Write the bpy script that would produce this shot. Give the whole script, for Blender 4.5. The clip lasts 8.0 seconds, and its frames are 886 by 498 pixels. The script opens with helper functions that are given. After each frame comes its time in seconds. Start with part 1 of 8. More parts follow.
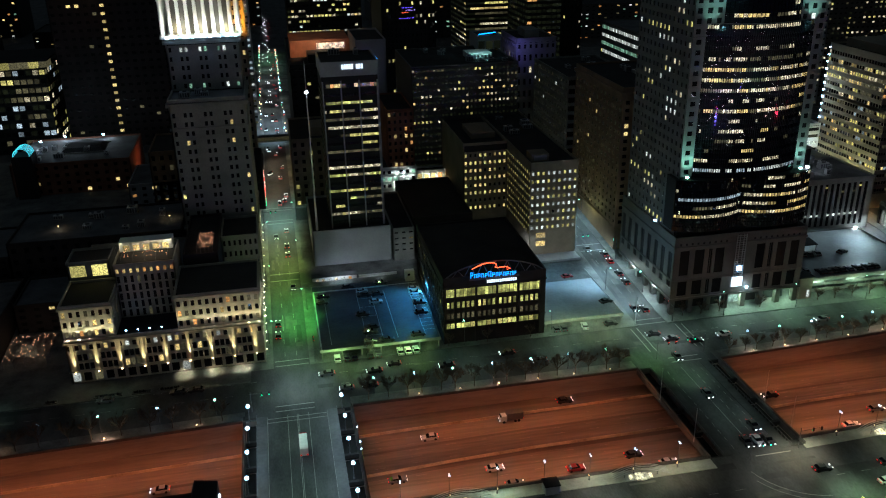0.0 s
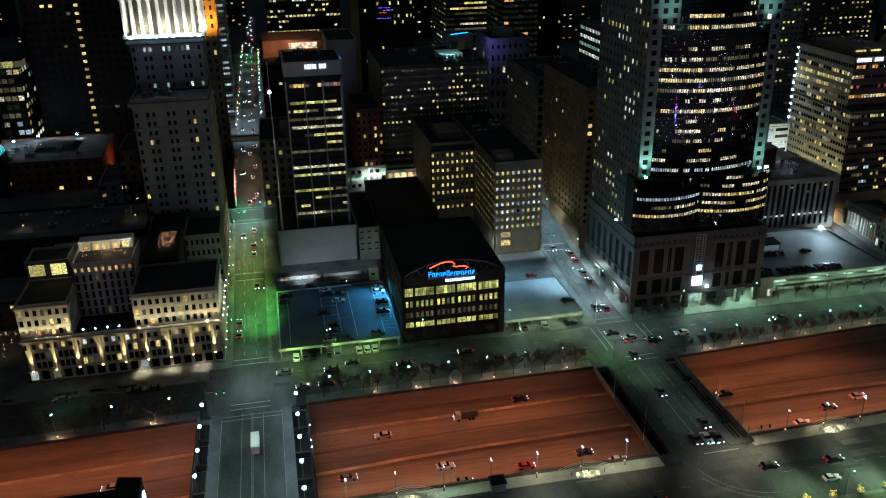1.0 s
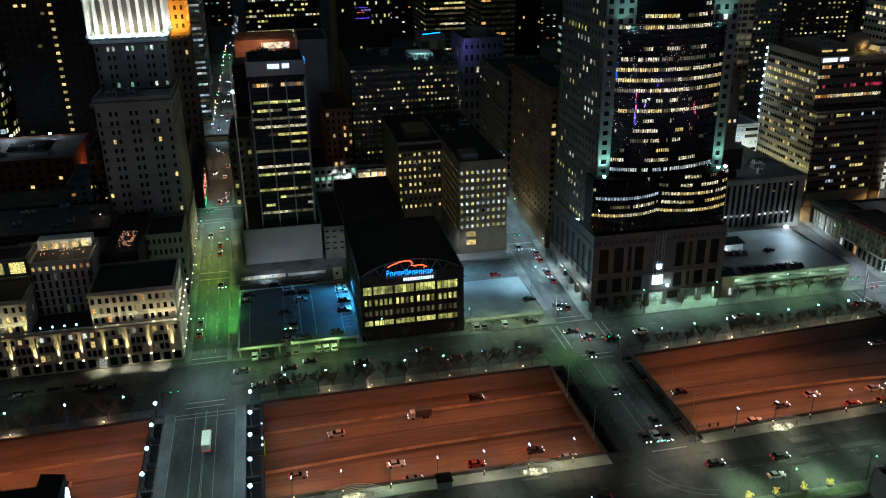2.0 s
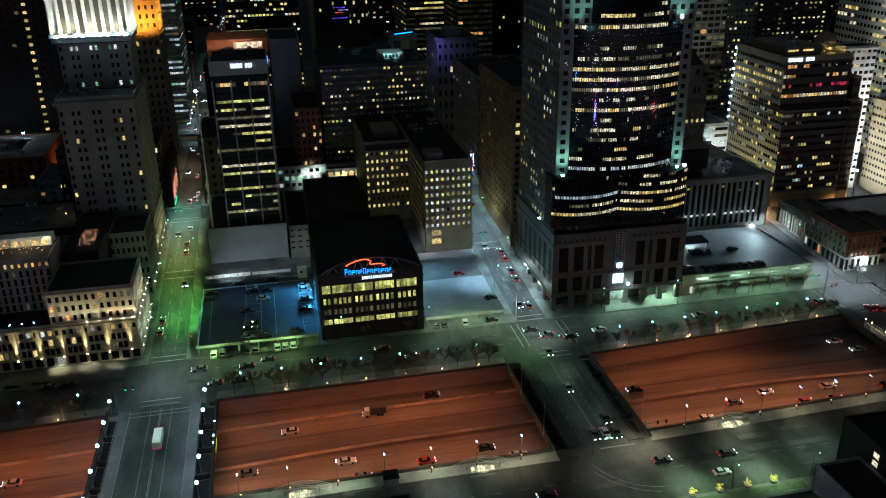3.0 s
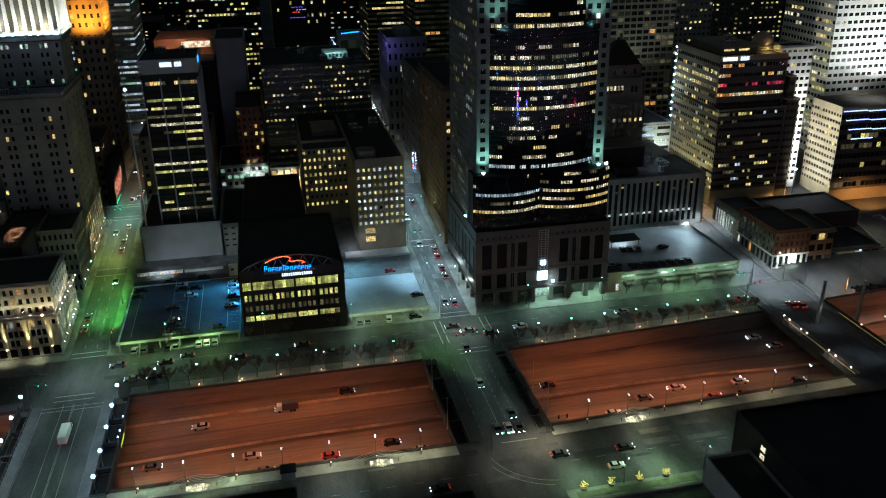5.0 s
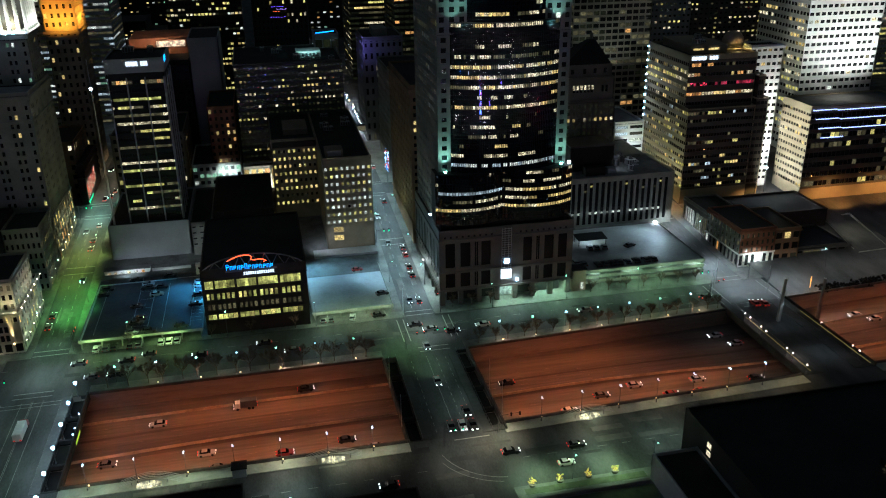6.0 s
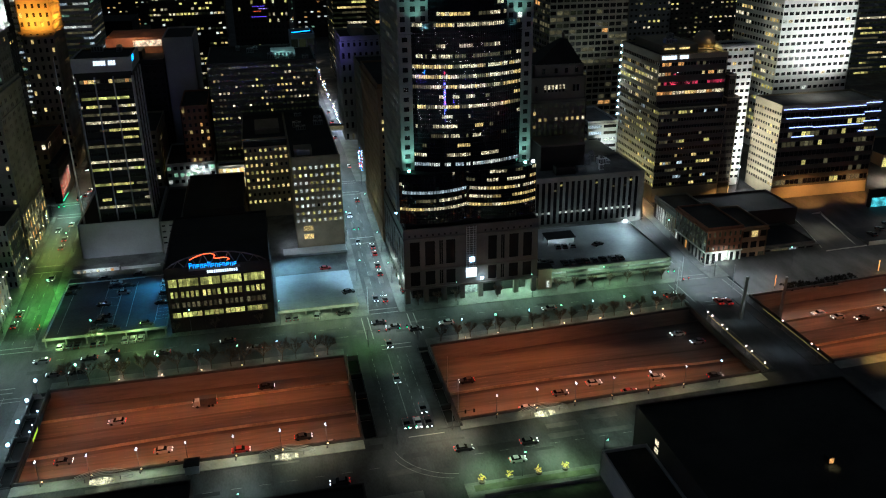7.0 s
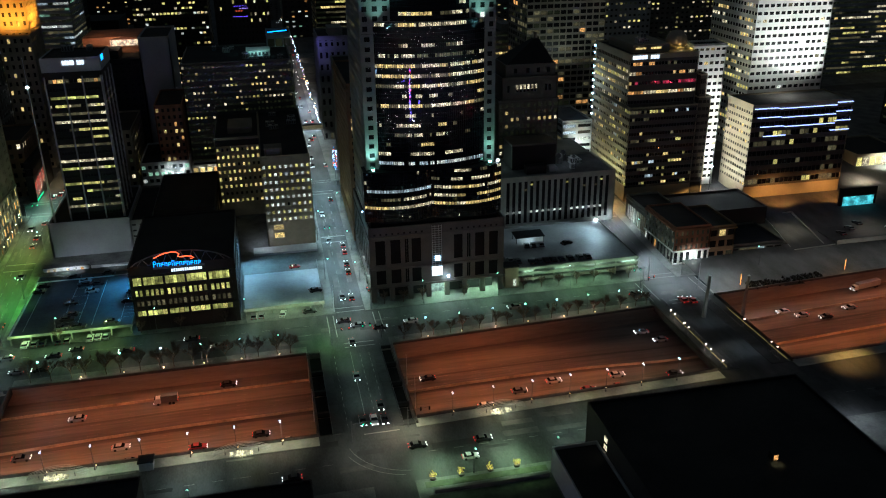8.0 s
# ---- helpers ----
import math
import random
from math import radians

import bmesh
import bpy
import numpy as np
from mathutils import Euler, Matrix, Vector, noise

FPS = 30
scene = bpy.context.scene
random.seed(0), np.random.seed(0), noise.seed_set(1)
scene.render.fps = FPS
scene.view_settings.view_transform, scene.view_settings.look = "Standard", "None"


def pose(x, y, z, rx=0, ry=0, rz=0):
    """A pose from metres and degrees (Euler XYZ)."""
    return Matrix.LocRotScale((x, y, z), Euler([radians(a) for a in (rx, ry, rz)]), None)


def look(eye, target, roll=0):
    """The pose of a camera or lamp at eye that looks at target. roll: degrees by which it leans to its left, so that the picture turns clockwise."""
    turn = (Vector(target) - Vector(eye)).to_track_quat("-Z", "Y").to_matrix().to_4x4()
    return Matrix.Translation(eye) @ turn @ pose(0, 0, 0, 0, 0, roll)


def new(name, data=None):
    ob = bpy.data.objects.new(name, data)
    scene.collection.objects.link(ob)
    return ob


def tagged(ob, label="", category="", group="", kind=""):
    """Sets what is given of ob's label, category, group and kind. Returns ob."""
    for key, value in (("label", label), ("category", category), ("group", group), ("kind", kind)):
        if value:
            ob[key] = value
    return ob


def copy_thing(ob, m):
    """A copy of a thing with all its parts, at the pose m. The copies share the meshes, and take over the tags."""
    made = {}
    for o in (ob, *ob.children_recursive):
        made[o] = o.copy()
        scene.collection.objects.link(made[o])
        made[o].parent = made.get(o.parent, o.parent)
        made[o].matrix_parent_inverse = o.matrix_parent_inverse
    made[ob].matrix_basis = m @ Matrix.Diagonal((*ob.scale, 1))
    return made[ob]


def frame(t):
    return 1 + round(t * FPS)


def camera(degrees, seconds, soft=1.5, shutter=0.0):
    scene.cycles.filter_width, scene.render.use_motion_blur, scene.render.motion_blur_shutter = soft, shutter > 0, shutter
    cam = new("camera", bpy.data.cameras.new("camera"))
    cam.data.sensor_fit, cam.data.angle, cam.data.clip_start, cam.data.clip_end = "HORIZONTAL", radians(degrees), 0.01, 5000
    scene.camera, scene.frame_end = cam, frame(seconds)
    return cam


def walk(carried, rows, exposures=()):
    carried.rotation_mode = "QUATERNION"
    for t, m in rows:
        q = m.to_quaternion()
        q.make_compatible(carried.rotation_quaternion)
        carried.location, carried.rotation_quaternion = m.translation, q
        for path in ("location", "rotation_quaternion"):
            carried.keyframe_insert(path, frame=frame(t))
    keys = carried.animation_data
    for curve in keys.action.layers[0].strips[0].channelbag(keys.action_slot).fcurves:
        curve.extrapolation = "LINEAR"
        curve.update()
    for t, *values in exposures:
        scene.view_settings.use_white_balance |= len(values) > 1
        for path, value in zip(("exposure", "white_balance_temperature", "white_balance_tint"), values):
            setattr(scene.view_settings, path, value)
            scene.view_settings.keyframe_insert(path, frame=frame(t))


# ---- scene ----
cam = camera(55.4, 8.0, soft=1.1)
PATH = [
    (0, (4.32, -267.64, 157.35), (58.02, 3.54, 40.83), -1.02),
    (0.5, (11.08, -269.80, 157.37), (65.34, 1.27, 40.84), -0.96),
    (1, (17.95, -271.85, 157.36), (72.70, -0.88, 40.85), -0.93),
    (1.5, (24.97, -273.87, 157.31), (80.14, -2.97, 40.82), -0.90),
    (3, (46.01, -280.50, 157.18), (102.44, -9.89, 40.63), -0.81),
    (3.5, (53.05, -282.77, 157.09), (109.80, -12.19, 40.62), -0.80),
    (4, (60.08, -285.06, 156.98), (117.05, -14.49, 40.57), -0.78),
    (4.5, (67.05, -287.36, 156.87), (124.25, -16.84, 40.46), -0.76),
    (6, (87.82, -294.01, 156.74), (145.39, -23.66, 40.13), -0.76),
    (6.5, (94.64, -296.30, 156.74), (152.22, -25.97, 40.09), -0.78),
    (7, (101.48, -298.59, 156.74), (158.98, -28.27, 40.02), -0.76),
    (7.5, (108.25, -300.92, 156.80), (165.72, -30.62, 40.03), -0.75),
    (8, (114.90, -303.27, 156.84), (172.35, -32.98, 40.02), -0.75),
]
walk(cam, [(t, look(eye, target, roll)) for t, eye, target, roll in PATH], exposures=[(0.0, 0.0, 5850, 7.0), (8.0, 0.0, 5850, 6.0)])

# ---- light: a dark winter night, city glow overhead, lamps below ----
world = bpy.data.worlds.new("night_sky")
scene.world = world
world.use_nodes = True
wn = world.node_tree.nodes
wn["Background"].inputs[0].default_value = (0.50, 0.63, 0.70, 1)
wn["Background"].inputs[1].default_value = 0.043


def lamp(name, kind, loc, power, colour, target=None, size=0.4, cone=150, blend=0.8):
    d = bpy.data.lights.new(name, kind)
    d.energy, d.color = power, colour
    if kind == "SPOT":
        d.spot_size, d.spot_blend, d.shadow_soft_size = radians(cone), blend, size
    elif kind == "AREA":
        d.size = size
    else:
        d.shadow_soft_size = size
    ob = new(name, d)
    ob.matrix_world = look(loc, target if target else (loc[0], loc[1] + 0.001, loc[2] - 10))
    return ob


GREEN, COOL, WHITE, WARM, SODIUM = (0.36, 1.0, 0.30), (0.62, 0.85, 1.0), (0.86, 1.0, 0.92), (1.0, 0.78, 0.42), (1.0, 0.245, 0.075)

# ---- materials ----


def node(nt, kind, **values):
    n = nt.nodes.new(kind)
    for key, value in values.items():
        n.inputs[key].default_value = value
    return n


def surf(name, colour, rough=0.85, var=0.35, scale=0.15, fine=2.5, metal=0.0, bump=0.15, streak=(1, 1, 1), spec=0.4):
    """A procedural surface: broad stains, fine grain and a little relief."""
    m = bpy.data.materials.new(name)
    m.use_nodes = True
    nt = m.node_tree
    p = nt.nodes["Principled BSDF"]
    p.inputs["Roughness"].default_value, p.inputs["Metallic"].default_value = rough, metal
    p.inputs["Specular IOR Level"].default_value = spec
    geo = nt.nodes.new("ShaderNodeNewGeometry")
    mp = nt.nodes.new("ShaderNodeMapping")
    mp.inputs["Scale"].default_value = streak
    nt.links.new(geo.outputs["Position"], mp.inputs["Vector"])
    broad = node(nt, "ShaderNodeTexNoise", Scale=scale, Detail=4.0, Roughness=0.6)
    grain = node(nt, "ShaderNodeTexNoise", Scale=fine, Detail=3.0, Roughness=0.7)
    for n in (broad, grain):
        nt.links.new(mp.outputs[0], n.inputs["Vector"])
    mix = nt.nodes.new("ShaderNodeMath")
    mix.operation = "MULTIPLY_ADD"
    mix.inputs[1].default_value = 0.45
    nt.links.new(grain.outputs[0], mix.inputs[0])
    nt.links.new(broad.outputs[0], mix.inputs[2])
    ramp = nt.nodes.new("ShaderNodeValToRGB")
    lo, hi = ramp.color_ramp.elements
    lo.position, hi.position = 0.5, 0.98
    lo.color = (*[c * (1 - var) for c in colour], 1)
    hi.color = (*[min(1, c * (1 + var)) for c in colour], 1)
    nt.links.new(mix.outputs[0], ramp.inputs[0])
    nt.links.new(ramp.outputs[0], p.inputs["Base Color"])
    if bump:
        b = node(nt, "ShaderNodeBump", Strength=bump, Distance=0.05)
        nt.links.new(grain.outputs[0], b.inputs["Height"])
        nt.links.new(b.outputs[0], p.inputs["Normal"])
    return m


def glow(name, colour, strength):
    m = bpy.data.materials.new(name)
    m.use_nodes = True
    p = m.node_tree.nodes["Principled BSDF"]
    p.inputs["Base Color"].default_value = (*[0.5 * c for c in colour], 1)
    p.inputs["Emission Color"].default_value = (*colour, 1)
    p.inputs["Emission Strength"].default_value = strength
    return m


def lit_room(name, colour, strength, islands=False, grain=1.7):
    """A lit room behind glass: each window has its own level, with furniture and blinds breaking it up."""
    m = bpy.data.materials.new(name)
    m.use_nodes = True
    nt = m.node_tree
    p = nt.nodes["Principled BSDF"]
    p.inputs["Base Color"].default_value = (0.03, 0.03, 0.03, 1)
    p.inputs["Roughness"].default_value = 0.15
    if islands:
        rnd = nt.nodes.new("ShaderNodeNewGeometry").outputs["Random Per Island"]
    else:
        rnd = nt.nodes.new("ShaderNodeObjectInfo").outputs["Random"]
    geo = nt.nodes.new("ShaderNodeNewGeometry")
    tex = node(nt, "ShaderNodeTexNoise", Scale=grain, Detail=3.0, Roughness=0.65)
    nt.links.new(geo.outputs["Position"], tex.inputs["Vector"])
    ramp = nt.nodes.new("ShaderNodeValToRGB")
    ramp.color_ramp.elements[0].position, ramp.color_ramp.elements[1].position = 0.40, 0.62
    ramp.color_ramp.elements[0].color = (*[0.26 * c for c in colour], 1)
    ramp.color_ramp.elements[1].color = (*colour, 1)
    nt.links.new(tex.outputs[0], ramp.inputs[0])
    level = nt.nodes.new("ShaderNodeMapRange")
    level.inputs["To Min"].default_value, level.inputs["To Max"].default_value = 0.3 * strength, 1.75 * strength
    nt.links.new(rnd, level.inputs["Value"])
    nt.links.new(ramp.outputs[0], p.inputs["Emission Color"])
    nt.links.new(level.outputs[0], p.inputs["Emission Strength"])
    return m


M = {
    "asphalt": surf("asphalt", (0.05, 0.05, 0.052), 0.75, 0.7, 0.11, 2.2, streak=(1, 0.35, 1)),
    "asphalt_ew": surf("asphalt_ew", (0.05, 0.05, 0.052), 0.8, 0.5, 0.08, 1.5, streak=(0.25, 1, 1)),
    "motorway": surf("motorway", (0.19, 0.165, 0.145), 0.85, 0.38, 0.16, 1.0, streak=(0.06, 1, 1)),
    "pavement": surf("pavement", (0.13, 0.13, 0.125), 0.85, 0.55, 0.12, 1.8),
    "concrete": surf("concrete", (0.20, 0.195, 0.18), 0.85, 0.3, 0.15, 2.0),
    "deck": surf("deck", (0.085, 0.088, 0.092), 0.7, 0.45, 0.07, 1.0),
    "bay_paint": surf("bay_paint", (0.62, 0.62, 0.6), 0.7, 0.3, 0.4, 3),
    "deck_new": surf("deck_new", (0.34, 0.345, 0.35), 0.6, 0.25, 0.06, 0.8),
    "paint": surf("road_paint", (0.25, 0.25, 0.24), 0.7, 0.3, 0.4, 3),
    "stone": surf("limestone", (0.34, 0.31, 0.25), 0.85, 0.22, 0.10, 1.6),
    "stone_grey": surf("grey_stone", (0.225, 0.222, 0.195), 0.85, 0.25, 0.10, 1.6),
    "granite": surf("dark_granite", (0.085, 0.08, 0.074), 0.5, 0.25, 0.10, 1.6),
    "white_stone": surf("white_stone", (0.66, 0.66, 0.63), 0.8, 0.15, 0.10, 1.6),
    "brick_dark": surf("dark_brick", (0.024, 0.019, 0.018), 0.85, 0.35, 0.15, 4),
    "brick_red": surf("red_brick", (0.24, 0.10, 0.06), 0.85, 0.35, 0.15, 4),
    "brick_brown": surf("brown_brick", (0.22, 0.14, 0.085), 0.85, 0.3, 0.12, 4),
    "brick_tan": surf("tan_brick", (0.22, 0.185, 0.135), 0.85, 0.3, 0.12, 4),
    "panel_dark": surf("dark_panel", (0.014, 0.014, 0.014), 0.6, 0.3, 0.1, 2, spec=0.2),
    "panel_grey": surf("grey_panel", (0.30, 0.30, 0.32), 0.7, 0.2, 0.06, 1.4),
    # darker cladding for unlit south faces: their shade is in the colour
    "panel_shaded": surf("shaded_panel", (0.062, 0.054, 0.046), 0.6, 0.25, 0.08, 1.4),
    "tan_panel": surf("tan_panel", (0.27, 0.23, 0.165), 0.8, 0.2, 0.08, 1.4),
    "roof": surf("tar_roof", (0.017, 0.017, 0.017), 0.9, 0.5, 0.08, 1.2),
    "roof_grey": surf("gravel_roof", (0.11, 0.11, 0.115), 0.9, 0.5, 0.09, 1.5),
    "metal": surf("painted_metal", (0.12, 0.12, 0.13), 0.45, 0.2, 0.5, 6, metal=0.7),
    "metal_light": surf("galvanised", (0.45, 0.46, 0.47), 0.4, 0.2, 0.5, 6, metal=0.6),
    "glass": surf("dark_glass", (0.008, 0.009, 0.012), 0.025, 0.3, 0.3, 1.0, bump=0.0, spec=0.7),
    "worn": surf("oil_stained_concrete", (0.13, 0.112, 0.098), 0.85, 0.45, 0.16, 1.0, streak=(0.06, 1, 1)),
    "lane_paint": surf("lane_paint", (0.24, 0.22, 0.2), 0.8, 0.4, 0.4, 3),
    "retaining": surf("retaining_concrete", (0.25, 0.215, 0.185), 0.9, 0.4, 0.10, 1.0, streak=(0.12, 1, 1)),
    "barrier": surf("barrier_concrete", (0.40, 0.35, 0.27), 0.85, 0.5, 0.12, 2.0),
    # concrete of the bridge beams with their shade put into the colour
    "shaded_concrete": surf("shaded_concrete", (0.032, 0.031, 0.029), 0.9, 0.5, 0.15, 2.0),
    "wall_concrete": surf("wall_concrete", (0.085, 0.082, 0.078), 0.9, 0.4, 0.15, 2.0),
    "plaza": surf("plaza_paving", (0.30, 0.30, 0.27), 0.85, 0.3, 0.15, 2.0),
    "glass_dull": surf("tinted_glass", (0.006, 0.006, 0.007), 0.3, 0.3, 0.3, 1.0, bump=0.0, spec=0.12),
    "tower_stone": surf("tower_stone", (0.17, 0.172, 0.168), 0.8, 0.25, 0.1, 1.6),
    "lobby_glow": lit_room("lobby_glow", (0.72, 1.0, 0.86), 1.6, grain=0.5),
    "panel_glow": lit_room("panel_glow", (1.0, 0.72, 0.46), 1.0, grain=0.5),
    "stair_glow": lit_room("stair_glow", (1.0, 0.92, 0.55), 1.3, grain=1.2),
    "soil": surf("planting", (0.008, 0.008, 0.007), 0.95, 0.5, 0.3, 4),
    "bark": surf("bark", (0.09, 0.065, 0.05), 0.9, 0.3, 1, 8),
    "tyre": surf("tyre", (0.02, 0.02, 0.02), 0.8, 0.2, 2, 8),
    "grass": surf("lawn", (0.085, 0.10, 0.06), 0.95, 0.4, 0.3, 5),
    "lamp_cool": glow("lamp_cool", (0.42, 0.68, 1.0), 10),
    "pane_lime": glow("pane_lime", (0.62, 1.0, 0.06), 0.8),
    "lamp_blush": glow("lamp_blush", (1.0, 0.74, 0.70), 9),
    "lamp_green": glow("lamp_green", (0.36, 1.0, 0.72), 8),
    "lamp_warm": glow("lamp_warm", (1.0, 0.70, 0.34), 5),
    "rail_glow": glow("rail_glow", (1.0, 0.80, 0.25), 0.35),
    "flood_white": glow("flood_white", (0.85, 0.95, 1.0), 40),
    "bulb": glow("bulb", (1.0, 0.46, 0.24), 3.0),
    "lamp_sodium": glow("lamp_sodium", (1.0, 0.35, 0.15), 10),
    "led": glow("led_strip", (0.36, 0.46, 1.0), 2.6),
    "lamp_front": glow("lamp_front", (1.0, 0.88, 0.62), 9),
    "post_glow": glow("post_glow", (1.0, 0.5, 0.16), 1.3),
    "string_violet": glow("string_violet", (0.5, 0.3, 1.0), 3),
    "tube_teal": glow("tube_teal", (0.12, 0.75, 0.85), 1.0),
    "sign_blue": glow("sign_blue", (0.03, 0.34, 1.0), 2.6),
    "sign_white": glow("sign_white", (0.80, 0.90, 1.0), 1.5),
    "sign_red": glow("sign_red", (1.0, 0.10, 0.03), 3.2),
    "sign_violet": glow("sign_violet", (0.16, 0.08, 1.0), 3),
    "head": glow("headlight", (0.95, 0.97, 1.0), 7),
    "tail": glow("taillight", (1.0, 0.03, 0.02), 1.5),
    "sig_green": glow("signal_green", (0.05, 1.0, 0.4), 4),
    "fairy": glow("fairy_light", (1.0, 0.74, 0.14), 1.4),
    "lamp_reflect": glow("lamp_reflect", (1.0, 0.96, 0.90), 180),
    "fairy_violet": glow("fairy_violet", (0.22, 0.14, 1.0), 60),
    "fairy_blue": glow("fairy_blue", (0.05, 0.25, 1.0), 90),
    "fairy_red": glow("fairy_red", (1.0, 0.05, 0.12), 70),
    "sig_red": glow("signal_red", (1.0, 0.05, 0.03), 4),
}
wave = M["glass"].node_tree
wg = wave.nodes.new("ShaderNodeNewGeometry")
wt = node(wave, "ShaderNodeTexNoise", Scale=0.45, Detail=2.0)
wb = node(wave, "ShaderNodeBump", Strength=0.35, Distance=0.04)
wave.links.new(wg.outputs["Position"], wt.inputs["Vector"])
wave.links.new(wt.outputs[0], wb.inputs["Height"])
wave.links.new(wb.outputs[0], wave.nodes["Principled BSDF"].inputs["Normal"])
ROOMS = {"warm": ((1.0, 0.70, 0.24), 0.98), "yellow": ((1.0, 0.84, 0.24), 0.85), "white": ((0.90, 0.92, 0.80), 0.98),
         "amber": ((1.0, 0.46, 0.13), 0.85), "green": ((0.45, 0.85, 0.55), 0.59), "cream": ((1.0, 0.85, 0.54), 1.10), "dim": ((0.8, 0.68, 0.34), 0.14), "lime": ((0.86, 0.84, 0.22), 0.81),
         "faint": ((0.62, 0.72, 0.30), 0.016), "rose": ((1.0, 0.06, 0.14), 0.5), "cool": ((0.72, 0.86, 0.92), 0.7)}
for key, (c, s) in ROOMS.items():
    grain = 0.45 if key == "lime" else 1.7
    M["room_" + key] = lit_room("lit_room_" + key, c, s, grain=grain)
    M["rooms_" + key] = lit_room("lit_rooms_" + key, c, s, islands=True, grain=grain)
for m in (M["room_cream"], M["rooms_cream"]):
    for n in m.node_tree.nodes:
        if n.bl_idname == "ShaderNodeTexNoise":
            n.inputs["Scale"].default_value = 1.3
        elif n.bl_idname == "ShaderNodeValToRGB":
            n.color_ramp.elements[0].color = (0.16, 0.12, 0.06, 1)
            n.color_ramp.elements[0].position = 0.42

# ---- building blocks ----


def zg(y):
    """The street level: flat by the river side, then up the hill to the next cross street."""
    return min(max((y - 15) * 0.08, 0.0), 10.0)


class Boxes:
    """Collects boxes, prisms and quads into one mesh."""

    def __init__(self):
        self.v, self.f, self.m = [], [], []

    def hexa(self, pts, m=0):
        n = len(self.v)
        self.v += [tuple(p) for p in pts]
        self.f += [(n, n + 3, n + 2, n + 1), (n + 4, n + 5, n + 6, n + 7), (n, n + 1, n + 5, n + 4),
                   (n + 1, n + 2, n + 6, n + 5), (n + 2, n + 3, n + 7, n + 6), (n + 3, n, n + 4, n + 7)]
        self.m += [m] * 6

    def box(self, x0, x1, y0, y1, z0, z1, m=0):
        self.hexa([(x0, y0, z0), (x1, y0, z0), (x1, y1, z0), (x0, y1, z0), (x0, y0, z1), (x1, y0, z1), (x1, y1, z1), (x0, y1, z1)], m)

    def wallbox(self, o, u, n, a0, a1, d0, d1, z0, z1, m=0):
        """A box along a wall: o a point of it, u along it, n outwards."""
        q = lambda a, d, z: (o[0] + u[0] * a + n[0] * d, o[1] + u[1] * a + n[1] * d, z)
        self.hexa([q(a0, d1, z0), q(a1, d1, z0), q(a1, d0, z0), q(a0, d0, z0), q(a0, d1, z1), q(a1, d1, z1), q(a1, d0, z1), q(a0, d0, z1)], m)

    def bar(self, a, b, r, m=0, sides=4):
        """A bar from a to b."""
        a, b = Vector(a), Vector(b)
        w = (b - a).normalized()
        s = w.cross((0, 0, 1)) if abs(w.z) < 0.95 else w.cross((1, 0, 0))
        s.normalize()
        t = w.cross(s)
        n = len(self.v)
        r0, r1 = r if isinstance(r, tuple) else (r, r)
        for c, rr in ((a, r0), (b, r1)):
            for k in range(sides):
                ang = 2 * math.pi * (k + 0.5) / sides
                self.v.append(tuple(c + (s * math.cos(ang) + t * math.sin(ang)) * rr))
        for k in range(sides):
            j = (k + 1) % sides
            self.f.append((n + k, n + j, n + sides + j, n + sides + k))
        self.f += [tuple(range(n + sides - 1, n - 1, -1)), tuple(range(n + sides, n + 2 * sides))]
        self.m += [m] * (sides + 2)

    def tube(self, pts, r, m=0, sides=5):
        """One bent bar through the points."""
        pts = [Vector(q) for q in pts]
        n = len(self.v)
        for i, q in enumerate(pts):
            w = (pts[min(i + 1, len(pts) - 1)] - pts[max(i - 1, 0)]).normalized()
            side = w.cross((0, 0, 1)) if abs(w.z) < 0.95 else w.cross((1, 0, 0))
            side.normalize()
            up = w.cross(side)
            for k in range(sides):
                a = 2 * math.pi * (k + 0.5) / sides
                self.v.append(tuple(q + (side * math.cos(a) + up * math.sin(a)) * r))
        for i in range(len(pts) - 1):
            for k in range(sides):
                j = (k + 1) % sides
                self.f.append((n + i * sides + k, n + i * sides + j, n + (i + 1) * sides + j, n + (i + 1) * sides + k))
        last = n + (len(pts) - 1) * sides
        self.f += [tuple(range(n + sides - 1, n - 1, -1)), tuple(range(last, last + sides))]
        self.m += [m] * ((len(pts) - 1) * sides + 2)

    def prism(self, ring, z0, z1, m=0):
        """An upright prism over a plan, counter-clockwise."""
        n, k = len(self.v), len(ring)
        self.v += [(x, y, z0) for x, y in ring] + [(x, y, z1) for x, y in ring]
        self.f += [(n + i, n + (i + 1) % k, n + k + (i + 1) % k, n + k + i) for i in range(k)]
        self.f += [tuple(range(n + k - 1, n - 1, -1)), tuple(range(n + k, n + 2 * k))]
        self.m += [m] * (k + 2)

    def quad(self, pts, m=0):
        n = len(self.v)
        self.v += [tuple(p) for p in pts]
        self.f.append(tuple(range(n, n + len(pts))))
        self.m.append(m)

    def mesh(self, name, mats):
        me = bpy.data.meshes.new(name)
        me.from_pydata(self.v, [], self.f)
        for m in mats:
            me.materials.append(m)
        me.polygons.foreach_set("material_index", self.m)
        me.update()
        return me

    def part(self, name, mats, parent=None, label="", smooth=False):
        if not isinstance(mats, (list, tuple)):
            mats = [mats]
        me = self.mesh(name, mats)
        if smooth:
            me.polygons.foreach_set("use_smooth", [True] * len(me.polygons))
        ob = new(name, me)
        ob.parent = parent
        return tagged(ob, label)


def structure(name, boxes, mats, label, category="ground"):
    return tagged(boxes.part(name, mats), label, category, kind="structure")


def thing(name, label, category, at=(0, 0, 0), group=""):
    ob = new(name)
    ob.empty_display_size = 0.5
    ob.location = at
    return tagged(ob, label, category, group)


PANES = {}


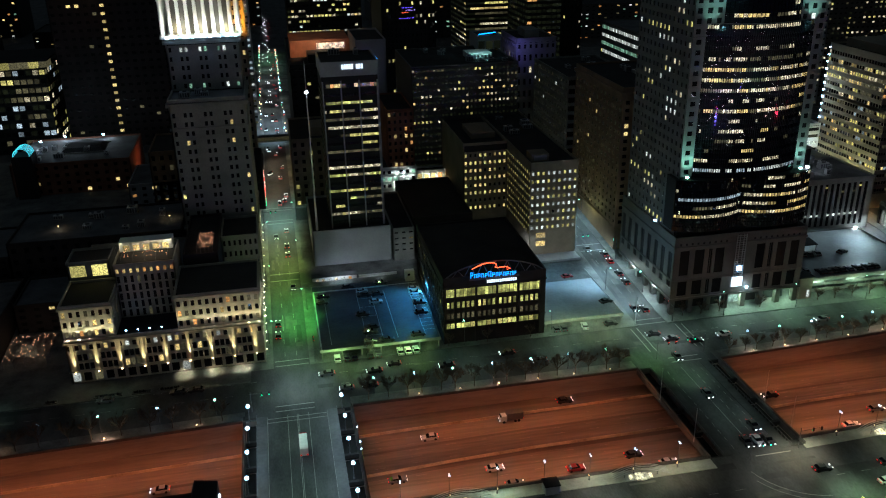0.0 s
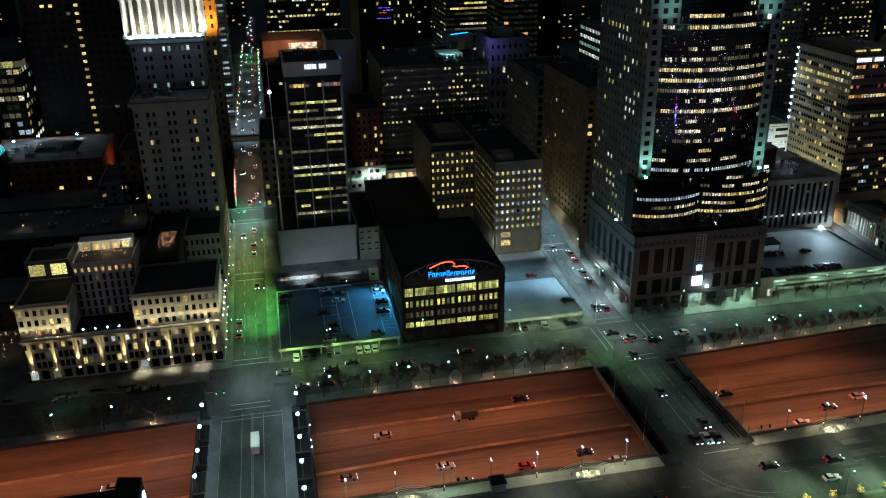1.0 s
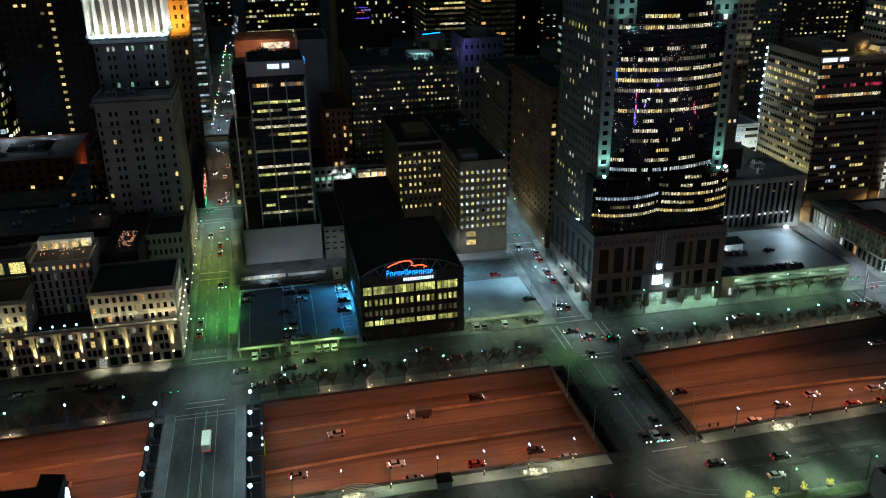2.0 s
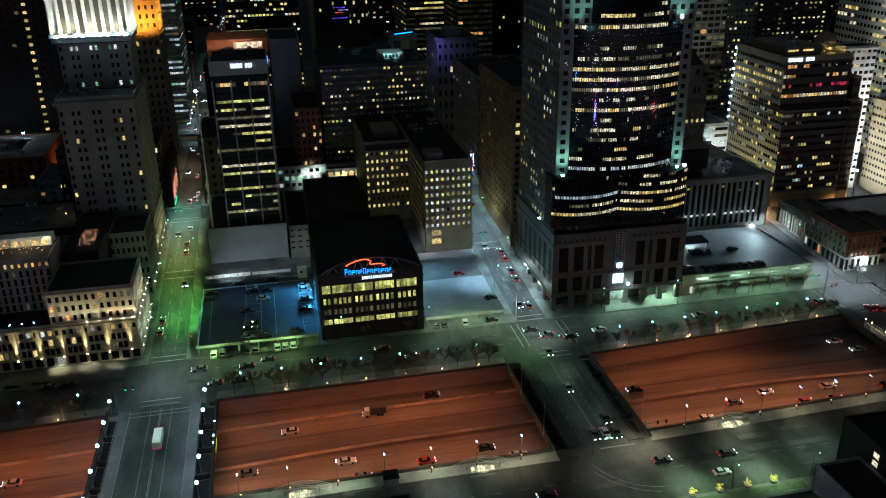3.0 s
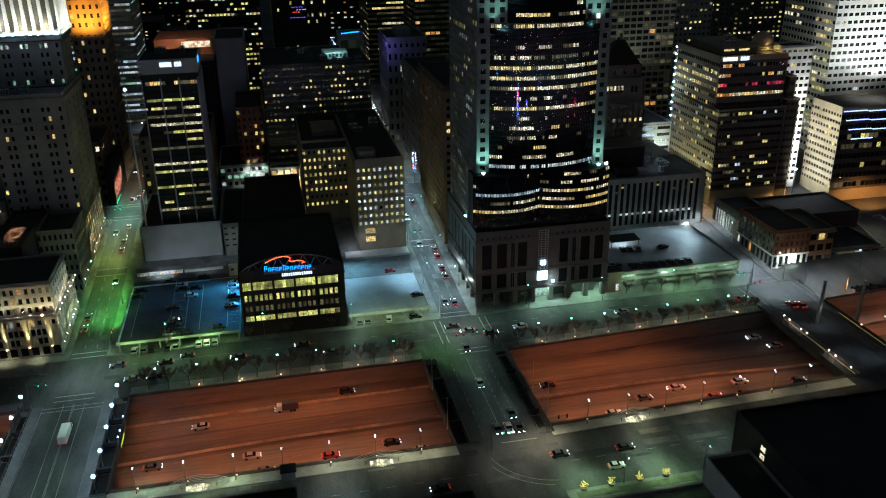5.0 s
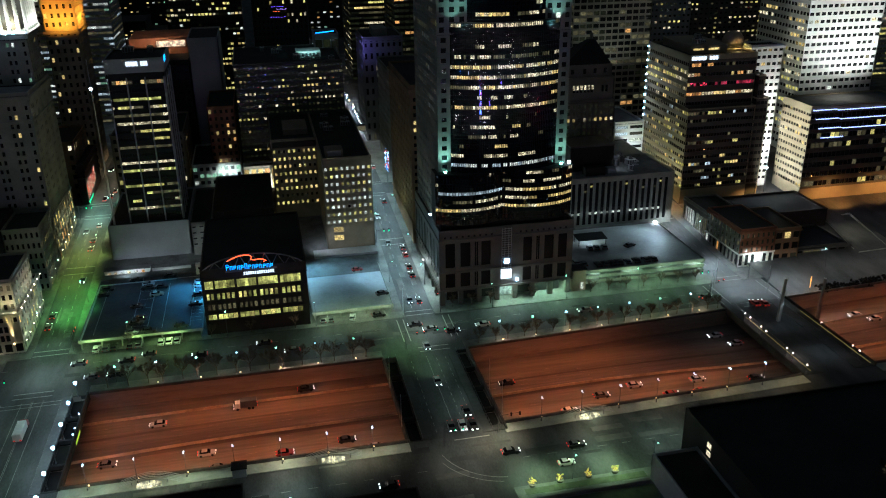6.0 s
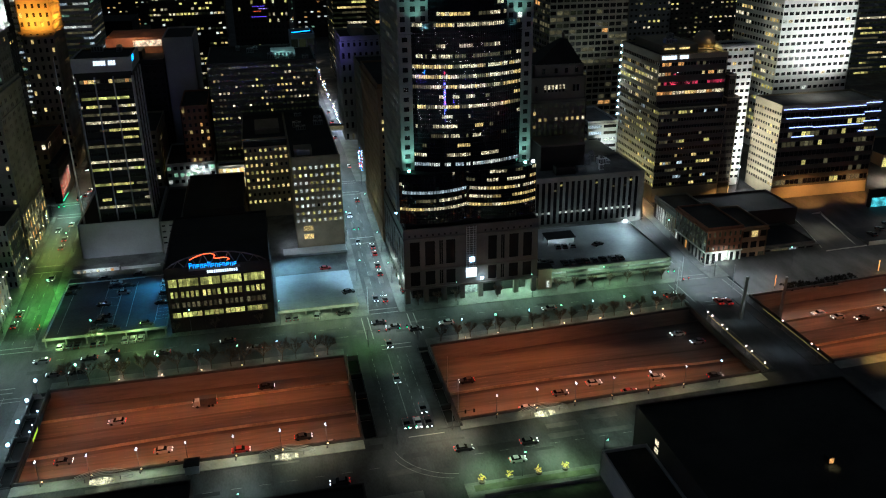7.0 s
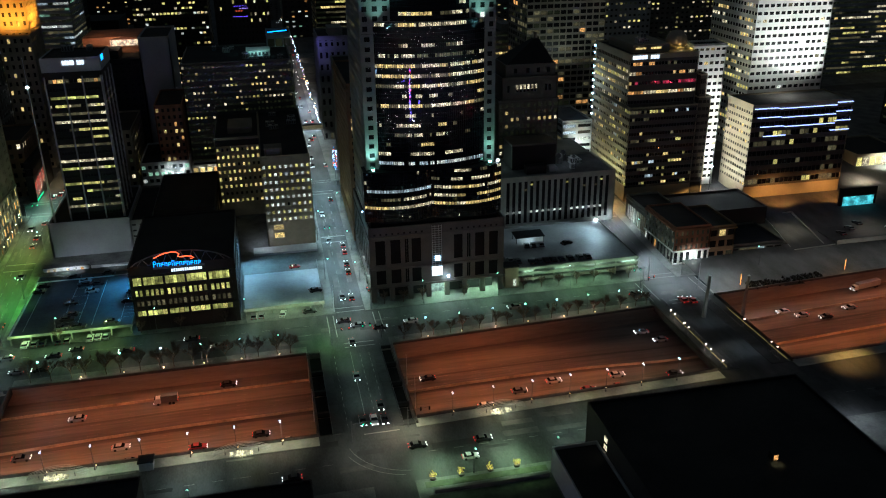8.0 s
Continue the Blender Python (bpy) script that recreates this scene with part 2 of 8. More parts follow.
def pane_mesh(w, h, mat):
    key = (round(w, 2), round(h, 2), mat)
    if key not in PANES:
        b = Boxes()
        b.box(-w / 2, w / 2, -0.08, 0.0, -h / 2, h / 2)
        PANES[key] = b.mesh("window", [M[mat]])
    return PANES[key]


DIRS = {"S": ((1, 0), (0, -1)), "N": ((-1, 0), (0, 1)), "E": ((0, 1), (1, 0)), "W": ((0, -1), (-1, 0))}


class Cores:
    """The solid bodies behind a building's skin, each a mesh of its own."""

    def __init__(self):
        self.list = []

    def box(self, *a):
        self.list.append(Boxes())
        self.list[-1].box(*a)

    def prism(self, *a):
        self.list.append(Boxes())
        self.list[-1].prism(*a)


class Building:
    """A building of one or more wall planes, with piers and spandrels proud of the glass; each window is a part."""

    def __init__(self, name, label, wall, roof="roof", category="office building", seed=1):
        self.top = thing(name, label, category)
        self.core, self.sheets, self.cornices, self.extra = Cores(), [], [], []
        self.mats = [M[wall]]
        self.roofmat, self.panes, self.rnd = M[roof], [], random.Random(seed)

    def slot(self, mat):
        if M[mat] not in self.mats:
            self.mats.append(M[mat])
        return self.mats.index(M[mat])

    def mass(self, x0, x1, y0, y1, z0, z1, parapet=0.9, inset=0.45, roof=True):
        """The body under the skin, and its roof with a parapet."""
        self.core.box(x0 + inset, x1 - inset, y0 + inset, y1 - inset, z0, z1 - 0.35)
        if roof:
            c = Boxes()
            c.box(x0 + 0.5, x1 - 0.5, y0 + 0.5, y1 - 0.5, z1 - 0.34, z1 - 0.05)
            self.extra.append(("roof", c))
        if parapet:
            c = Boxes()
            out = [(x0, y0), (x1, y0), (x1, y1), (x0, y1)]
            inn = [(x0 + 0.5, y0 + 0.5), (x1 - 0.5, y0 + 0.5), (x1 - 0.5, y1 - 0.5), (x0 + 0.5, y1 - 0.5)]
            c.v = [(x, y, z) for z in (z1 - 0.3, z1 + parapet) for x, y in out + inn]
            for i in range(4):
                j = (i + 1) % 4
                c.f += [(i, j, 8 + j, 8 + i), (8 + i, 8 + j, 12 + j, 12 + i), (4 + j, 4 + i, 12 + i, 12 + j), (j, i, 4 + i, 4 + j)]
            c.m = [0] * len(c.f)
            self.extra.append(("parapet", c))

    @staticmethod
    def sides(x0, x1, y0, y1):
        return [("S", x1 - x0, (x0, y0)), ("E", y1 - y0, (x1, y0)), ("N", x1 - x0, (x1, y1)), ("W", y1 - y0, (x0, y1))]

    def blank(self, x0, x1, y0, y1, z0, z1, faces="N"):
        for d, w, o in self.sides(x0, x1, y0, y1):
            if d in faces:
                u, n = DIRS[d]
                c = Boxes()
                c.wallbox(o, u, n, 0, w, -0.5, 0, z0, z1)
                self.extra.append(("wall", c))

    def piece(self, name, mat=0):
        """A part of its own: returns the boxes to fill."""
        c = Boxes()
        self.extra.append((name, c))
        return c

    def face(self, o, u, n, w, z0, z1, nx, nz, wf=0.5, hf=0.55, lit=0.15, rooms=("warm",), runs=0.0, margin=0.0, rows=None, sill=0.5, proud=0.0, dark="glass_dull", pick=None, mat=0):
        """A wall of nx by nz windows: piers and spandrels in front of the panes. runs: how far lights go on along a floor."""
        cw, rh = (w - 2 * margin) / nx, (z1 - z0) / nz
        pw, ph = cw * wf, rh * hf
        W = Boxes()
        us, zs = [0.0], [z0]
        for i in range(nx):
            c = margin + (i + 0.5) * cw
            us += [c - pw / 2, c + pw / 2]
        for j in range(nz):
            c = z0 + (j + 0.5) * rh + (sill - 0.5) * (rh - ph)
            zs += [c - ph / 2, c + ph / 2]
        us.append(w)
        zs.append(z1)
        nu = len(us)
        q = lambda a, d, z: (o[0] + u[0] * a + n[0] * d, o[1] + u[1] * a + n[1] * d, z)
        W.v = [q(a, proud, z) for z in zs for a in us]
        for j in range(len(zs) - 1):
            for i in range(nu - 1):
                k = j * nu + i
                c = (k, k + 1, k + nu + 1, k + nu)
                if i % 2 and j % 2:
                    m = len(W.v)
                    W.v += [q(us[i], -0.42, zs[j]), q(us[i + 1], -0.42, zs[j]), q(us[i + 1], -0.42, zs[j + 1]), q(us[i], -0.42, zs[j + 1])]
                    W.f += [(c[e], c[(e + 1) % 4], m + (e + 1) % 4, m + e) for e in range(4)]
                    W.m += [mat] * 4
                else:
                    W.f.append(c)
                    W.m.append(mat)
        self.sheets.append(W)
        ang = math.atan2(u[1], u[0])
        for j in range(nz):
            on = False
            lit_row = lit if rows is None else rows.get(j, lit)
            level = self.rnd.random() * 1.2 + 0.4
            room = self.rnd.choice(rooms)
            for i in range(nx):
                if on and self.rnd.random() < runs:
                    pass
                else:
                    on = self.rnd.random() < lit_row * level * (1 if lit_row < 0.8 else 2)
                    room = self.rnd.choice(rooms)
                key = ("room_" + room) if on else dark
                if pick:
                    key = pick(i, j) or key
                a = margin + (i + 0.5) * cw
                z = z0 + (j + 0.5) * rh + (sill - 0.5) * (rh - ph)
                self.panes.append(((o[0] + u[0] * a - n[0] * 0.40, o[1] + u[1] * a - n[1] * 0.40, z), ang, pw + 0.04, ph + 0.04, key))

    def side(self, d, x0, x1, y0, y1, z0, z1, nx, nz, **kw):
        for dd, w, o in self.sides(x0, x1, y0, y1):
            if dd == d:
                self.face(o, *DIRS[d], w, z0, z1, nx, nz, **kw)

    def bays(self, d, x0, x1, y0, y1, z0, z1, cells, nz, **kw):
        """A wall of unequal bays. cells: (from, to, windows, margin) along the wall; the rest stays blank."""
        u, n = DIRS[d]
        for dd, w, o in self.sides(x0, x1, y0, y1):
            if dd != d:
                continue
            at = 0.0
            for a, e, nx, margin in list(cells) + [(w, w, 0, 0)]:
                if a - at > 0.05:
                    c = Boxes()
                    c.wallbox(o, u, n, at, a, -0.5, 0, z0, z1)
                    self.extra.append(("wall", c))
                if nx:
                    self.face((o[0] + u[0] * a, o[1] + u[1] * a), u, n, e - a, z0, z1, nx, nz, margin=margin, **kw)
                at = e

    def ledge(self, x0, x1, y0, y1, z, h=0.6, out=0.5, faces="SEW", mat=0):
        """A moulding round the walls: a ring of one piece."""
        c = Boxes()
        ring = [(x0 - out, y0 - out), (x1 + out, y0 - out), (x1 + out, y1), (x0 - out, y1)]
        inner = [(x0 + 0.3, y0 + 0.3), (x1 - 0.3, y0 + 0.3), (x1 - 0.3, y1), (x0 + 0.3, y1)]
        c.v = [(x, y, zz) for zz in (z, z + h) for x, y in ring + inner]
        order = [(3, 0), (0, 1), (1, 2)]
        for i, j in order:
            c.f += [(i, j, 8 + j, 8 + i), (8 + i, 8 + j, 12 + j, 12 + i), (4 + i, 4 + j, j, i)]
            c.m += [mat] * 3
        self.cornices.append(c)

    def done(self, near=None, limit=170):
        t = self.top
        for c in self.core.list:
            c.part("core", M["panel_dark"], t)
        for w in self.sheets:
            w.part("wall", self.mats, t)
        for c in self.cornices:
            c.part("cornice", self.mats, t)
        for name, c in self.extra:
            c.part(name, self.roofmat if name == "roof" else self.mats, t)
        near = near or (90, -290, 60)
        self.panes.sort(key=lambda p: (p[0][0] - near[0]) ** 2 + (p[0][1] - near[1]) ** 2 + (p[0][2] - near[2]) ** 2)
        for p, ang, w, h, key in self.panes[:limit]:
            ob = new("window", pane_mesh(w, h, key))
            ob.parent = t
            ob.matrix_basis = pose(*p, 0, 0, math.degrees(ang))
        rest = self.panes[limit:]
        if rest:
            b, mats = Boxes(), []
            for p, ang, w, h, key in rest:
                key = key.replace("room_", "rooms_")
                if key not in mats:
                    mats.append(key)
                u, n = (math.cos(ang), math.sin(ang)), (math.sin(ang), -math.cos(ang))
                b.wallbox(p, u, n, -w / 2, w / 2, 0, 0.08, p[2] - h / 2, p[2] + h / 2, mats.index(key))
            tagged(b.part("glazing", [M[k] for k in mats], t), kind="stuff")
        return t


def block(name, label, x0, x1, y0, y1, z0, z1, wall, s=None, e=None, w=None, roof="roof", seed=1, category="office building", parapet=0.9, limit=170, ledges=(), **kw):
    """A plain building. s, e, w: (columns, rows, dict) for the wall that looks that way."""
    b = Building(name, label, wall, roof, category, seed)
    b.mass(x0, x1, y0, y1, z0, z1, parapet)
    blank = "N"
    for d, spec in (("S", s), ("E", e), ("W", w)):
        if spec:
            nx, nz, opts = spec
            o = dict(kw)
            o.update(opts)
            zb = o.pop("base", 0)
            zt = o.pop("cap", 0)
            b.side(d, x0, x1, y0, y1, z0 + zb, z1 - zt, nx, nz, **o)
            if zb:
                b.blank(x0, x1, y0, y1, z0, z0 + zb, d)
            if zt:
                b.blank(x0, x1, y0, y1, z1 - zt, z1 - 0.3, d)
        else:
            blank += d
    b.blank(x0, x1, y0, y1, z0, z1 - 0.3, blank)
    for z, h, out in ledges:
        b.ledge(x0, x1, y0, y1, z, h, out)
    return b, lambda: b.done(limit=limit)

# ---- the ground: one sheet, cut by the sunken motorway ----
NORTH = [(-1500, -60), (-90, -31.5), (20, -27), (153, -26.5), (266, -20.5), (293, -16.5), (1800, 90)]
SOUTH = [(-1500, -100), (18, -78), (122, -78.5), (153, -75.5), (262, -71.5), (293, -70.5), (1800, 0)]
FLOOR = -6.2


def along(line, x):
    for (xa, ya), (xb, yb) in zip(line, line[1:]):
        if x <= xb:
            return ya + (yb - ya) * (x - xa) / (xb - xa)
    return line[-1][1]


XS = sorted({x for x, _ in NORTH + SOUTH})
g = Boxes()
for xa, xb in zip(XS, XS[1:]):
    n0, n1, s0, s1 = along(NORTH, xa), along(NORTH, xb), along(SOUTH, xa), along(SOUTH, xb)
    ys = [15.0, 140.0, 3500.0]
    if max(n0, n1) > 15:
        g.quad([(xa, n0, 0), (xb, n1, 0), (xb, 140, 10), (xa, 140, 10)])
    else:
        g.quad([(xa, n0, 0), (xb, n1, 0), (xb, 15, 0), (xa, 15, 0)])
        g.quad([(xa, 15, 0), (xb, 15, 0), (xb, 140, 10), (xa, 140, 10)])
    g.quad([(xa, 140, 10), (xb, 140, 10), (xb, 3500, 10), (xa, 3500, 10)])
    g.quad([(xa, -2500, 0), (xb, -2500, 0), (xb, s1, 0), (xa, s0, 0)])
for xa, xb in ((-3500, -1500), (1800, 3500)):
    g.quad([(xa, -2500, -0.05), (xb, -2500, -0.05), (xb, 3500, 10), (xa, 3500, 10)])
structure("ground", g, M["asphalt"], "worn dark asphalt of the downtown streets", "ground")

floor_ = Boxes()
walls = Boxes()
for xa, xb in zip(XS, XS[1:]):
    n0, n1, s0, s1 = along(NORTH, xa), along(NORTH, xb), along(SOUTH, xa), along(SOUTH, xb)
    floor_.quad([(xa, s0 - 0.5, FLOOR), (xb, s1 - 0.5, FLOOR), (xb, n1 + 0.5, FLOOR), (xa, n0 + 0.5, FLOOR)])
    for y0, y1, d in ((n0, n1, 1), (s0, s1, -1)):
        q = [(xa, y0, FLOOR - 1), (xb, y1, FLOOR - 1), (xb, y1 + d * 0.6, FLOOR - 1), (xa, y0 + d * 0.6, FLOOR - 1)]
        walls.hexa(q + [(x, y, -0.02) for x, y, _ in q])
structure("motorway", floor_, M["motorway"], "grooved concrete lanes of the sunken motorway", "road")
structure("retaining_wall", walls, M["retaining"], "concrete retaining walls of the motorway trench", "wall")


def slab(b, x0, x1, y0, y1, h=0.16):
    """A kerbed block that follows the hill."""
    cuts = [y0] + [c for c in (15.0, 140.0) if y0 < c < y1] + [y1]
    for a, c in zip(cuts, cuts[1:]):
        za, zc = zg(a), zg(c)
        b.hexa([(x0, a, za - 0.3), (x1, a, za - 0.3), (x1, c, zc - 0.3), (x0, c, zc - 0.3), (x0, a, za + h), (x1, a, za + h), (x1, c, zc + h), (x0, c, zc + h)])


VINE, WALNUT, MAIN = (-5.0, 8.0), (135.5, 147.5), (272.0, 285.0)
COLS = [(-420, VINE[0]), (VINE[1], WALNUT[0]), (WALNUT[1], MAIN[0]), (MAIN[1], 760)]
b = Boxes()
for xa, xb in COLS:
    slab(b, xa, xb, 4, 130)
    if xb < 0:
        slab(b, xa, -13, -3.5, 3.99)
    slab(b, xa, xb, 146, 272)
    slab(b, xa, xb, 290, 416)
    slab(b, xa, xb, 434, 560)
    slab(b, xa, xb, -260, -107)
# promenades on both edges of the trench
for line, d, w in ((NORTH, 1, 5.5), (SOUTH, -1, 4.6)):
    for xa, xb in ((-420, -15), (20, 122), (153, 263), (292, 700)):
        cuts = [xa] + [x for x in XS if xa < x < xb] + [xb]
        for x0, x1 in zip(cuts, cuts[1:]):
            y0, y1 = along(line, x0) + d * 0.6, along(line, x1) + d * 0.6
            q = [(x0, y0, -0.3), (x1, y1, -0.3), (x1, y1 + d * w, -0.3), (x0, y0 + d * w, -0.3)]
            if d < 0:
                q = [q[3], q[2], q[1], q[0]]
            b.hexa(q + [(x, y, 0.16) for x, y, _ in q], 1 if d < 0 else 0)
structure("pavement", b, [M["pavement"], M["plaza"]], "pale concrete pavements with kerbs", "pavement")

# parapets on the trench edges, left open where the bridges cross
b = Boxes()
for line, d in ((NORTH, 1), (SOUTH, -1)):
    for xa, xb in ((-420, -15.5), (20.5, 121.5), (154, 262.5), (292.5, 700)):
        cuts = [xa] + [x for x in XS if xa < x < xb] + [xb]
        for x0, x1 in zip(cuts, cuts[1:]):
            y0, y1 = along(line, x0), along(line, x1)
            q = [(x0, y0 - d * 0.1, -0.01), (x1, y1 - d * 0.1, -0.01), (x1, y1 + d * 0.4, -0.01), (x0, y0 + d * 0.4, -0.01)]
            if d < 0:
                q = [q[3], q[2], q[1], q[0]]
            b.hexa(q + [(x, y, 1.0) for x, y, _ in q])
structure("trench_parapet", b, M["wall_concrete"], "low concrete parapets along the trench", "wall")

# bridges: a roadway, slots on both sides, and outer beams with parapets


def bridge(name, label, x0, x1, road0, road1, slots=True, foot="pavement", side="wall_concrete"):
    top = thing(name, label, "bridge")
    ya, yb = min(along(SOUTH, x0), along(SOUTH, x1)) - 0.4, max(along(NORTH, x0), along(NORTH, x1)) + 0.4
    d = Boxes()
    d.box(road0, road1, ya, yb, -1.6, -0.004)
    d.part("roadway", M["asphalt"], top)
    for a, c in ((road0, road0 + 3.2), (road1 - 3.2, road1)):
        d = Boxes()
        d.box(a, c, ya, yb, 0.0, 0.16)
        d.part("footway", M[foot], top)
    for s, e in ((x0, x0 + 1.0), (x1 - 1.0, x1)):
        d = Boxes()
        d.box(s, e, ya, yb, -1.6, 0.2)
        d.box(s + 0.2, e - 0.3, ya, yb, 0.2, 1.1)
        d.part("edge_beam", M[side], top)
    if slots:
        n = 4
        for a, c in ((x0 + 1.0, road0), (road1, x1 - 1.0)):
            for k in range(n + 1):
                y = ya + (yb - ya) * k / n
                # beams coloured dark for the shade down in the slots
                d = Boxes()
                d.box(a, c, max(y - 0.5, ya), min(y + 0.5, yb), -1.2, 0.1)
                d.part("cross_beam", M["shaded_concrete"], top)
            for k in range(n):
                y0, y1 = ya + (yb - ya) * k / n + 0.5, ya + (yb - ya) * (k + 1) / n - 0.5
                # near-black bed closes the slot: the depth's shade is in its colour
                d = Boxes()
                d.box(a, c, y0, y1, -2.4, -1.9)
                d.part("planting_bed", M["soil"], top, "planting bed between the beams, its shade put into a near-black colour")
    else:
        for a, c in ((x0 + 1.0, road0), (road1, x1 - 1.0)):
            d = Boxes()
            d.box(a, c, ya, yb, -1.0, 0.1)
            d.part("side_walk", M[foot], top)
    for xx in (road0, road1):
        d = Boxes()
        for k in range(24):
            y = ya + (yb - ya) * (k + 0.5) / 24
            d.box(xx - 0.05, xx + 0.05, y - 0.05, y + 0.05, 0.1, 1.2)
        d.box(xx - 0.06, xx + 0.06, ya, yb, 1.15, 1.25)
        d.part("railing", M["metal"], top)
    return top


bridge("road_bridge", "concrete street bridge over the motorway with bright globe lamps", -15.5, 20.5, -11.0, 15.0, foot="deck", side="shaded_concrete")
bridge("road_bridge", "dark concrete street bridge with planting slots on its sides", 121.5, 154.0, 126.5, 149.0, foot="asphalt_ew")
bridge("road_bridge", "street bridge with two pale pylons and lit footways", 262.5, 292.5, 268.0, 287.0, slots=False, foot="asphalt_ew", side="shaded_concrete")

# road markings
b = Boxes()


def mark(x0, x1, y0, y1, h=0.012):
    za, zc = zg(y0), zg(y1)
    b.hexa([(x0, y0, za + 0.004), (x1, y0, za + 0.004), (x1, y1, zc + 0.004), (x0, y1, zc + 0.004), (x0, y0, za + h), (x1, y0, za + h), (x1, y1, zc + h), (x0, y1, zc + h)])


for x in (VINE, WALNUT, MAIN):
    for f in (0.33, 0.66):
        xm = x[0] + (x[1] - x[0]) * f
        y = 12.0
        while y < 120:
            mark(xm - 0.08, xm + 0.08, y, y + 3)
            y += 9
    for y in (5.0, 8.5, 128.0, 131.5, 144.5, 148.0):
        mark(x[0] + 0.3, x[1] - 0.3, y, y + 0.45)
    mark(x[0] + 0.3, x[1] - 0.3, 70, 70.5)
    mark(x[0] + 0.3, x[1] - 0.3, 76, 76.5)
for x0, x1 in ((-5, 8), (136, 147.5)):
    for y in (-21.5, -24.5, -81.0):
        mark(x0, x1, y, y + 0.4)
for k in range(60):
    x = -150 + k * 8
    if not (-12 < x < 16 or 122 < x < 153 or 264 < x < 292):
        for y in (-11.5, -4.0, -94):
            mark(x, x + 3, y, y + 0.13)
# curved crosswalk borders at the corner by the river
for r, a0, a1, cx, cy in ((20.0, 195, 262, 150.0, -82.0), (22.0, 205, 258, 150.0, -82.0)):
    pts = [(cx + r * math.cos(radians(a0 + (a1 - a0) * k / 8)), cy + r * math.sin(radians(a0 + (a1 - a0) * k / 8))) for k in range(9)]
    for (xa, ya), (xb, yb) in zip(pts, pts[1:]):
        b.bar((xa, ya, -0.02), (xb, yb, -0.02), 0.1)
for y in (-16.5, -19.5):
    mark(268, 287, y, y + 0.35)
for x in (264.5, 267.5, 289.5, 292.5, 131.5, 134.0, 150.0, 152.5):
    mark(x, x + 0.35, -15.5, 2.5)
for x in (-7.7, -1.2, 1.9, 2.3, 5.6, 11.7):
    mark(x, x + 0.14, -78, -27)
for x in (131.5, 137.6, 140.9, 144.3):
    for k in range(12 if x != 137.6 else 1):
        mark(x, x + 0.13, -76 + 4 * k, (-74 + 4 * k) if x != 137.6 else -28)
for y in (-28.4, -30.6):
    mark(-7.6, 11.8, y, y + 0.3)
structure("road_marking", b, M["paint"], "worn white lane lines and crosswalk bars", "road marking")

# motorway barriers and lanes: the carriageways swing gently within the trench
LANE_N = [(-600, -60), (-40, -38.8), (20, -36.0), (76, -34.9), (124, -34.3), (153, -34.2), (266, -33), (293, -30.5), (900, 20)]
LANE_S = [(-600, -78), (-40, -60), (20, -57), (45, -55.3), (76, -54.0), (124, -53.8), (150, -51.2), (185, -49.2), (220, -49.6), (266, -53), (900, 0)]


def lane(x, f):
    n, s = along(LANE_N, x), along(LANE_S, x)
    return n + (s - n) * f


STEPS = [-300 + 25 * k for k in range(41)]
b = Boxes()
for f, h, w in ((0.0, 0.8, 0.3), (1.0, 0.8, 0.32)):
    for xa, xb in zip(STEPS, STEPS[1:]):
        if f == 0 and 125 <= xa < 300:
            continue
        y0, y1 = lane(xa, f), lane(xb, f)
        q = [(xa, y0 - w, FLOOR), (xb, y1 - w, FLOOR), (xb, y1 + w, FLOOR), (xa, y0 + w, FLOOR)]
        b.hexa(q + [(x, y + (0.6 * w if k < 2 else -0.6 * w), FLOOR + h) for k, (x, y, _) in enumerate(q)])
structure("motorway_barrier", b, M["barrier"], "pale concrete barriers between the carriageways", "barrier")
b = Boxes()
for f in (0.2, 0.37, 0.54, 0.7, 0.86, 1.18, 1.36, 1.54, 1.72):
    for k in range(83):
        x0 = -300 + 12 * k
        x1 = x0 + 3.4
        y0, y1 = lane(x0, f), lane(x1, f)
        if y0 < along(SOUTH, x0) + 1 or y0 > along(NORTH, x0) - 1:
            continue
        q = [(x0, y0 - 0.09, FLOOR + 0.004), (x1, y1 - 0.09, FLOOR + 0.004), (x1, y1 + 0.09, FLOOR + 0.004), (x0, y0 + 0.09, FLOOR + 0.004)]
        b.hexa(q + [(x, y, FLOOR + 0.015) for x, y, _ in q])
structure("lane_line", b, M["lane_paint"], "broken white lane lines on the motorway", "road marking")
# dark worn wheel bands along the carriageways
b = Boxes()
for f0, f1 in ((0.44, 0.50), (1.03, 1.12)):
    for xa, xb in zip(STEPS, STEPS[1:]):
        q = [(xa, lane(xa, f1), FLOOR + 0.002), (xb, lane(xb, f1), FLOOR + 0.002), (xb, lane(xb, f0), FLOOR + 0.002), (xa, lane(xa, f0), FLOOR + 0.002)]
        b.quad(q)
structure("worn_lane", b, M["worn"], "darker oil-stained bands along the lanes", "road")

# patched and re-laid stretches of asphalt on the streets
rnd = random.Random(12)
light, dark = Boxes(), Boxes()
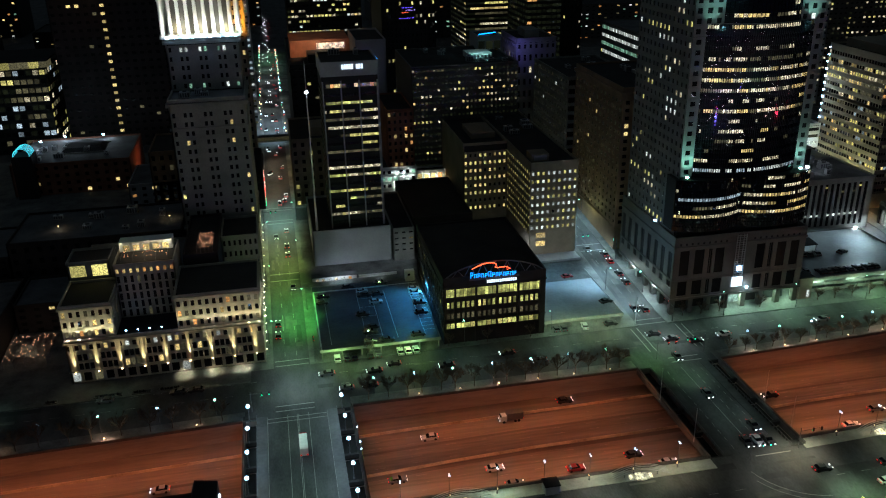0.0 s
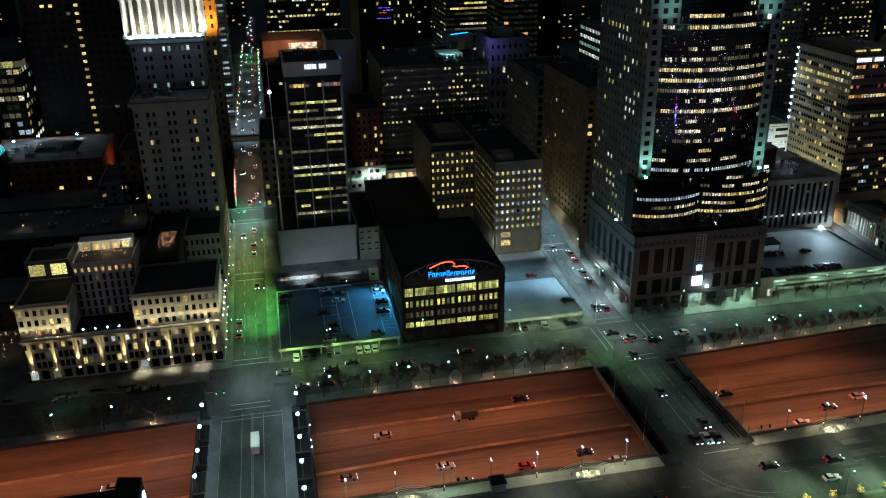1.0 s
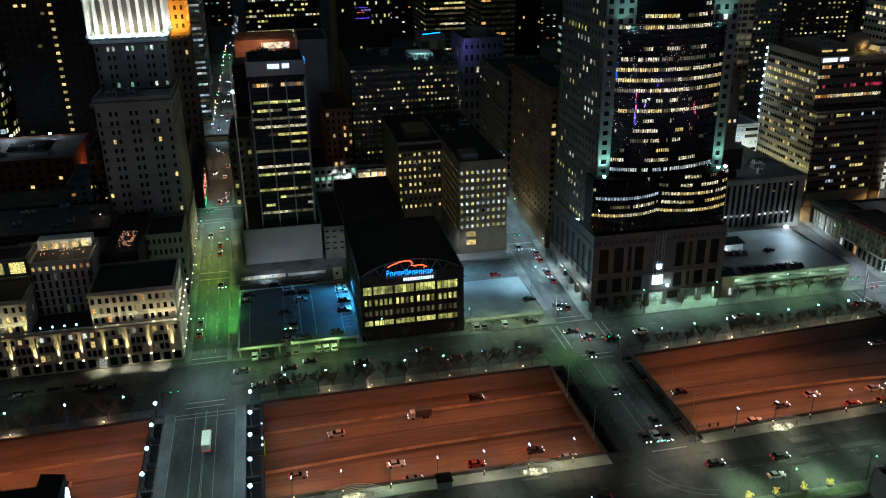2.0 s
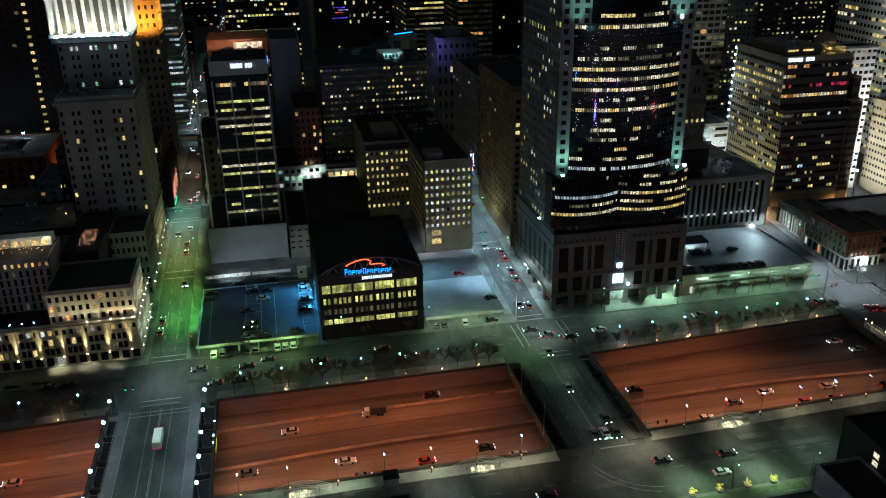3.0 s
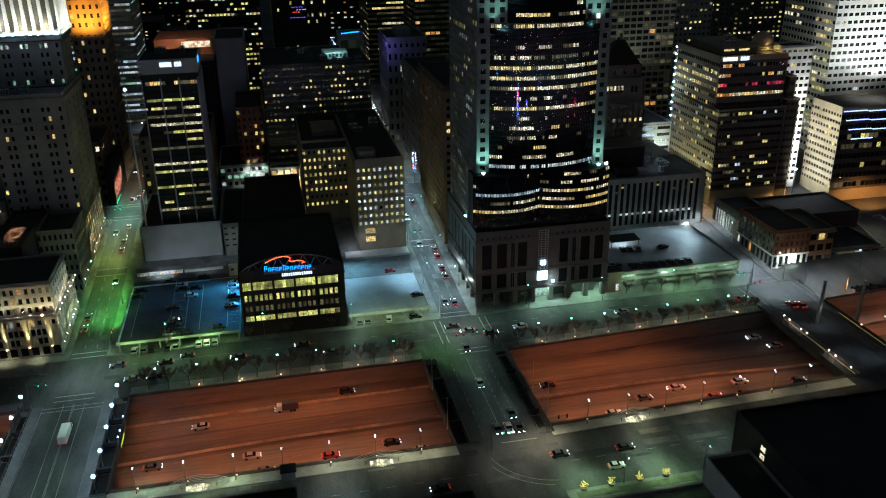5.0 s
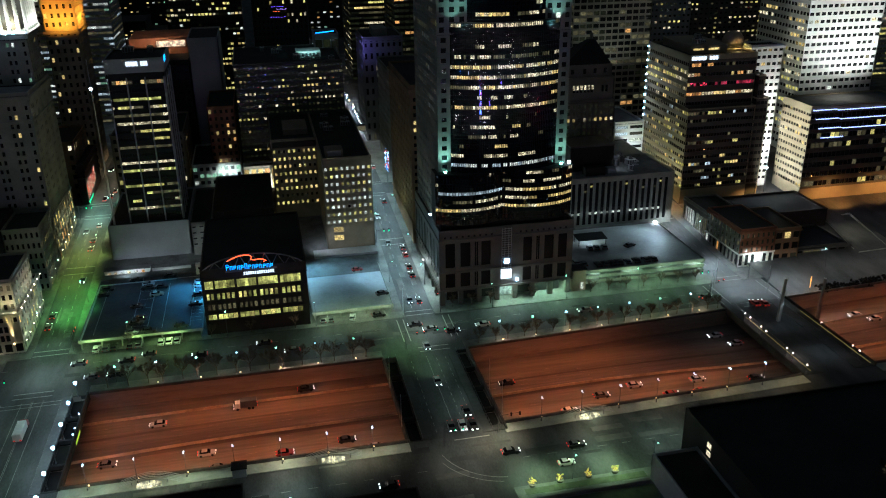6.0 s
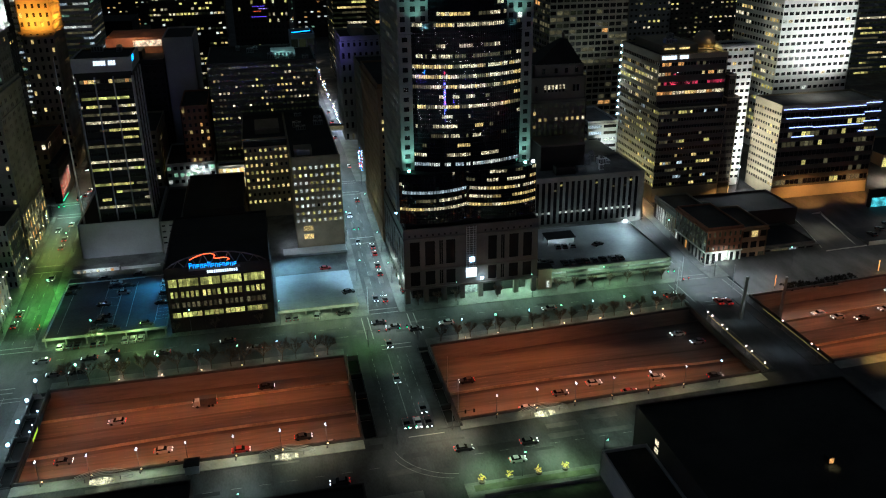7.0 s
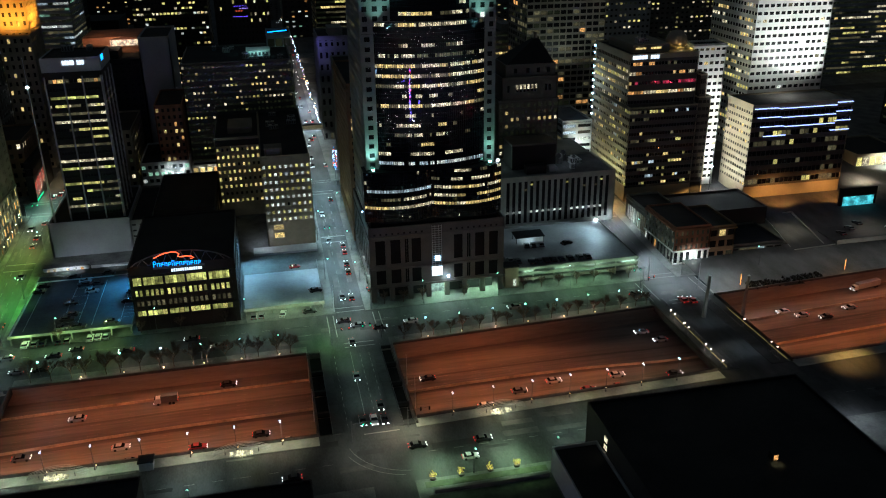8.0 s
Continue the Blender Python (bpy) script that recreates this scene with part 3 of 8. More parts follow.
for k in range(150):
    w, d = rnd.uniform(0.8, 3.0), rnd.uniform(3, 14)
    if k % 3:
        y = rnd.uniform(-18, 0) if k % 2 else rnd.uniform(-103, -84)
        x = rnd.uniform(-100, 330)
        w, d = d, w
    else:
        lo, hi = rnd.choice((VINE, WALNUT, MAIN))
        x, y = rnd.uniform(lo + 0.5, hi - 3.5), rnd.uniform(15.5, 110)
    pick = light if rnd.random() < 0.5 else dark
    za, zc = zg(y), zg(y + d)
    q = [(x, y, za), (x + w, y, za), (x + w, y + d, zc), (x, y + d, zc)]
    z = 0.0022 + 0.000005 * k
    pick.hexa([(a, c, e - 0.05) for a, c, e in q] + [(a, c, e + z) for a, c, e in q])
structure("asphalt_patch", dark, surf("fresh_asphalt", (0.028, 0.028, 0.03), 0.7, 0.4, 0.3, 3), "dark fresh asphalt patches in the streets", "road")
structure("asphalt_patch", light, surf("worn_asphalt", (0.085, 0.084, 0.08), 0.85, 0.4, 0.3, 3), "pale worn asphalt patches in the streets", "road")

# ---- buildings, from the trench northwards ----

# 1. the uplit stone hotel on the corner: a base block, two wings, a tall slab behind the court
b = Building("stone_hotel", "uplit cream limestone hotel block with two wings and a court", "stone", "roof", "hotel", 3)
b.mass(-74.5, -7.5, 9, 44, 0, 16.8, 0.8)
b.side("S", -74.5, -7.5, 9, 44, 0.5, 5.0, 18, 1, wf=0.7, hf=0.75, lit=0.3, rooms=("dim", "dim", "white"))
b.bays("S", -74.5, -7.5, 9, 44, 5.0, 12.2, [(2.9 + 7.75 * k, 8.85 + 7.75 * k, 3, 0.2) for k in range(8)], 2, wf=0.78, hf=0.72, lit=0.25, rooms=("dim", "dim", "warm"), dark="glass")
b.side("S", -74.5, -7.5, 9, 44, 12.2, 16.2, 28, 1, wf=0.56, hf=0.5, lit=0.42, rooms=("warm", "white", "dim"))
b.side("E", -74.5, -7.5, 9, 44, 0.5, 16.2, 9, 3, wf=0.45, hf=0.6, lit=0.25)
b.blank(-74.5, -7.5, 9, 44, 0, 16.5, "NW")
for x0, x1, nx, yb in ((-74.5, -57.5, 6, 31), (-36.5, -7.5, 10, 36)):
    b.mass(x0, x1, 9.6, yb, 16.9, 29.4, 0.8)
    b.side("S", x0, x1, 9.6, yb, 17.4, 28.6, nx + (2 if nx > 6 else 1), 3, wf=0.5, hf=0.58, lit=0.32, rooms=("warm", "dim", "amber", "dim"), dark="glass")
    b.side("E", x0, x1, 9.6, yb, 17.4, 28.6, 8, 3, wf=0.42, hf=0.52, lit=0.1)
    b.side("W", x0, x1, 9.6, yb, 17.4, 28.6, 8, 3, wf=0.42, hf=0.52, lit=0.05)
    b.blank(x0, x1, 9.6, yb, 16.9, 29.2, "N")
    b.blank(x0, x1, 9.6, yb, 16.9, 17.4, "SEW")
    b.ledge(x0, x1, 9.6, yb, 28.6, 0.6, 0.5)
b.ledge(-74.5, -7.5, 9, 44, 15.8, 0.8, 0.6)
b.ledge(-74.5, -7.5, 9, 44, 4.7, 0.35, 0.35)
for k in range(9):
    b.piece("pilaster").wallbox((-74.5, 9), *DIRS["S"], 1.4 + k * 7.75, 2.6 + k * 7.75, -0.3, 0.45, 5.05, 15.8)
b.mass(-57.5, -36.5, 24, 44, 16.9, 37, 0.8)
b.side("S", -57.5, -36.5, 24, 44, 16.9, 33.5, 9, 5, wf=0.46, hf=0.82, lit=0.06, rooms=("dim", "amber"))
b.side("S", -57.5, -36.5, 24, 44, 33.5, 36.7, 9, 1, wf=0.42, hf=0.5, lit=1.0, rooms=("amber", "warm"))
b.blank(-57.5, -36.5, 24, 44, 16.9, 36.7, "EWN")
b.piece("terrace_house").box(-57, -38, 38, 43.5, 36.9, 40.6, b.slot("white_stone"))
for k in range(5):
    b.piece("terrace_window").box(-55.6 + 3.5 * k, -53.4 + 3.5 * k, 37.86, 38.02, 37.3, 39.4, b.slot("room_warm"))
b.done()
b, fin = block("terrace_pavilion", "rooftop pavilion with two brightly lit window panels", -75, -60, 32, 46, 16.8, 36, "stone_grey", s=(2, 1, {"base": 13.6, "wf": 0.72, "hf": 0.8, "lit": 1.0, "rooms": ("yellow",)}), seed=31, category="building")
fin()
b, fin = block("side_block", "pale block with small dark windows behind the hotel", -22, -7.6, 58, 81, 3, 31, "stone_grey", s=(7, 6, {"lit": 0.04}), e=(8, 6, {"lit": 0.2}), wf=0.45, hf=0.5, seed=32, category="building")
fin()
b, fin = block("side_block", "dark terrace block with a roof garden", -35, -22.2, 37, 81, 3, 33, "brick_dark", seed=35, category="building")
fin()

# 2. the bank tower with a lit colonnade on top
b = Building("bank_tower", "grey stone bank tower with a floodlit white colonnade", "stone_grey", "roof_grey", "tower", 5)
b.mass(-38, -7.5, 83, 125, 0, 81.5, 1.2)
PAIRS = [(0, 3.4, 1, 0.6)] + [(3.4 + 7.9 * k, 11.3 + 7.9 * k, 2, 1.7) for k in range(3)] + [(27.1, 30.5, 1, 0.6)]
b.bays("S", -38, -7.5, 83, 125, 28, 78, PAIRS, 13, wf=0.52, hf=0.5, lit=0.035, rooms=("yellow", "warm"))
b.bays("E", -38, -7.5, 83, 125, 28, 78, [(8.4 * k, 8.4 * k + 8.4, 2, 1.9) for k in range(5)], 13, wf=0.52, hf=0.5, lit=0.03, rooms=("yellow", "green"))
b.side("E", -38, -7.5, 83, 125, 6, 27, 9, 4, wf=0.5, hf=0.7, lit=0.35, rooms=("amber", "warm"))
b.blank(-38, -7.5, 83, 125, 0, 28, "SW")
b.blank(-38, -7.5, 83, 125, 28, 81, "NW")
b.blank(-38, -7.5, 83, 125, 78, 81, "SE")
b.ledge(-38, -7.5, 83, 125, 70, 0.8, 0.5)
b.ledge(-38, -7.5, 83, 125, 79.6, 1.4, 0.9)
b.ledge(-38, -7.5, 83, 125, 27, 1.0, 0.5)
b.mass(-38, -8.5, 103, 123, 81.5, 103, 1.0)
b.bays("S", -38, -8.5, 103, 123, 82, 101, [(0, 3.2, 1, 0.6)] + [(3.2 + 7.7 * k, 10.9 + 7.7 * k, 2, 1.7) for k in range(3)] + [(26.3, 29.5, 1, 0.6)], 5, wf=0.52, hf=0.5, lit=0.02, rows={4: 0.5}, rooms=("green", "white"))
b.side("E", -38, -8.5, 103, 123, 82, 101, 5, 5, wf=0.42, hf=0.5, lit=0.1)
b.blank(-38, -8.5, 103, 123, 81, 102.5, "NW")
b.ledge(-38, -8.5, 103, 123, 101.5, 1.5, 1.0)
b.done()

# 3. the black office tower with pale ribs
b = Building("office_tower", "black glass office tower with thin pale ribs and a lit sign", "panel_dark", "roof", "tower", 8)
b.mass(24, 47.5, 85, 112, 4, 93.3, 0.5)
rows = {r: 0.75 for r in (1, 4, 6, 7, 9, 11, 13, 14)}
b.side("S", 24, 47.5, 85, 125, 22, 82, 18, 17, wf=0.97, hf=0.34, lit=0.06, rows=rows, runs=0.84, rooms=("cream", "cream", "yellow", "lime", "dim"), proud=-0.1)
b.side("E", 24, 47.5, 85, 112, 22, 82, 16, 17, wf=0.95, hf=0.5, lit=0.03, runs=0.7, rooms=("dim", "yellow"), proud=-0.1)
b.side("W", 24, 47.5, 85, 112, 22, 82, 16, 17, wf=0.95, hf=0.5, lit=0.12, rows=rows, runs=0.85, rooms=("yellow",), proud=-0.1)
b.side("S", 24, 47.5, 85, 125, 82, 86, 14, 1, wf=0.9, hf=0.4, lit=0.6, rooms=("amber", "warm", "dim"))
b.blank(24, 47.5, 85, 112, 82, 88, "EWN")
b.blank(24, 47.5, 85, 112, 4, 82, "N")
b.blank(24, 47.5, 85, 125, 86, 88, "S")
b.blank(24, 47.5, 85, 112, 4, 22, "SEW")
gi = b.slot("panel_grey")
for k in range(4):
    a = 0.3 + k * 7.63
    b.piece("rib").wallbox((24, 85), *DIRS["S"], a - 0.28, a + 0.28, -0.3, 0.45, 20, 86, gi)
for k in range(4):
    a = 0.3 + k * 8.8
    b.piece("rib").wallbox((47.5, 85), *DIRS["E"], a - 0.28, a + 0.28, -0.3, 0.45, 20, 86, gi)
b.piece("sign_band").box(23.7, 47.8, 84.6, 85.2, 88, 94, gi)
b.piece("sign_band").box(47.3, 47.9, 85.2, 112, 88, 94, gi)
b.piece("sign_band").box(23.7, 24.3, 85.2, 112, 88, 94, gi)
b.done()

# 4. blank white wall and the low blocks behind the parking deck
b, fin = block("parking_podium", "low building with a blank pale concrete wall", 15, 50, 80, 128, 0, 21, "panel_grey", roof="roof", category="building")
fin()
b, fin = block("parking_podium", "low building beside it with a few lit windows", 50.2, 60, 78, 128, 0, 20, "concrete", s=(3, 4, {"lit": 0.2, "wf": 0.5, "hf": 0.3, "base": 9}), category="building")
fin()
b, fin = block("theatre_block", "low dark building with a flat tar roof", 60.5, 88, 84, 139, 2, 22, "brick_dark", e=(6, 3, {"lit": 0.02}), category="building")
fin()

# 5. the dark brick office building with its trussed front
b = Building("brick_office", "dark brick office block with a roof truss and neon sign", "brick_dark", "roof", "office building", 4)
b.mass(58.5, 98, 7.3, 64, 0, 26.5, 0.8)
X = (58.5, 98, 7.3, 64)
BAYS = [(1.0, 4.4), (4.8, 12.3), (12.9, 20.4), (20.9, 28.5), (29.2, 37.2)]
b.blank(*X, 0, 5.6, "S")
b.bays("S", *X, 5.6, 9.6, [(a, e, max(1, round((e - a) / 1.9)), 0.1) for a, e in BAYS], 1, wf=0.9, hf=0.66, lit=1.0, rooms=("lime", "lime", "yellow"))
b.bays("S", *X, 9.6, 13.4, [(a, e, max(1, round((e - a) / 1.9)), 0.1) for a, e in BAYS], 1, wf=0.6, hf=0.6, lit=0.0, dark="room_dim")
b.bays("S", *X, 13.4, 18.6, [(a, e, max(1, round((e - a) / 1.9)), 0.1) for a, e in BAYS], 1, wf=0.58, hf=0.5, lit=1.0, rooms=("lime", "lime", "yellow"))
b.bays("S", *X, 18.6, 23.2, [(a, e, max(1, round((e - a) / 1.45)), 0.1) for a, e in BAYS], 1, wf=0.94, hf=0.72, lit=1.0, rooms=("lime",))
b.blank(*X, 23.2, 26.2, "S")
for d, n in (("E", 14), ("W", 14)):
    b.side(d, *X, 4, 22.5, n, 4, wf=0.5, hf=0.55, lit=0.12, rooms=("yellow", "dim"))
    b.blank(*X, 0, 4, d)
    b.blank(*X, 22.5, 26.2, d)
b.blank(*X, 0, 26.2, "N")
b.ledge(*X, 8.6, 0.4, 0.25)
b.ledge(*X, 23.2, 0.5, 0.3)
for a in (0.5, 4.6, 12.6, 20.65, 28.85, 37.6):
    b.piece("pilaster").wallbox((58.5, 7.3), *DIRS["S"], a - 0.35, a + 0.35, -0.2, 0.3, 0, 23)
b.done()

# 6. the L-shaped brown office building
b = Building("brown_office", "brown brick office building with yellow lit windows", "brick_tan", "roof", "office building", 6)
b.mass(111, 133, 71, 164, 3, 47.5, 1.0)
b.mass(89.5, 111, 109, 164, 6, 47.3, 1.0)
b.side("S", 111, 133, 71, 164, 16, 45, 9, 8, wf=0.44, hf=0.40, lit=0.85, rooms=("yellow", "white"))
b.side("S", 111, 122, 71, 164, 8, 16, 1, 2, wf=0.55, hf=0.62, lit=1.0, rooms=("warm",), margin=1.5)
b.blank(122, 133, 71, 164, 3, 16, "S")
b.blank(111, 122, 71, 164, 3, 8, "S")
b.blank(111, 133, 71, 164, 45, 47.2, "S")
b.side("W", 111, 133, 71, 109, 14, 45, 12, 9, wf=0.44, hf=0.40, lit=0.8, rooms=("yellow",))
b.blank(111, 133, 71, 109, 3, 14, "W")
b.blank(111, 133, 71, 109, 45, 47.2, "W")
b.side("E", 111, 133, 71, 164, 12, 45, 24, 9, wf=0.4, hf=0.45, lit=0.2, rooms=("yellow",))
b.blank(111, 133, 71, 164, 3, 12, "E")
b.side("S", 89.5, 111, 109, 164, 14, 44, 9, 8, wf=0.44, hf=0.42, lit=0.7, rooms=("warm", "yellow"))
b.blank(89.5, 111, 109, 164, 5, 14, "S")
b.piece("penthouse").box(113, 121, 76, 84, 47.4, 50.6)
b.piece("louvre").box(114, 120, 75.85, 76.0, 47.9, 50.2, b.slot("panel_grey"))
b.piece("penthouse").box(96, 108, 120, 140, 47.2, 50.0)
b.blank(89.5, 111, 109, 164, 5, 47, "WN")
b.blank(111, 133, 71, 164, 3, 47, "N")
b.done()

# 7. the round-fronted tower
b = Building("corner_tower", "granite podium and tall tower with a curved black glass front", "granite", "roof", "tower", 9)
P = (151, 207.5, 10, 62)
b.mass(*P, 6.5, 32, 1.2)
TALL = [(2.4, 6.7, 1, 0), (8.6, 13.0, 1, 0), (14.6, 16.2, 2, 0), (17.3, 21.5, 1, 0), (35.0, 39.0, 1, 0), (40.6, 42.2, 2, 0), (44.0, 48.3, 1, 0), (50.0, 54.1, 1, 0)]
b.bays("S", *P, 16.2, 28, TALL, 1, wf=0.94, hf=0.9, lit=0, dark="glass_dull")
b.bays("S", *P, 7.2, 15.0, TALL, 1, wf=0.94, hf=0.8, lit=0, dark="glass_dull")
b.blank(*P, 15.0, 16.2, "S")
# small square holes of the frieze: their shade set on as dark boxes
for i in range(22):
    if abs(i - 10.5) > 1.5:
        x = 153.0 + i * 2.42
        b.piece("frieze_panel").box(x, x + 0.8, 9.93, 10.05, 29.7, 30.5, b.slot("panel_dark"))
b.side("W", *P, 9.5, 28, 8, 1, wf=0.5, hf=0.8, lit=0.0)
b.side("E", *P, 9.5, 28, 8, 1, wf=0.5, hf=0.8, lit=0.0)
b.blank(*P, 6.5, 9.5, "WE")
b.blank(*P, 6.5, 7.2, "S")
b.blank(*P, 28, 31.7, "SWE")
b.blank(*P, 0, 31.7, "N")
b.ledge(*P, 28.6, 0.6, 0.4)
b.ledge(*P, 14.4, 0.6, 0.35)
b.ledge(*P, 6.4, 0.8, 0.5)
b.core.box(155, 204, 15, 61, 0, 7)
for i in range(8):
    x = 151.2 + i * 54.1 / 7
    b.piece("pillar").box(x, x + 2.0, 10.1, 12.1, 0, 6.5)
for i in range(1, 7):
    y = 12 + i * 7.5
    b.piece("pillar").box(151.2, 153.2, y, y + 2, 0, 6.5)
wi = b.slot("tower_stone")
# the stone shafts
S = (152, 163.5, 14, 60)
b.mass(152, 163.5, 14, 60, 32, 142, 1.0)
b.side("W", *S, 33, 141, 13, 29, wf=0.45, hf=0.5, lit=0.13, runs=0.45, rooms=("yellow", "white", "cream"), mat=wi)
b.mass(195.5, 204, 14, 60, 32, 142, 1.0)
b.side("E", 195.5, 204, 14, 60, 33, 141, 13, 29, wf=0.45, hf=0.5, lit=0.1, runs=0.4, rooms=("yellow", "white"), mat=wi)
b.side("S", 152, 157.0, 13.9, 60, 56.6, 108.7, 1, 14, wf=0.42, hf=0.5, lit=0.0, dark="glass", mat=wi)
b.side("S", 199.5, 204, 13.9, 60, 56.6, 108.7, 1, 14, wf=0.42, hf=0.5, lit=0.0, mat=wi)
b.side("S", 152, 163.5, 13.9, 60, 108.8, 141, 3, 9, wf=0.5, hf=0.55, lit=0.15, rooms=("white",), mat=wi)
b.side("S", 193.5, 204, 13.9, 60, 108.8, 141, 3, 9, wf=0.5, hf=0.55, lit=0.15, rooms=("white",), mat=wi)
b.mass(163.5, 195.5, 20, 60, 32, 142, 1.0)


def curved(b, xa, xb, yside, bulge, z0, z1, floors, nx, lit_rows, seed, tones={}):
    """A bowed curtain wall: floors of glass between dark bands, each bay a flat pane on the bow."""
    rnd = random.Random(seed)
    half, cx = (xb - xa) / 2, (xa + xb) / 2
    R = (half * half + bulge * bulge) / (2 * bulge)
    a = math.asin(half / R)
    pts = [(cx + R * math.sin(-a + 2 * a * k / nx), yside - bulge + R - R * math.cos(-a + 2 * a * k / nx)) for k in range(nx + 1)]
    ring = [(p[0], p[1] + 0.6) for p in pts] + [(xb, yside + 8), (xa, yside + 8)]
    b.core.prism(ring, z0, z1 - 0.1)
    b.piece('roof').prism([(p[0], p[1] + 0.7) for p in pts] + [(xb, yside + 8), (xa, yside + 8)], z1 - 0.09, z1 + 0.1)
    rh = (z1 - z0) / floors
    di = b.slot("glass")
    for j in range(floors):
        zb = z0 + j * rh
        band = Boxes()
        for x, y in pts:
            band.v += [(x, y + 0.4, zb), (x, y, zb), (x, y, zb + rh * 0.57), (x, y + 0.4, zb + rh * 0.57)]
        for k in range(nx):
            band.f += [(4 * k + e, 4 * k + 4 + e, 4 * k + 5 + e, 4 * k + 1 + e) for e in range(3)]
            band.m += [di] * 3
        b.cornices.append(band)
        share = lit_rows.get(j, 0.05)
        on, room = False, "yellow"
        for k in range(nx):
            (ax, ay), (bx, by) = pts[k], pts[k + 1]
            w = math.hypot(bx - ax, by - ay)
            u = ((bx - ax) / w, (by - ay) / w)
            n = (u[1], -u[0])
            if not (on and rnd.random() < 0.75):
                on = rnd.random() < share
                room = rnd.choice(tones.get(j, ("warm", "cream", "cream", "cream", "dim")))
            key = "room_" + room if on else "glass"
            b.panes.append(((ax + u[0] * w / 2 - n[0] * 0.2, ay + u[1] * w / 2 - n[1] * 0.2, zb + rh * 0.78), math.atan2(u[1], u[0]), w - 0.08, rh * 0.33, key))
    for k in range(0, nx + 1):
        x, y = pts[k]
        mull = Boxes()
        mull.box(x - 0.08, x + 0.08, y - 0.12, y + 0.3, z0, z1, di)
        b.cornices.append(mull)


curved(b, 157.0, 199.5, 14, 5.5, 56.2, 113, 15, 52, {0: 0.8, 1: 0.12, 3: 0.28, 4: 0.08, 6: 0.96, 7: 0.15, 8: 0.97, 9: 0.97, 10: 0.9, 11: 0.55, 12: 0.08, 14: 0.25}, 4, {0: ("cool", "white"), 6: ("warm", "cream", "dim"), 11: ("dim", "dim", "cream")})
curved(b, 163.5, 193.5, 14, 4.0, 113, 142, 8, 20, {0: 0.5, 2: 0.3, 5: 0.4}, 5)
curved(b, 150.5, 178.5, 13.0, 4.0, 35.2, 55.8, 6, 26, {0: 0.0, 1: 0.9, 2: 0.35, 3: 0.9, 4: 0.03, 5: 0.05}, 6, {3: ("cool",), 1: ("warm", "cream", "cream")})
curved(b, 177.5, 206.5, 12.5, 4.0, 35.2, 55.8, 6, 26, {0: 0.0, 1: 0.95, 2: 0.6, 3: 0.65, 4: 0.4, 5: 0.3}, 7, {1: ("warm", "warm", "cream"), 2: ("warm", "cream"), 3: ("warm", "cream")})
b.core.box(152.5, 205, 13, 60, 31.9, 35.3)
b.done(limit=190)

# 8. brick tower up the street from it, and neighbours
b, fin = block("brick_tower", "tall brown brick office building with dark windows", 151, 190, 69, 128, 4, 78.5, "brick_brown", s=(8, 17, {"base": 12, "cap": 4}), w=(13, 17, {"base": 12, "cap": 4, "lit": 0.012, "dark": "room_faint"}), wf=0.4, hf=0.5, lit=0.08, rooms=("warm",), seed=14, ledges=((76, 1.2, 0.8), (15, 0.8, 0.5)))
fin()
b, fin = block("office_block", "grey office block with pale bands across the street", 157, 195, 156, 215, 10, 66, "stone_grey", s=(5, 12, {"wf": 0.78, "hf": 0.62, "lit": 0.0, "dark": "glass"}), w=(14, 14, {}), wf=0.5, hf=0.45, lit=0.05, dark="room_faint", rooms=("white", "warm"), seed=15, limit=110)
fin()
b, fin = block("office_block", "wide dark office block with rows of small windows", 74, 131, 160, 215, 10, 75, "granite", s=(26, 17, {"base": 8}), e=(14, 17, {"base": 8}), wf=0.52, hf=0.36, lit=0.17, runs=0.35, rooms=("yellow", "warm", "cream", "dim"), dark="room_faint", seed=16, limit=120)
fin()
b, fin = block("brick_block", "narrow red brick building with a white terracotta base", 59, 73, 150, 190, 26, 56, "brick_red", s=(5, 8, {}), wf=0.45, hf=0.5, lit=0.2, rooms=("amber", "warm"), seed=17, category="building")
fin()
b, fin = block("shop_block", "lit white terracotta shop building", 48, 73.5, 149, 190, 10, 26, "white_stone", s=(8, 3, {"base": 5}), wf=0.6, hf=0.55, lit=0.6, rooms=("white", "green"), seed=18, category="building")
fin()
b, fin = block("arcade_block", "lit storefront row with tall white piers", 74, 92, 152, 160, 10, 22, "white_stone", s=(5, 2, {}), wf=0.66, hf=0.75, lit=1.0, rooms=("warm", "amber"), seed=19, category="building")
fin()

# 9. the stone court building, its parking garage and the corner tower beyond
b, fin = block("court_building", "pale stone building with tall dark window slots", 222, 281, 67, 99.5, 3, 29.5, "stone_grey", s=(18, 1, {"base": 3.3, "cap": 1.5, "wf": 0.56, "hf": 0.98, "lit": 0.0, "margin": 2.6}), w=(14, 1, {"base": 5, "cap": 1.5, "wf": 0.5, "hf": 0.99, "lit": 0}), roof="roof_grey", seed=20, category="building")
for k in range(18):
    x = 224.6 + 53.8 * (k + 0.5) / 18
    if k % 7 != 3:
        c = b.piece("small_window")
        c.box(x - 0.62, x + 0.62, 67.22, 67.38, 11.6, 12.7, b.slot("room_white"))
    if k in (3, 4, 10, 13, 15, 16):
        c = b.piece("small_window")
        c.box(x - 0.62, x + 0.62, 67.22, 67.38, 25.6 - 2.6 * (k % 2), 26.5 - 2.6 * (k % 2), b.slot("room_dim" if k % 2 else "room_yellow"))
    b.piece("spandrel").box(x - 0.7, x + 0.7, 67.2, 67.5, 13.6, 14.6, b.slot("panel_dark"))
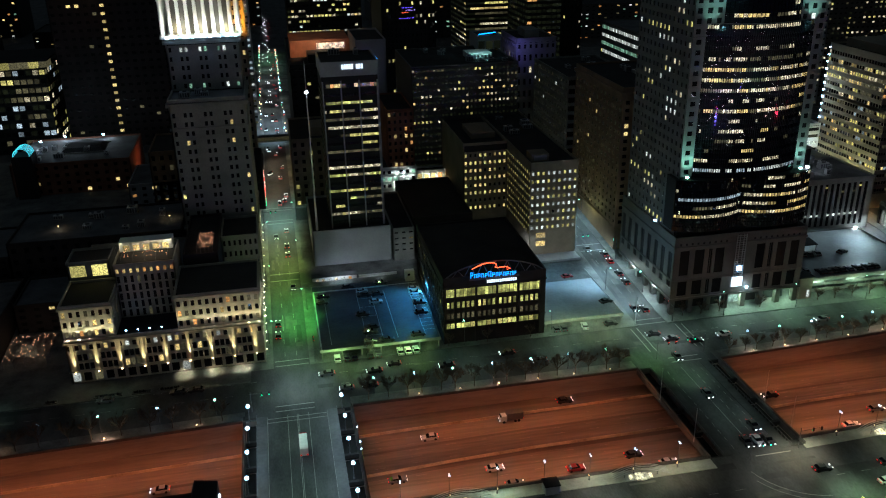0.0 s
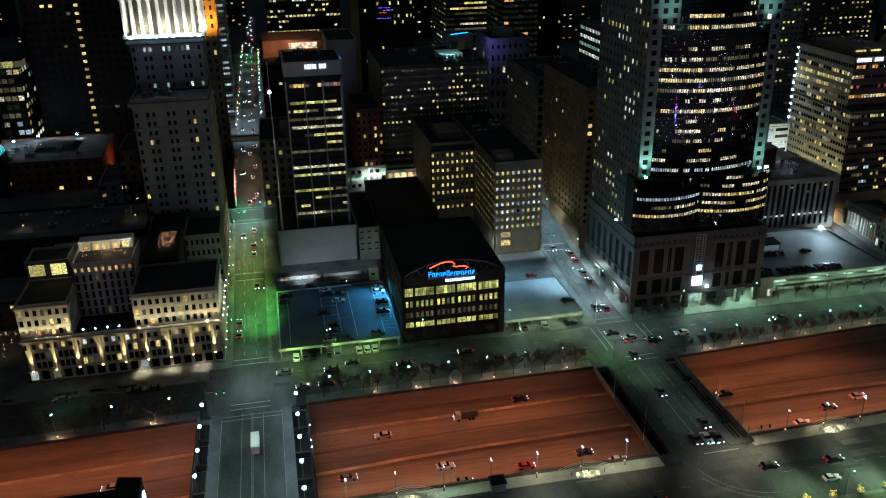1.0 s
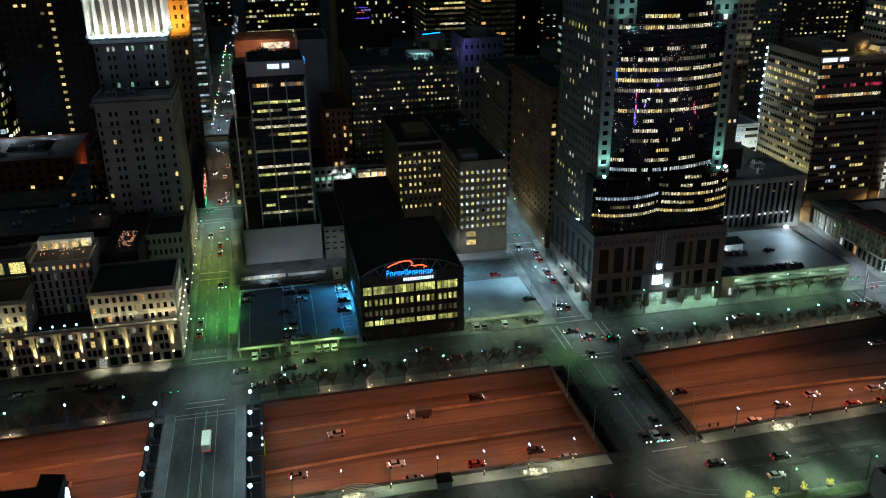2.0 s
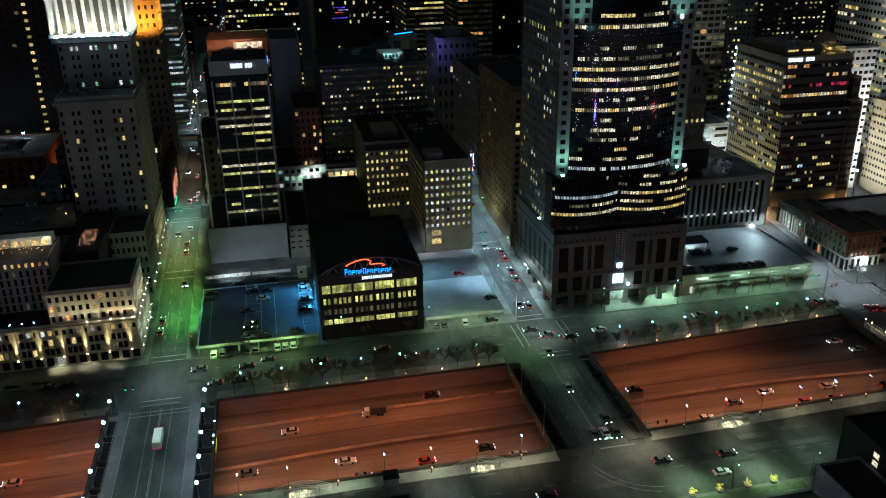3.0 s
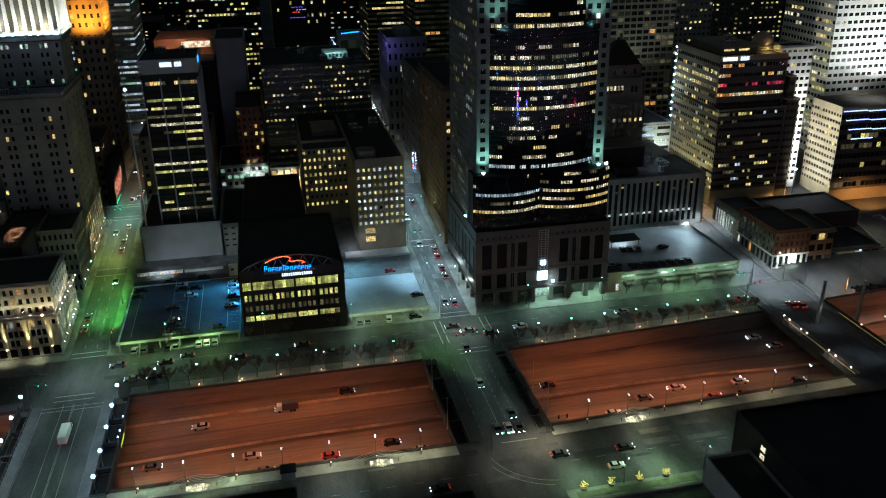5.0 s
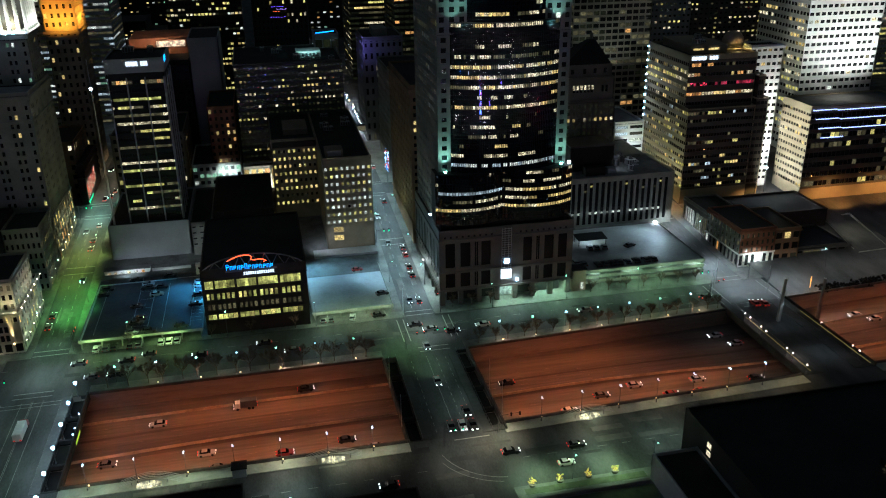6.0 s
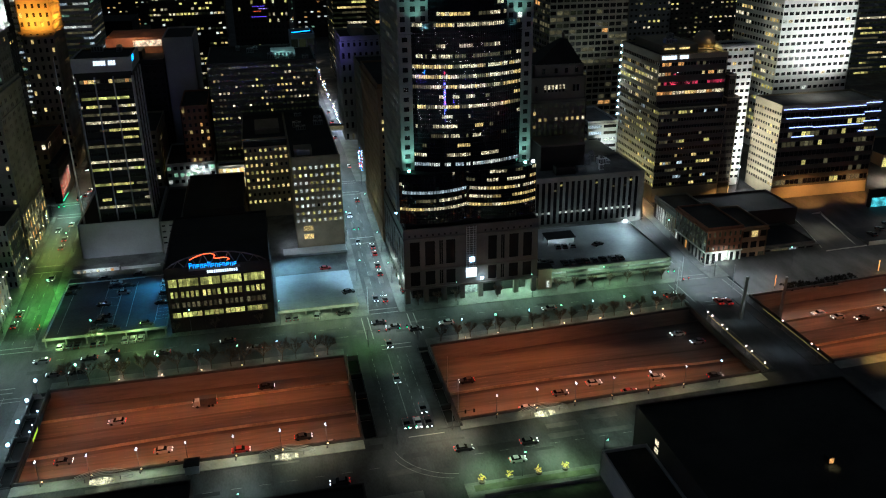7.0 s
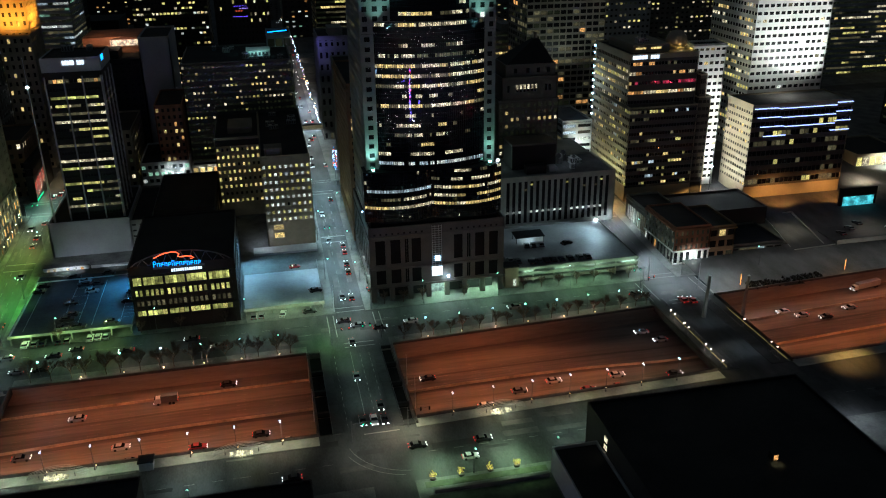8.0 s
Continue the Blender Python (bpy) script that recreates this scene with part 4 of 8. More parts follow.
b.piece("back_wing").box(264.2, 281, 99.6, 129, 8, 29.3)
b.piece("penthouse").box(232, 254.5, 81, 97, 29.4, 41.5, b.slot("panel_dark"))
b.piece("penthouse_band").box(231.8, 254.7, 80.8, 97.2, 41.5, 42.3, b.slot("granite"))
b.piece("plant_screen").box(237, 247, 72.5, 77.5, 29.4, 33.4, b.slot("panel_dark"))
b.piece("plant_screen").box(249, 253, 74, 78, 29.4, 32.0, b.slot("panel_grey"))
for x in (230, 235, 240, 245):
    b.piece("vent").box(x - 0.5, x + 0.5, 66.94, 67.02, 4.2, 5.2, b.slot("panel_dark"))
fin()
b = Building("striped_tower", "brown banded office tower with long ribbons of lit windows", "tan_panel", "roof", "tower", 21)
T, U = (294, 331, 84, 134), (294, 331, 88, 134)
# south walls take a darker tone than the lit west ones, shade in the colour
sb = b.slot("panel_shaded")
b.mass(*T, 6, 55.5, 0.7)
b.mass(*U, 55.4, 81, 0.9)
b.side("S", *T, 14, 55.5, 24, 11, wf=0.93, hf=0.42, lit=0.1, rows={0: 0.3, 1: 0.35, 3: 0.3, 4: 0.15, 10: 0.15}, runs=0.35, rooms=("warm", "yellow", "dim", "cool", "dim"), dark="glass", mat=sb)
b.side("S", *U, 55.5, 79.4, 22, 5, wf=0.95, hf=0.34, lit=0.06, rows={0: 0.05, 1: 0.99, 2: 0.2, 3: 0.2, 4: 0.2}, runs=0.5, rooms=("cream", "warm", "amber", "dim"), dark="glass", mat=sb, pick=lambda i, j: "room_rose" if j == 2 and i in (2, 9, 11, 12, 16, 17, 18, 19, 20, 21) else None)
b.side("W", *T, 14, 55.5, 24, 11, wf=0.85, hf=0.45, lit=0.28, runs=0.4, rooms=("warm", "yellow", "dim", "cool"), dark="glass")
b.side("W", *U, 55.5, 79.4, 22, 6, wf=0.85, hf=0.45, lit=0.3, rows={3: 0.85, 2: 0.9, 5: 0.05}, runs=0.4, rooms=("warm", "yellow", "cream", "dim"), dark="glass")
b.blank(*T, 6, 14, "SW")
b.blank(*T, 6, 55.4, "NE")
b.blank(*U, 55.4, 80.7, "NE")
b.blank(*U, 79.4, 80.7, "SW")
# the stepped east corner
for x1, zb, zt in ((338.0, 6, 59.3), (334.8, 59.4, 70.7)):
    y0, y1 = 84.2, 92.6
    b.mass(331.1, x1, y0, y1, zb, zt, 0.5, inset=0.1)
    n = int((zt - max(zb, 14)) / 3.77)
    b.side("S", 331.1, x1, y0, y1, max(zb, 14), zt - 0.4, 3, n, wf=0.9, hf=0.45, lit=0.08, rooms=("warm",), dark="glass", mat=sb)
    b.blank(331.1, x1, y0, y1, zb, zt - 0.4, "E")
# penthouse floor with two lit clerestory bars
b.piece("penthouse").box(299, 319, 97, 128, 81.0, 85.0)
for x in (300.5, 308.8):
    b.piece("clerestory").box(x, x + 5.6, 96.8, 97.02, 82.6, 83.5, b.slot("room_warm"))
b.done(limit=170)
b, fin = block("stair_tower", "floodlit white stair tower beside the office tower", 332.2, 350.5, 96, 108, 8, 83, "white_stone", s=(6, 20, {"base": 3, "wf": 0.72, "hf": 0.46}), lit=0.04, rows={19: 0.5, 17: 0.5}, rooms=("warm", "dim"), seed=22, category="tower", ledges=((81.8, 1.2, 0.6),))
fin()
b = Building("white_tower", "floodlit white office tower with square windows", "white_stone", "roof_grey", "tower", 23)
T = (393, 441, 140, 190)
b.mass(*T, 8, 122, 1.0)
b.side("S", *T, 12.5, 118.8, 13, 25, wf=0.74, hf=0.44, lit=0.05, rooms=("white", "cream", "dim"))
b.side("W", *T, 12.5, 118.8, 16, 25, wf=0.8, hf=0.46, lit=0.2, runs=0.5, rooms=("warm", "cream", "yellow"))
b.blank(*T, 8, 12.5, "SW")
b.blank(*T, 118.8, 121.7, "SW")
b.blank(*T, 8, 121, "NE")
b.done(limit=190)
b = Building("led_office", "tan office block with blue-white light strips at the top", "tan_panel", "roof_grey", "office building", 24)
T = (357, 414, 75, 100)
b.mass(*T, 4, 55, 0.8)
# the south wall's shade is coloured in; the west wall keeps the tan
b.side("S", *T, 12, 53, 22, 8, wf=0.95, hf=0.52, lit=0.08, rows={0: 0.2, 1: 0.12, 4: 0.2, 5: 0.3}, runs=0.4, rooms=("dim", "dim", "yellow"), dark="glass", mat=b.slot("panel_shaded"))
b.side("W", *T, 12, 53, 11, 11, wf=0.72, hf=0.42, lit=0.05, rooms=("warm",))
b.blank(*T, 2, 12, "SW")
b.blank(*T, 2, 54.7, "NE")
b.blank(*T, 53, 54.7, "SW")
b.done()
b = Building("corner_row_house", "old red brick corner building with a floodlit pale ground floor", "brick_red", "roof", "building", 25)
H = (288.5, 306, 16, 46)
pale, grey = b.slot("white_stone"), b.slot("stone_grey")
b.mass(*H, 0, 17.8, 0.7)
b.side("S", *H, 0.3, 6.6, 6, 1, wf=0.62, hf=0.82, lit=0.2, rooms=("dim", "white"), dark="glass_dull", mat=pale)
b.side("S", *H, 6.6, 16.6, 7, 3, wf=0.44, hf=0.66, lit=0.05, rooms=("dim",), dark="room_faint")
b.side("W", *H, 0.3, 6.6, 9, 1, wf=0.6, hf=0.8, lit=0.25, rooms=("dim", "amber", "white"), dark="glass_dull", mat=grey)
b.side("W", *H, 6.6, 16.6, 9, 3, wf=0.42, hf=0.66, lit=0.05, rooms=("dim",), dark="room_faint", mat=grey)
b.blank(*H, 0, 17.5, "NE")
b.blank(*H, 16.6, 17.5, "SW")
b.ledge(*H, 16.5, 1.0, 0.7)
b.ledge(*H, 6.4, 0.5, 0.4, mat=pale)
for k in range(7):
    b.piece("pilaster").wallbox((288.5, 16), *DIRS["S"], 0.05 + 2.83 * k, 0.45 + 2.83 * k, -0.2, 0.22, 0.2, 6.3, pale)
b.done()
b = Building("row_house", "old dark house with tall white-framed windows along the cross street", "stone_grey", "roof", "building", 29)
H = (289, 306, 46.3, 70)
b.mass(*H, 2, 15, 0.7)
b.side("W", *H, 3, 12.5, 11, 1, wf=0.72, hf=0.86, lit=0.45, runs=0.5, rooms=("cool", "dim", "white", "dim"), dark="glass_dull")
b.blank(*H, 2, 3, "W")
b.blank(*H, 12.5, 14.7, "W")
b.blank(*H, 2, 14.7, "NES")
b.ledge(*H, 13.6, 0.8, 0.5)
b.done()
b, fin = block("row_house", "dark brick house beside the corner building", 306.3, 319, 17, 44, 0, 16, "brick_brown", s=(3, 3, {}), wf=0.74, hf=0.6, lit=0.15, rooms=("warm", "dim"), seed=26, category="building", ledges=((15, 0.7, 0.5),))
fin()
b, fin = block("row_house", "one-storey shop at the end of the row", 319.5, 346, 19.5, 44, 0, 4.6, "wall_concrete", s=(6, 1, {"base": 0.8}), wf=0.82, hf=0.66, lit=0.35, rooms=("cool", "dim"), seed=27, category="shop", ledges=((4.0, 0.5, 1.6),))
fin()
b, fin = block("row_house", "low flat-roofed building behind the row", 306.3, 352, 44.3, 72, 2, 12, "brick_dark", seed=28, category="building")
fin()

# 10. far rows
far = [
    ("panel_dark", 14, 49, 200, 300, 72, 9, 16, 0.06), ("panel_grey", 50, 66.5, 197, 240, 84, 1, 1, 0.0), ("brick_brown", -60, -10, 160, 196, 40, 12, 6, 0.1),
    
    ("panel_grey", -62, -8, 330, 380, 100, 16, 24, 0.3), ("panel_dark", 20, 78, 420, 470, 104, 20, 24, 0.5), ("brick_dark", -124, -57, 290, 340, 125, 14, 24, 0.07),
    ("panel_dark", 86, 126, 360, 420, 100, 13, 20, 0.12), ("panel_dark", 187, 213, 330, 380, 104, 7, 24, 0.08), ("panel_grey", 338, 395, 280, 330, 84, 16, 18, 0.3),
    ("stone_grey", 270, 291, 250, 300, 70, 8, 16, 0.15), ("granite", 470, 520, 250, 300, 70, 14, 16, 0.22), ("panel_dark", -178, -132, 290, 340, 63, 12, 10, 0.8),
    ("panel_dark", -330, -200, 380, 460, 90, 26, 18, 0.12), ("panel_dark", 165, 205, 430, 490, 84, 10, 18, 0.12), ("panel_dark", 215, 262, 420, 470, 100, 14, 22, 0.1),
    ("panel_dark", -140, -40, 520, 580, 110, 24, 24, 0.15), ("granite", 400, 465, 300, 350, 80, 16, 20, 0.35), ("panel_grey", 580, 650, 330, 390, 100, 20, 22, 0.22),
    ("stone_grey", 151, 176, 232, 268, 75, 7, 9, 0.05), ("panel_grey", 120, 134, 205, 225, 82, 3, 8, 0.05), ("granite", 520, 570, 120, 180, 40, 12, 8, 0.2),
    ("brick_dark", -9, -5.2, 150, 190, 30, 1, 4, 0.2), ("brick_tan", 10, 46, 150, 196, 44, 9, 8, 0.08),
]
STYLE = [dict(wf=0.5, hf=0.36, runs=0.25), dict(wf=0.93, hf=0.4, runs=0.8), dict(wf=0.42, hf=0.5, runs=0.1), dict(wf=0.86, hf=0.5, runs=0.55)]
TONES = [("warm", "yellow", "cream", "dim", "dim"), ("yellow", "cream", "dim", "faint"), ("warm", "amber", "dim", "faint"), ("cream", "yellow", "faint", "dim")]
for k, (wall, x0, x1, y0, y1, z1, nx, nz, lit) in enumerate(far):
    style, tone = STYLE[k % 4], TONES[(k * 3 + 1) % 4]
    if x0 == -178:
        style, tone = dict(wf=0.8, hf=0.55, runs=0.3), ("dim", "cream", "cool", "faint", "dim", "yellow")
    if x0 == -124:
        style, tone = STYLE[0], ("warm", "dim")
    if x0 in (-62, 20):
        style, tone = (STYLE[1], ("cool", "white", "green", "dim", "faint")) if x0 < 0 else (dict(wf=0.7, hf=0.42, runs=0.35), ("warm", "yellow", "cream", "white", "faint"))
    b, fin = block("far_building", "distant downtown building with scattered lit windows", x0, x1, y0, y1, 9, z1, wall, s=(nx, nz, {}) if nx > 1 else None, e=(8, nz, {}) if x0 < 60 and nx > 1 else None, w=(8, nz, {}) if x0 > 150 else None,
                   lit=min(lit * (1.15 if x0 > -100 else 0.7), 0.9), rooms=tone, dark="room_faint" if k % 2 and x0 > -100 else "glass_dull", pick=(lambda i, j: "room_warm" if i == 6 else None) if x0 == -124 else None, seed=40 + k, limit=10, ledges=((z1 - 3, 0.8, 0.5),) if k % 3 == 0 else (), **style)
    if x1 - x0 > 20:
        b.piece("penthouse").box(x0 + (x1 - x0) * 0.3, x0 + (x1 - x0) * 0.66, y0 + 8, y0 + 24, z1 - 0.1, z1 + 4.5)
    fin()
# the pale gridded tower
b, fin = block("grid_tower", "pale concrete office tower with a grid of wide dark windows", 279, 331, 210, 250, 9, 112, "stone", s=(12, 27, {}), w=(8, 27, {}), wf=0.84, hf=0.62, lit=0.34, runs=0.35, rooms=("dim", "faint", "dim", "faint", "dim", "faint", "dim", "amber"), seed=61, category="tower", limit=90)
fin()
# the dark stepped block with a pyramid roof
b = Building("pyramid_building", "dark granite building stepping up to a pyramid roof", "granite", "roof", "office building", 62)
b.mass(231, 263, 103, 131, 8, 58.5, 0.8)
b.side("S", 231, 263, 103, 131, 30, 58, 11, 8, wf=0.5, hf=0.5, lit=0.05, rows={5: 0.45, 6: 0.3}, runs=0.3, rooms=("cream", "warm", "dim"), dark="room_faint")
b.side("W", 231, 263, 103, 131, 30, 58, 9, 8, wf=0.5, hf=0.5, lit=0.05, rooms=("cool", "dim"), dark="room_faint")
b.blank(231, 263, 103, 131, 8, 30, "SW")
b.blank(231, 263, 103, 131, 8, 58, "NE")
b.mass(233, 262.5, 104.5, 129.5, 58.6, 69.5, 1.0)
b.bays("S", 233, 262.5, 104.5, 129.5, 58.6, 69.2, [(2, 5, 1, 0.5), (7.0, 19.0, 6, 0.2), (22, 27, 2, 0.4)], 1, wf=0.62, hf=0.32, lit=0.0, dark="glass", sill=0.6, pick=lambda i, j: None)
b.blank(233, 262.5, 104.5, 129.5, 58.6, 69.2, "NEW")
for k in range(6):
    b.piece("lit_window").box(240.5 + 1.98 * k, 241.6 + 1.98 * k, 104.38, 104.52, 64.4, 66.6, b.slot("room_cream"))
b.mass(235.5, 262, 107, 127.5, 69.6, 76, 0.4)
b.blank(235.5, 262, 107, 127.5, 69.6, 75.7, "NESW")
for x in (240, 246.5, 252, 257.5):
    b.piece("oculus").box(x, x + 1.6, 106.9, 107.05, 72, 74.4, b.slot("glass"))
c = b.piece("pyramid")
c.v = [(235.8, 107.3, 76.1), (261.7, 107.3, 76.1), (261.7, 127.2, 76.1), (235.8, 127.2, 76.1), (252.5, 115.5, 87.5), (255.5, 115.5, 87.5), (255.5, 118.5, 87.5), (252.5, 118.5, 87.5)]
c.f = [(0, 1, 5, 4), (1, 2, 6, 5), (2, 3, 7, 6), (3, 0, 4, 7), (4, 5, 6, 7), (3, 2, 1, 0)]
c.m = [b.slot("panel_dark")] * 6
b.piece("finial").box(253.4, 254.6, 116.4, 117.6, 87.4, 90.5)
b.done(limit=80)
# the white garage behind it, its decks lit
b = Building("white_garage", "white concrete parking garage with brightly lit decks", "white_stone", "roof_grey", "parking garage", 63)
b.mass(275.5, 293, 130, 165, 8, 38.5, 0.9)
b.side("S", 275.5, 293, 130, 165, 12, 38, 2, 7, wf=0.86, hf=0.48, lit=0.5, rooms=("cool", "dim", "white"), dark="glass_dull")
b.side("W", 275.5, 293, 130, 165, 12, 38, 4, 7, wf=0.9, hf=0.48, lit=0.5, rooms=("cool", "dim"), dark="glass_dull")
b.blank(275.5, 293, 130, 165, 8, 12, "SW")
b.blank(275.5, 293, 130, 165, 8, 38, "NE")
b.done(limit=60)
# long office block up the hill with green-white ribbons of light
b = Building("ribbon_block", "low office block with long green-white ribbons of light", "concrete", "roof_grey", "office building", 64)
b.mass(253.3, 300, 263, 352, 9, 66, 0.8)
b.side("W", 253.3, 300, 263, 352, 42, 65.5, 30, 4, wf=0.96, hf=0.42, lit=0.97, runs=0.9, rooms=("green", "white", "lime"), dark="room_dim")
b.blank(253.3, 300, 263, 352, 9, 42, "W")
b.blank(253.3, 300, 263, 352, 9, 65.7, "SEN")
b.done(limit=60)

# the lower quarters beyond, up to the hills
rnd = random.Random(8)
for k in range(16):
    x0 = -560 + (k % 8) * 170 + rnd.uniform(-20, 20)
    y0 = (640 if k < 8 else 820) + rnd.uniform(-30, 30)
    w = rnd.uniform(90, 125)
    if x0 < 10 < x0 + w + 14 or x0 < 152 < x0 + w + 14:
        x0 += 26 if x0 + w / 2 > (10 if x0 < 60 else 152) else -w * 0.5
    b, fin = block("far_building", "distant block beyond downtown with scattered lights", x0, x0 + w, y0, y0 + 60, 9, rnd.uniform(30, 70), rnd.choice(("brick_dark", "panel_dark", "granite")), s=(16, 9, {}), wf=0.4, hf=0.3, lit=0.3, rooms=("warm", "amber", "white", "green", "dim"), seed=200 + k, limit=0)
    fin()

# lit curved crown of the dark office at the western edge
t = thing("glass_penthouse", "curved glass crown glowing yellow on a dark office block", "penthouse")
for k in range(9):
    c = Boxes()
    x = -178 + k * 5.4
    bow = 4.0 * math.sin(math.pi * (k + 0.5) / 9)
    c.box(x, x + 5.0, 290.5 - bow, 300, 63.2, 67.6)
    c.part("crown_pane", M["room_yellow" if k % 3 == 1 else "room_dim"], t)
c = Boxes()
c.box(-179, -129, 285, 330, 67.6, 68.6)
c.part("roof", M["roof"], t)
t = thing("skylight", "long dark glass skylight on the lit roof", "skylight")
c = Boxes()
c.hexa([(-116, 219, 26.9), (-92, 219, 26.9), (-92, 240, 26.9), (-116, 240, 26.9), (-113, 223, 29.2), (-95, 223, 29.2), (-95, 236, 29.2), (-113, 236, 29.2)])
c.part("glazing", M["glass_dull"], t)
c = Boxes()
c.box(-116.6, -91.4, 218.4, 218.98, 26.9, 27.6)
c.box(-116.6, -91.4, 240.02, 240.6, 26.9, 27.6)
c.part("kerb", M["concrete"], t)
t = thing("arched_canopy", "arched canopy with turquoise light tubes", "canopy")
for k in range(7):
    c = Boxes()
    y = 196 + 1.6 * k
    pts = [(-129 + 4.2 * math.cos(math.pi * i / 8), y, 33.4 + 4.2 * math.sin(math.pi * i / 8)) for i in range(9)]
    c.tube(pts, 0.15)
    c.part("light_tube", M["tube_teal"], t)
c = Boxes()
c.box(-134, -124, 195, 199.5, 9, 33.4)
c.part("base", M["brick_dark"], t)
c = Boxes()
c.box(-134, -124, 199.5, 206, 27, 33.4)
c.part("back_base", M["brick_dark"], t)
for x, y in ((-118.4, 250), (-96.8, 249), (-129.8, 240.9), (-130.3, 217.4)):
    t = thing("roof_flood", "bright white floodlight on a short roof post", "floodlight", (x, y, 26.95), "roof floodlights")
    c = Boxes()
    c.bar((0, 0, 0), (0, 0, 2.0), 0.1, sides=6)
    c.part("post", M["metal"], t)
    c = Boxes()
    c.box(-0.7, 0.7, -0.3, 0.3, 2.0, 2.9)
    c.part("lens", M["lamp_cool"], t)
    lamp("roof_light", "POINT", (x, y - 0.8, 30.3), 1900, (0.85, 0.95, 1.0), size=0.4)

# 11. low dark roofs west of the hotel and the near dark blocks
low = [(-76, -35.5, 51, 80, 24, "stone_grey"), (-110, -40, 84, 122, 26, "brick_dark"), (-150, -103, 20, 75, 14, "brick_dark"), (-101, -79, 48, 75, 14, "brick_dark"), (-137, -76, 200, 252, 27, "brick_red"),
       (-200, -112, 90, 128, 18, "brick_dark"), (-230, -155, 10, 80, 16, "brick_dark"), (-72, -42, 160, 195, 24, "panel_grey")]
for k, (x0, x1, y0, y1, z1, wall) in enumerate(low):
    b, fin = block("low_building", "low dark building with a flat tar roof", x0, x1, y0, y1, zg(y0), z1, wall, s=(max(3, int((x1 - x0) / 5)), 4, {}), wf=0.4, hf=0.45, lit=0.14, rooms=("warm", "amber"), seed=70 + k, category="building", limit=22, roof="roof_grey")
    fin()
b, fin = block("riverfront_hall", "large black-roofed hall beside the street", 201, 270, -190, -103, 0, 15.5, "panel_dark", seed=90, category="hall")
fin()
b, fin = block("hall_annexe", "low black annexe of the hall", 187, 200.8, -190, -112, 0, 8, "panel_grey", seed=91, category="building")
fin()
for x0, x1, y1 in ((20, 73, -104), (84, 118, -116)):
    b, fin = block("riverfront_block", "dark roofed block on the river side", x0, x1, -180, y1, 0, 12, "brick_dark", seed=92, category="building")
    fin()

# ---- crowns, signs and floodlit pieces of the buildings ----

# the colonnade on the bank tower
t = thing("colonnade", "floodlit white stone colonnade crowning the bank tower", "colonnade")
c = Boxes()
c.box(-39.6, -6.9, 101.2, 124.8, 103.9, 105.0)
c.part("plinth", M["white_stone"], t)
c = Boxes()
c.box(-36.0, -10.5, 105.4, 121.0, 105.0, 119.7)
c.part("inner_wall", M["granite"], t)
c = Boxes()
c.box(-39.2, -7.3, 101.6, 124.4, 119.6, 122.6)
c.part("entablature", M["white_stone"], t)


def column(h, r):
    col = Boxes()
    n = 10
    prof = [(0, r * 1.5), (0.5, r * 1.5), (0.8, r * 1.05), (h * 0.5, r * 0.98), (h - 0.8, r * 0.85), (h - 0.6, r * 1.3), (h, r * 1.4)]
    for z, rr in prof:
        col.v += [(rr * math.cos(2 * math.pi * k / n), rr * math.sin(2 * math.pi * k / n), z) for k in range(n)]
    for j in range(len(prof) - 1):
        col.f += [(j * n + k, j * n + (k + 1) % n, (j + 1) * n + (k + 1) % n, (j + 1) * n + k) for k in range(n)]
    col.m = [0] * len(col.f)
    return col


me = column(14.6, 0.8).mesh("column", [M["white_stone"]])
spots = [(-38.3 + k * 3.44, 102.5) for k in range(10)] + [(-8.2, 102.5 + k * 3.5) for k in range(1, 7)] + [(-38.3, 102.5 + k * 3.5) for k in range(1, 7)]
for x, y in spots:
    ob = new("column", me)
    ob.parent, ob.location = t, (x, y, 105.0)
for k in range(9):
    c = Boxes()
    c.box(-37.2 + k * 3.44, -36.0 + k * 3.44, 100.5, 101.1, 104.0, 104.9)
    c.part("floodlight", M["lamp_cool"], t, "floodlight along the plinth")

# neon roof sign and truss of the brick office: plain blocks in its colours
t = thing("roof_truss", "dark arched steel truss along the roof front", "truss")
N = 16
arch = [(59.5 + k * 37.5 / N, 26.6 + 5.4 * (1 - ((k - N / 2) / (N / 2)) ** 2) ** 0.8 + 0.4) for k in range(N + 1)]
c = Boxes()
c.tube([(x, 7.6, z) for x, z in arch], 0.28)
c.part("top_chord", M["metal"], t)
c = Boxes()
c.bar((59.5, 7.6, 26.9), (97, 7.6, 26.9), 0.28)
c.part("bottom_chord", M["metal"], t)
for k in range(N):
    (xa, za), (xb, zb) = arch[k], arch[k + 1]
    c = Boxes()
    c.bar((xa, 7.6, 26.9), (xb, 7.6, zb), 0.16) if k % 2 else c.bar((xa, 7.6, za), (xb, 7.6, 26.9), 0.16)
    c.part("web_bar", M["metal"], t)

t = thing("roof_sign", "blue and white neon sign with a red swoosh", "sign")
for k in range(13):
    c = Boxes()
    x = 68.5 + k * 1.36
    zt = 27.5 - 0.03 * k
    h = 2.1 if k in (0, 5) else 1.45
    # a plain block of strokes: one bent bar
    c.tube([(x, 5.1, zt), (x, 5.1, zt + h), (x + 0.75, 5.1, zt + h)] + ([(x + 0.75, 5.1, zt)] if k % 2 else [(x + 0.75, 5.1, zt + 0.5 * h), (x, 5.1, zt + 0.5 * h)]), 0.15, sides=4)
    c.part("blue_block", M["sign_blue"], t, "glowing blue block")
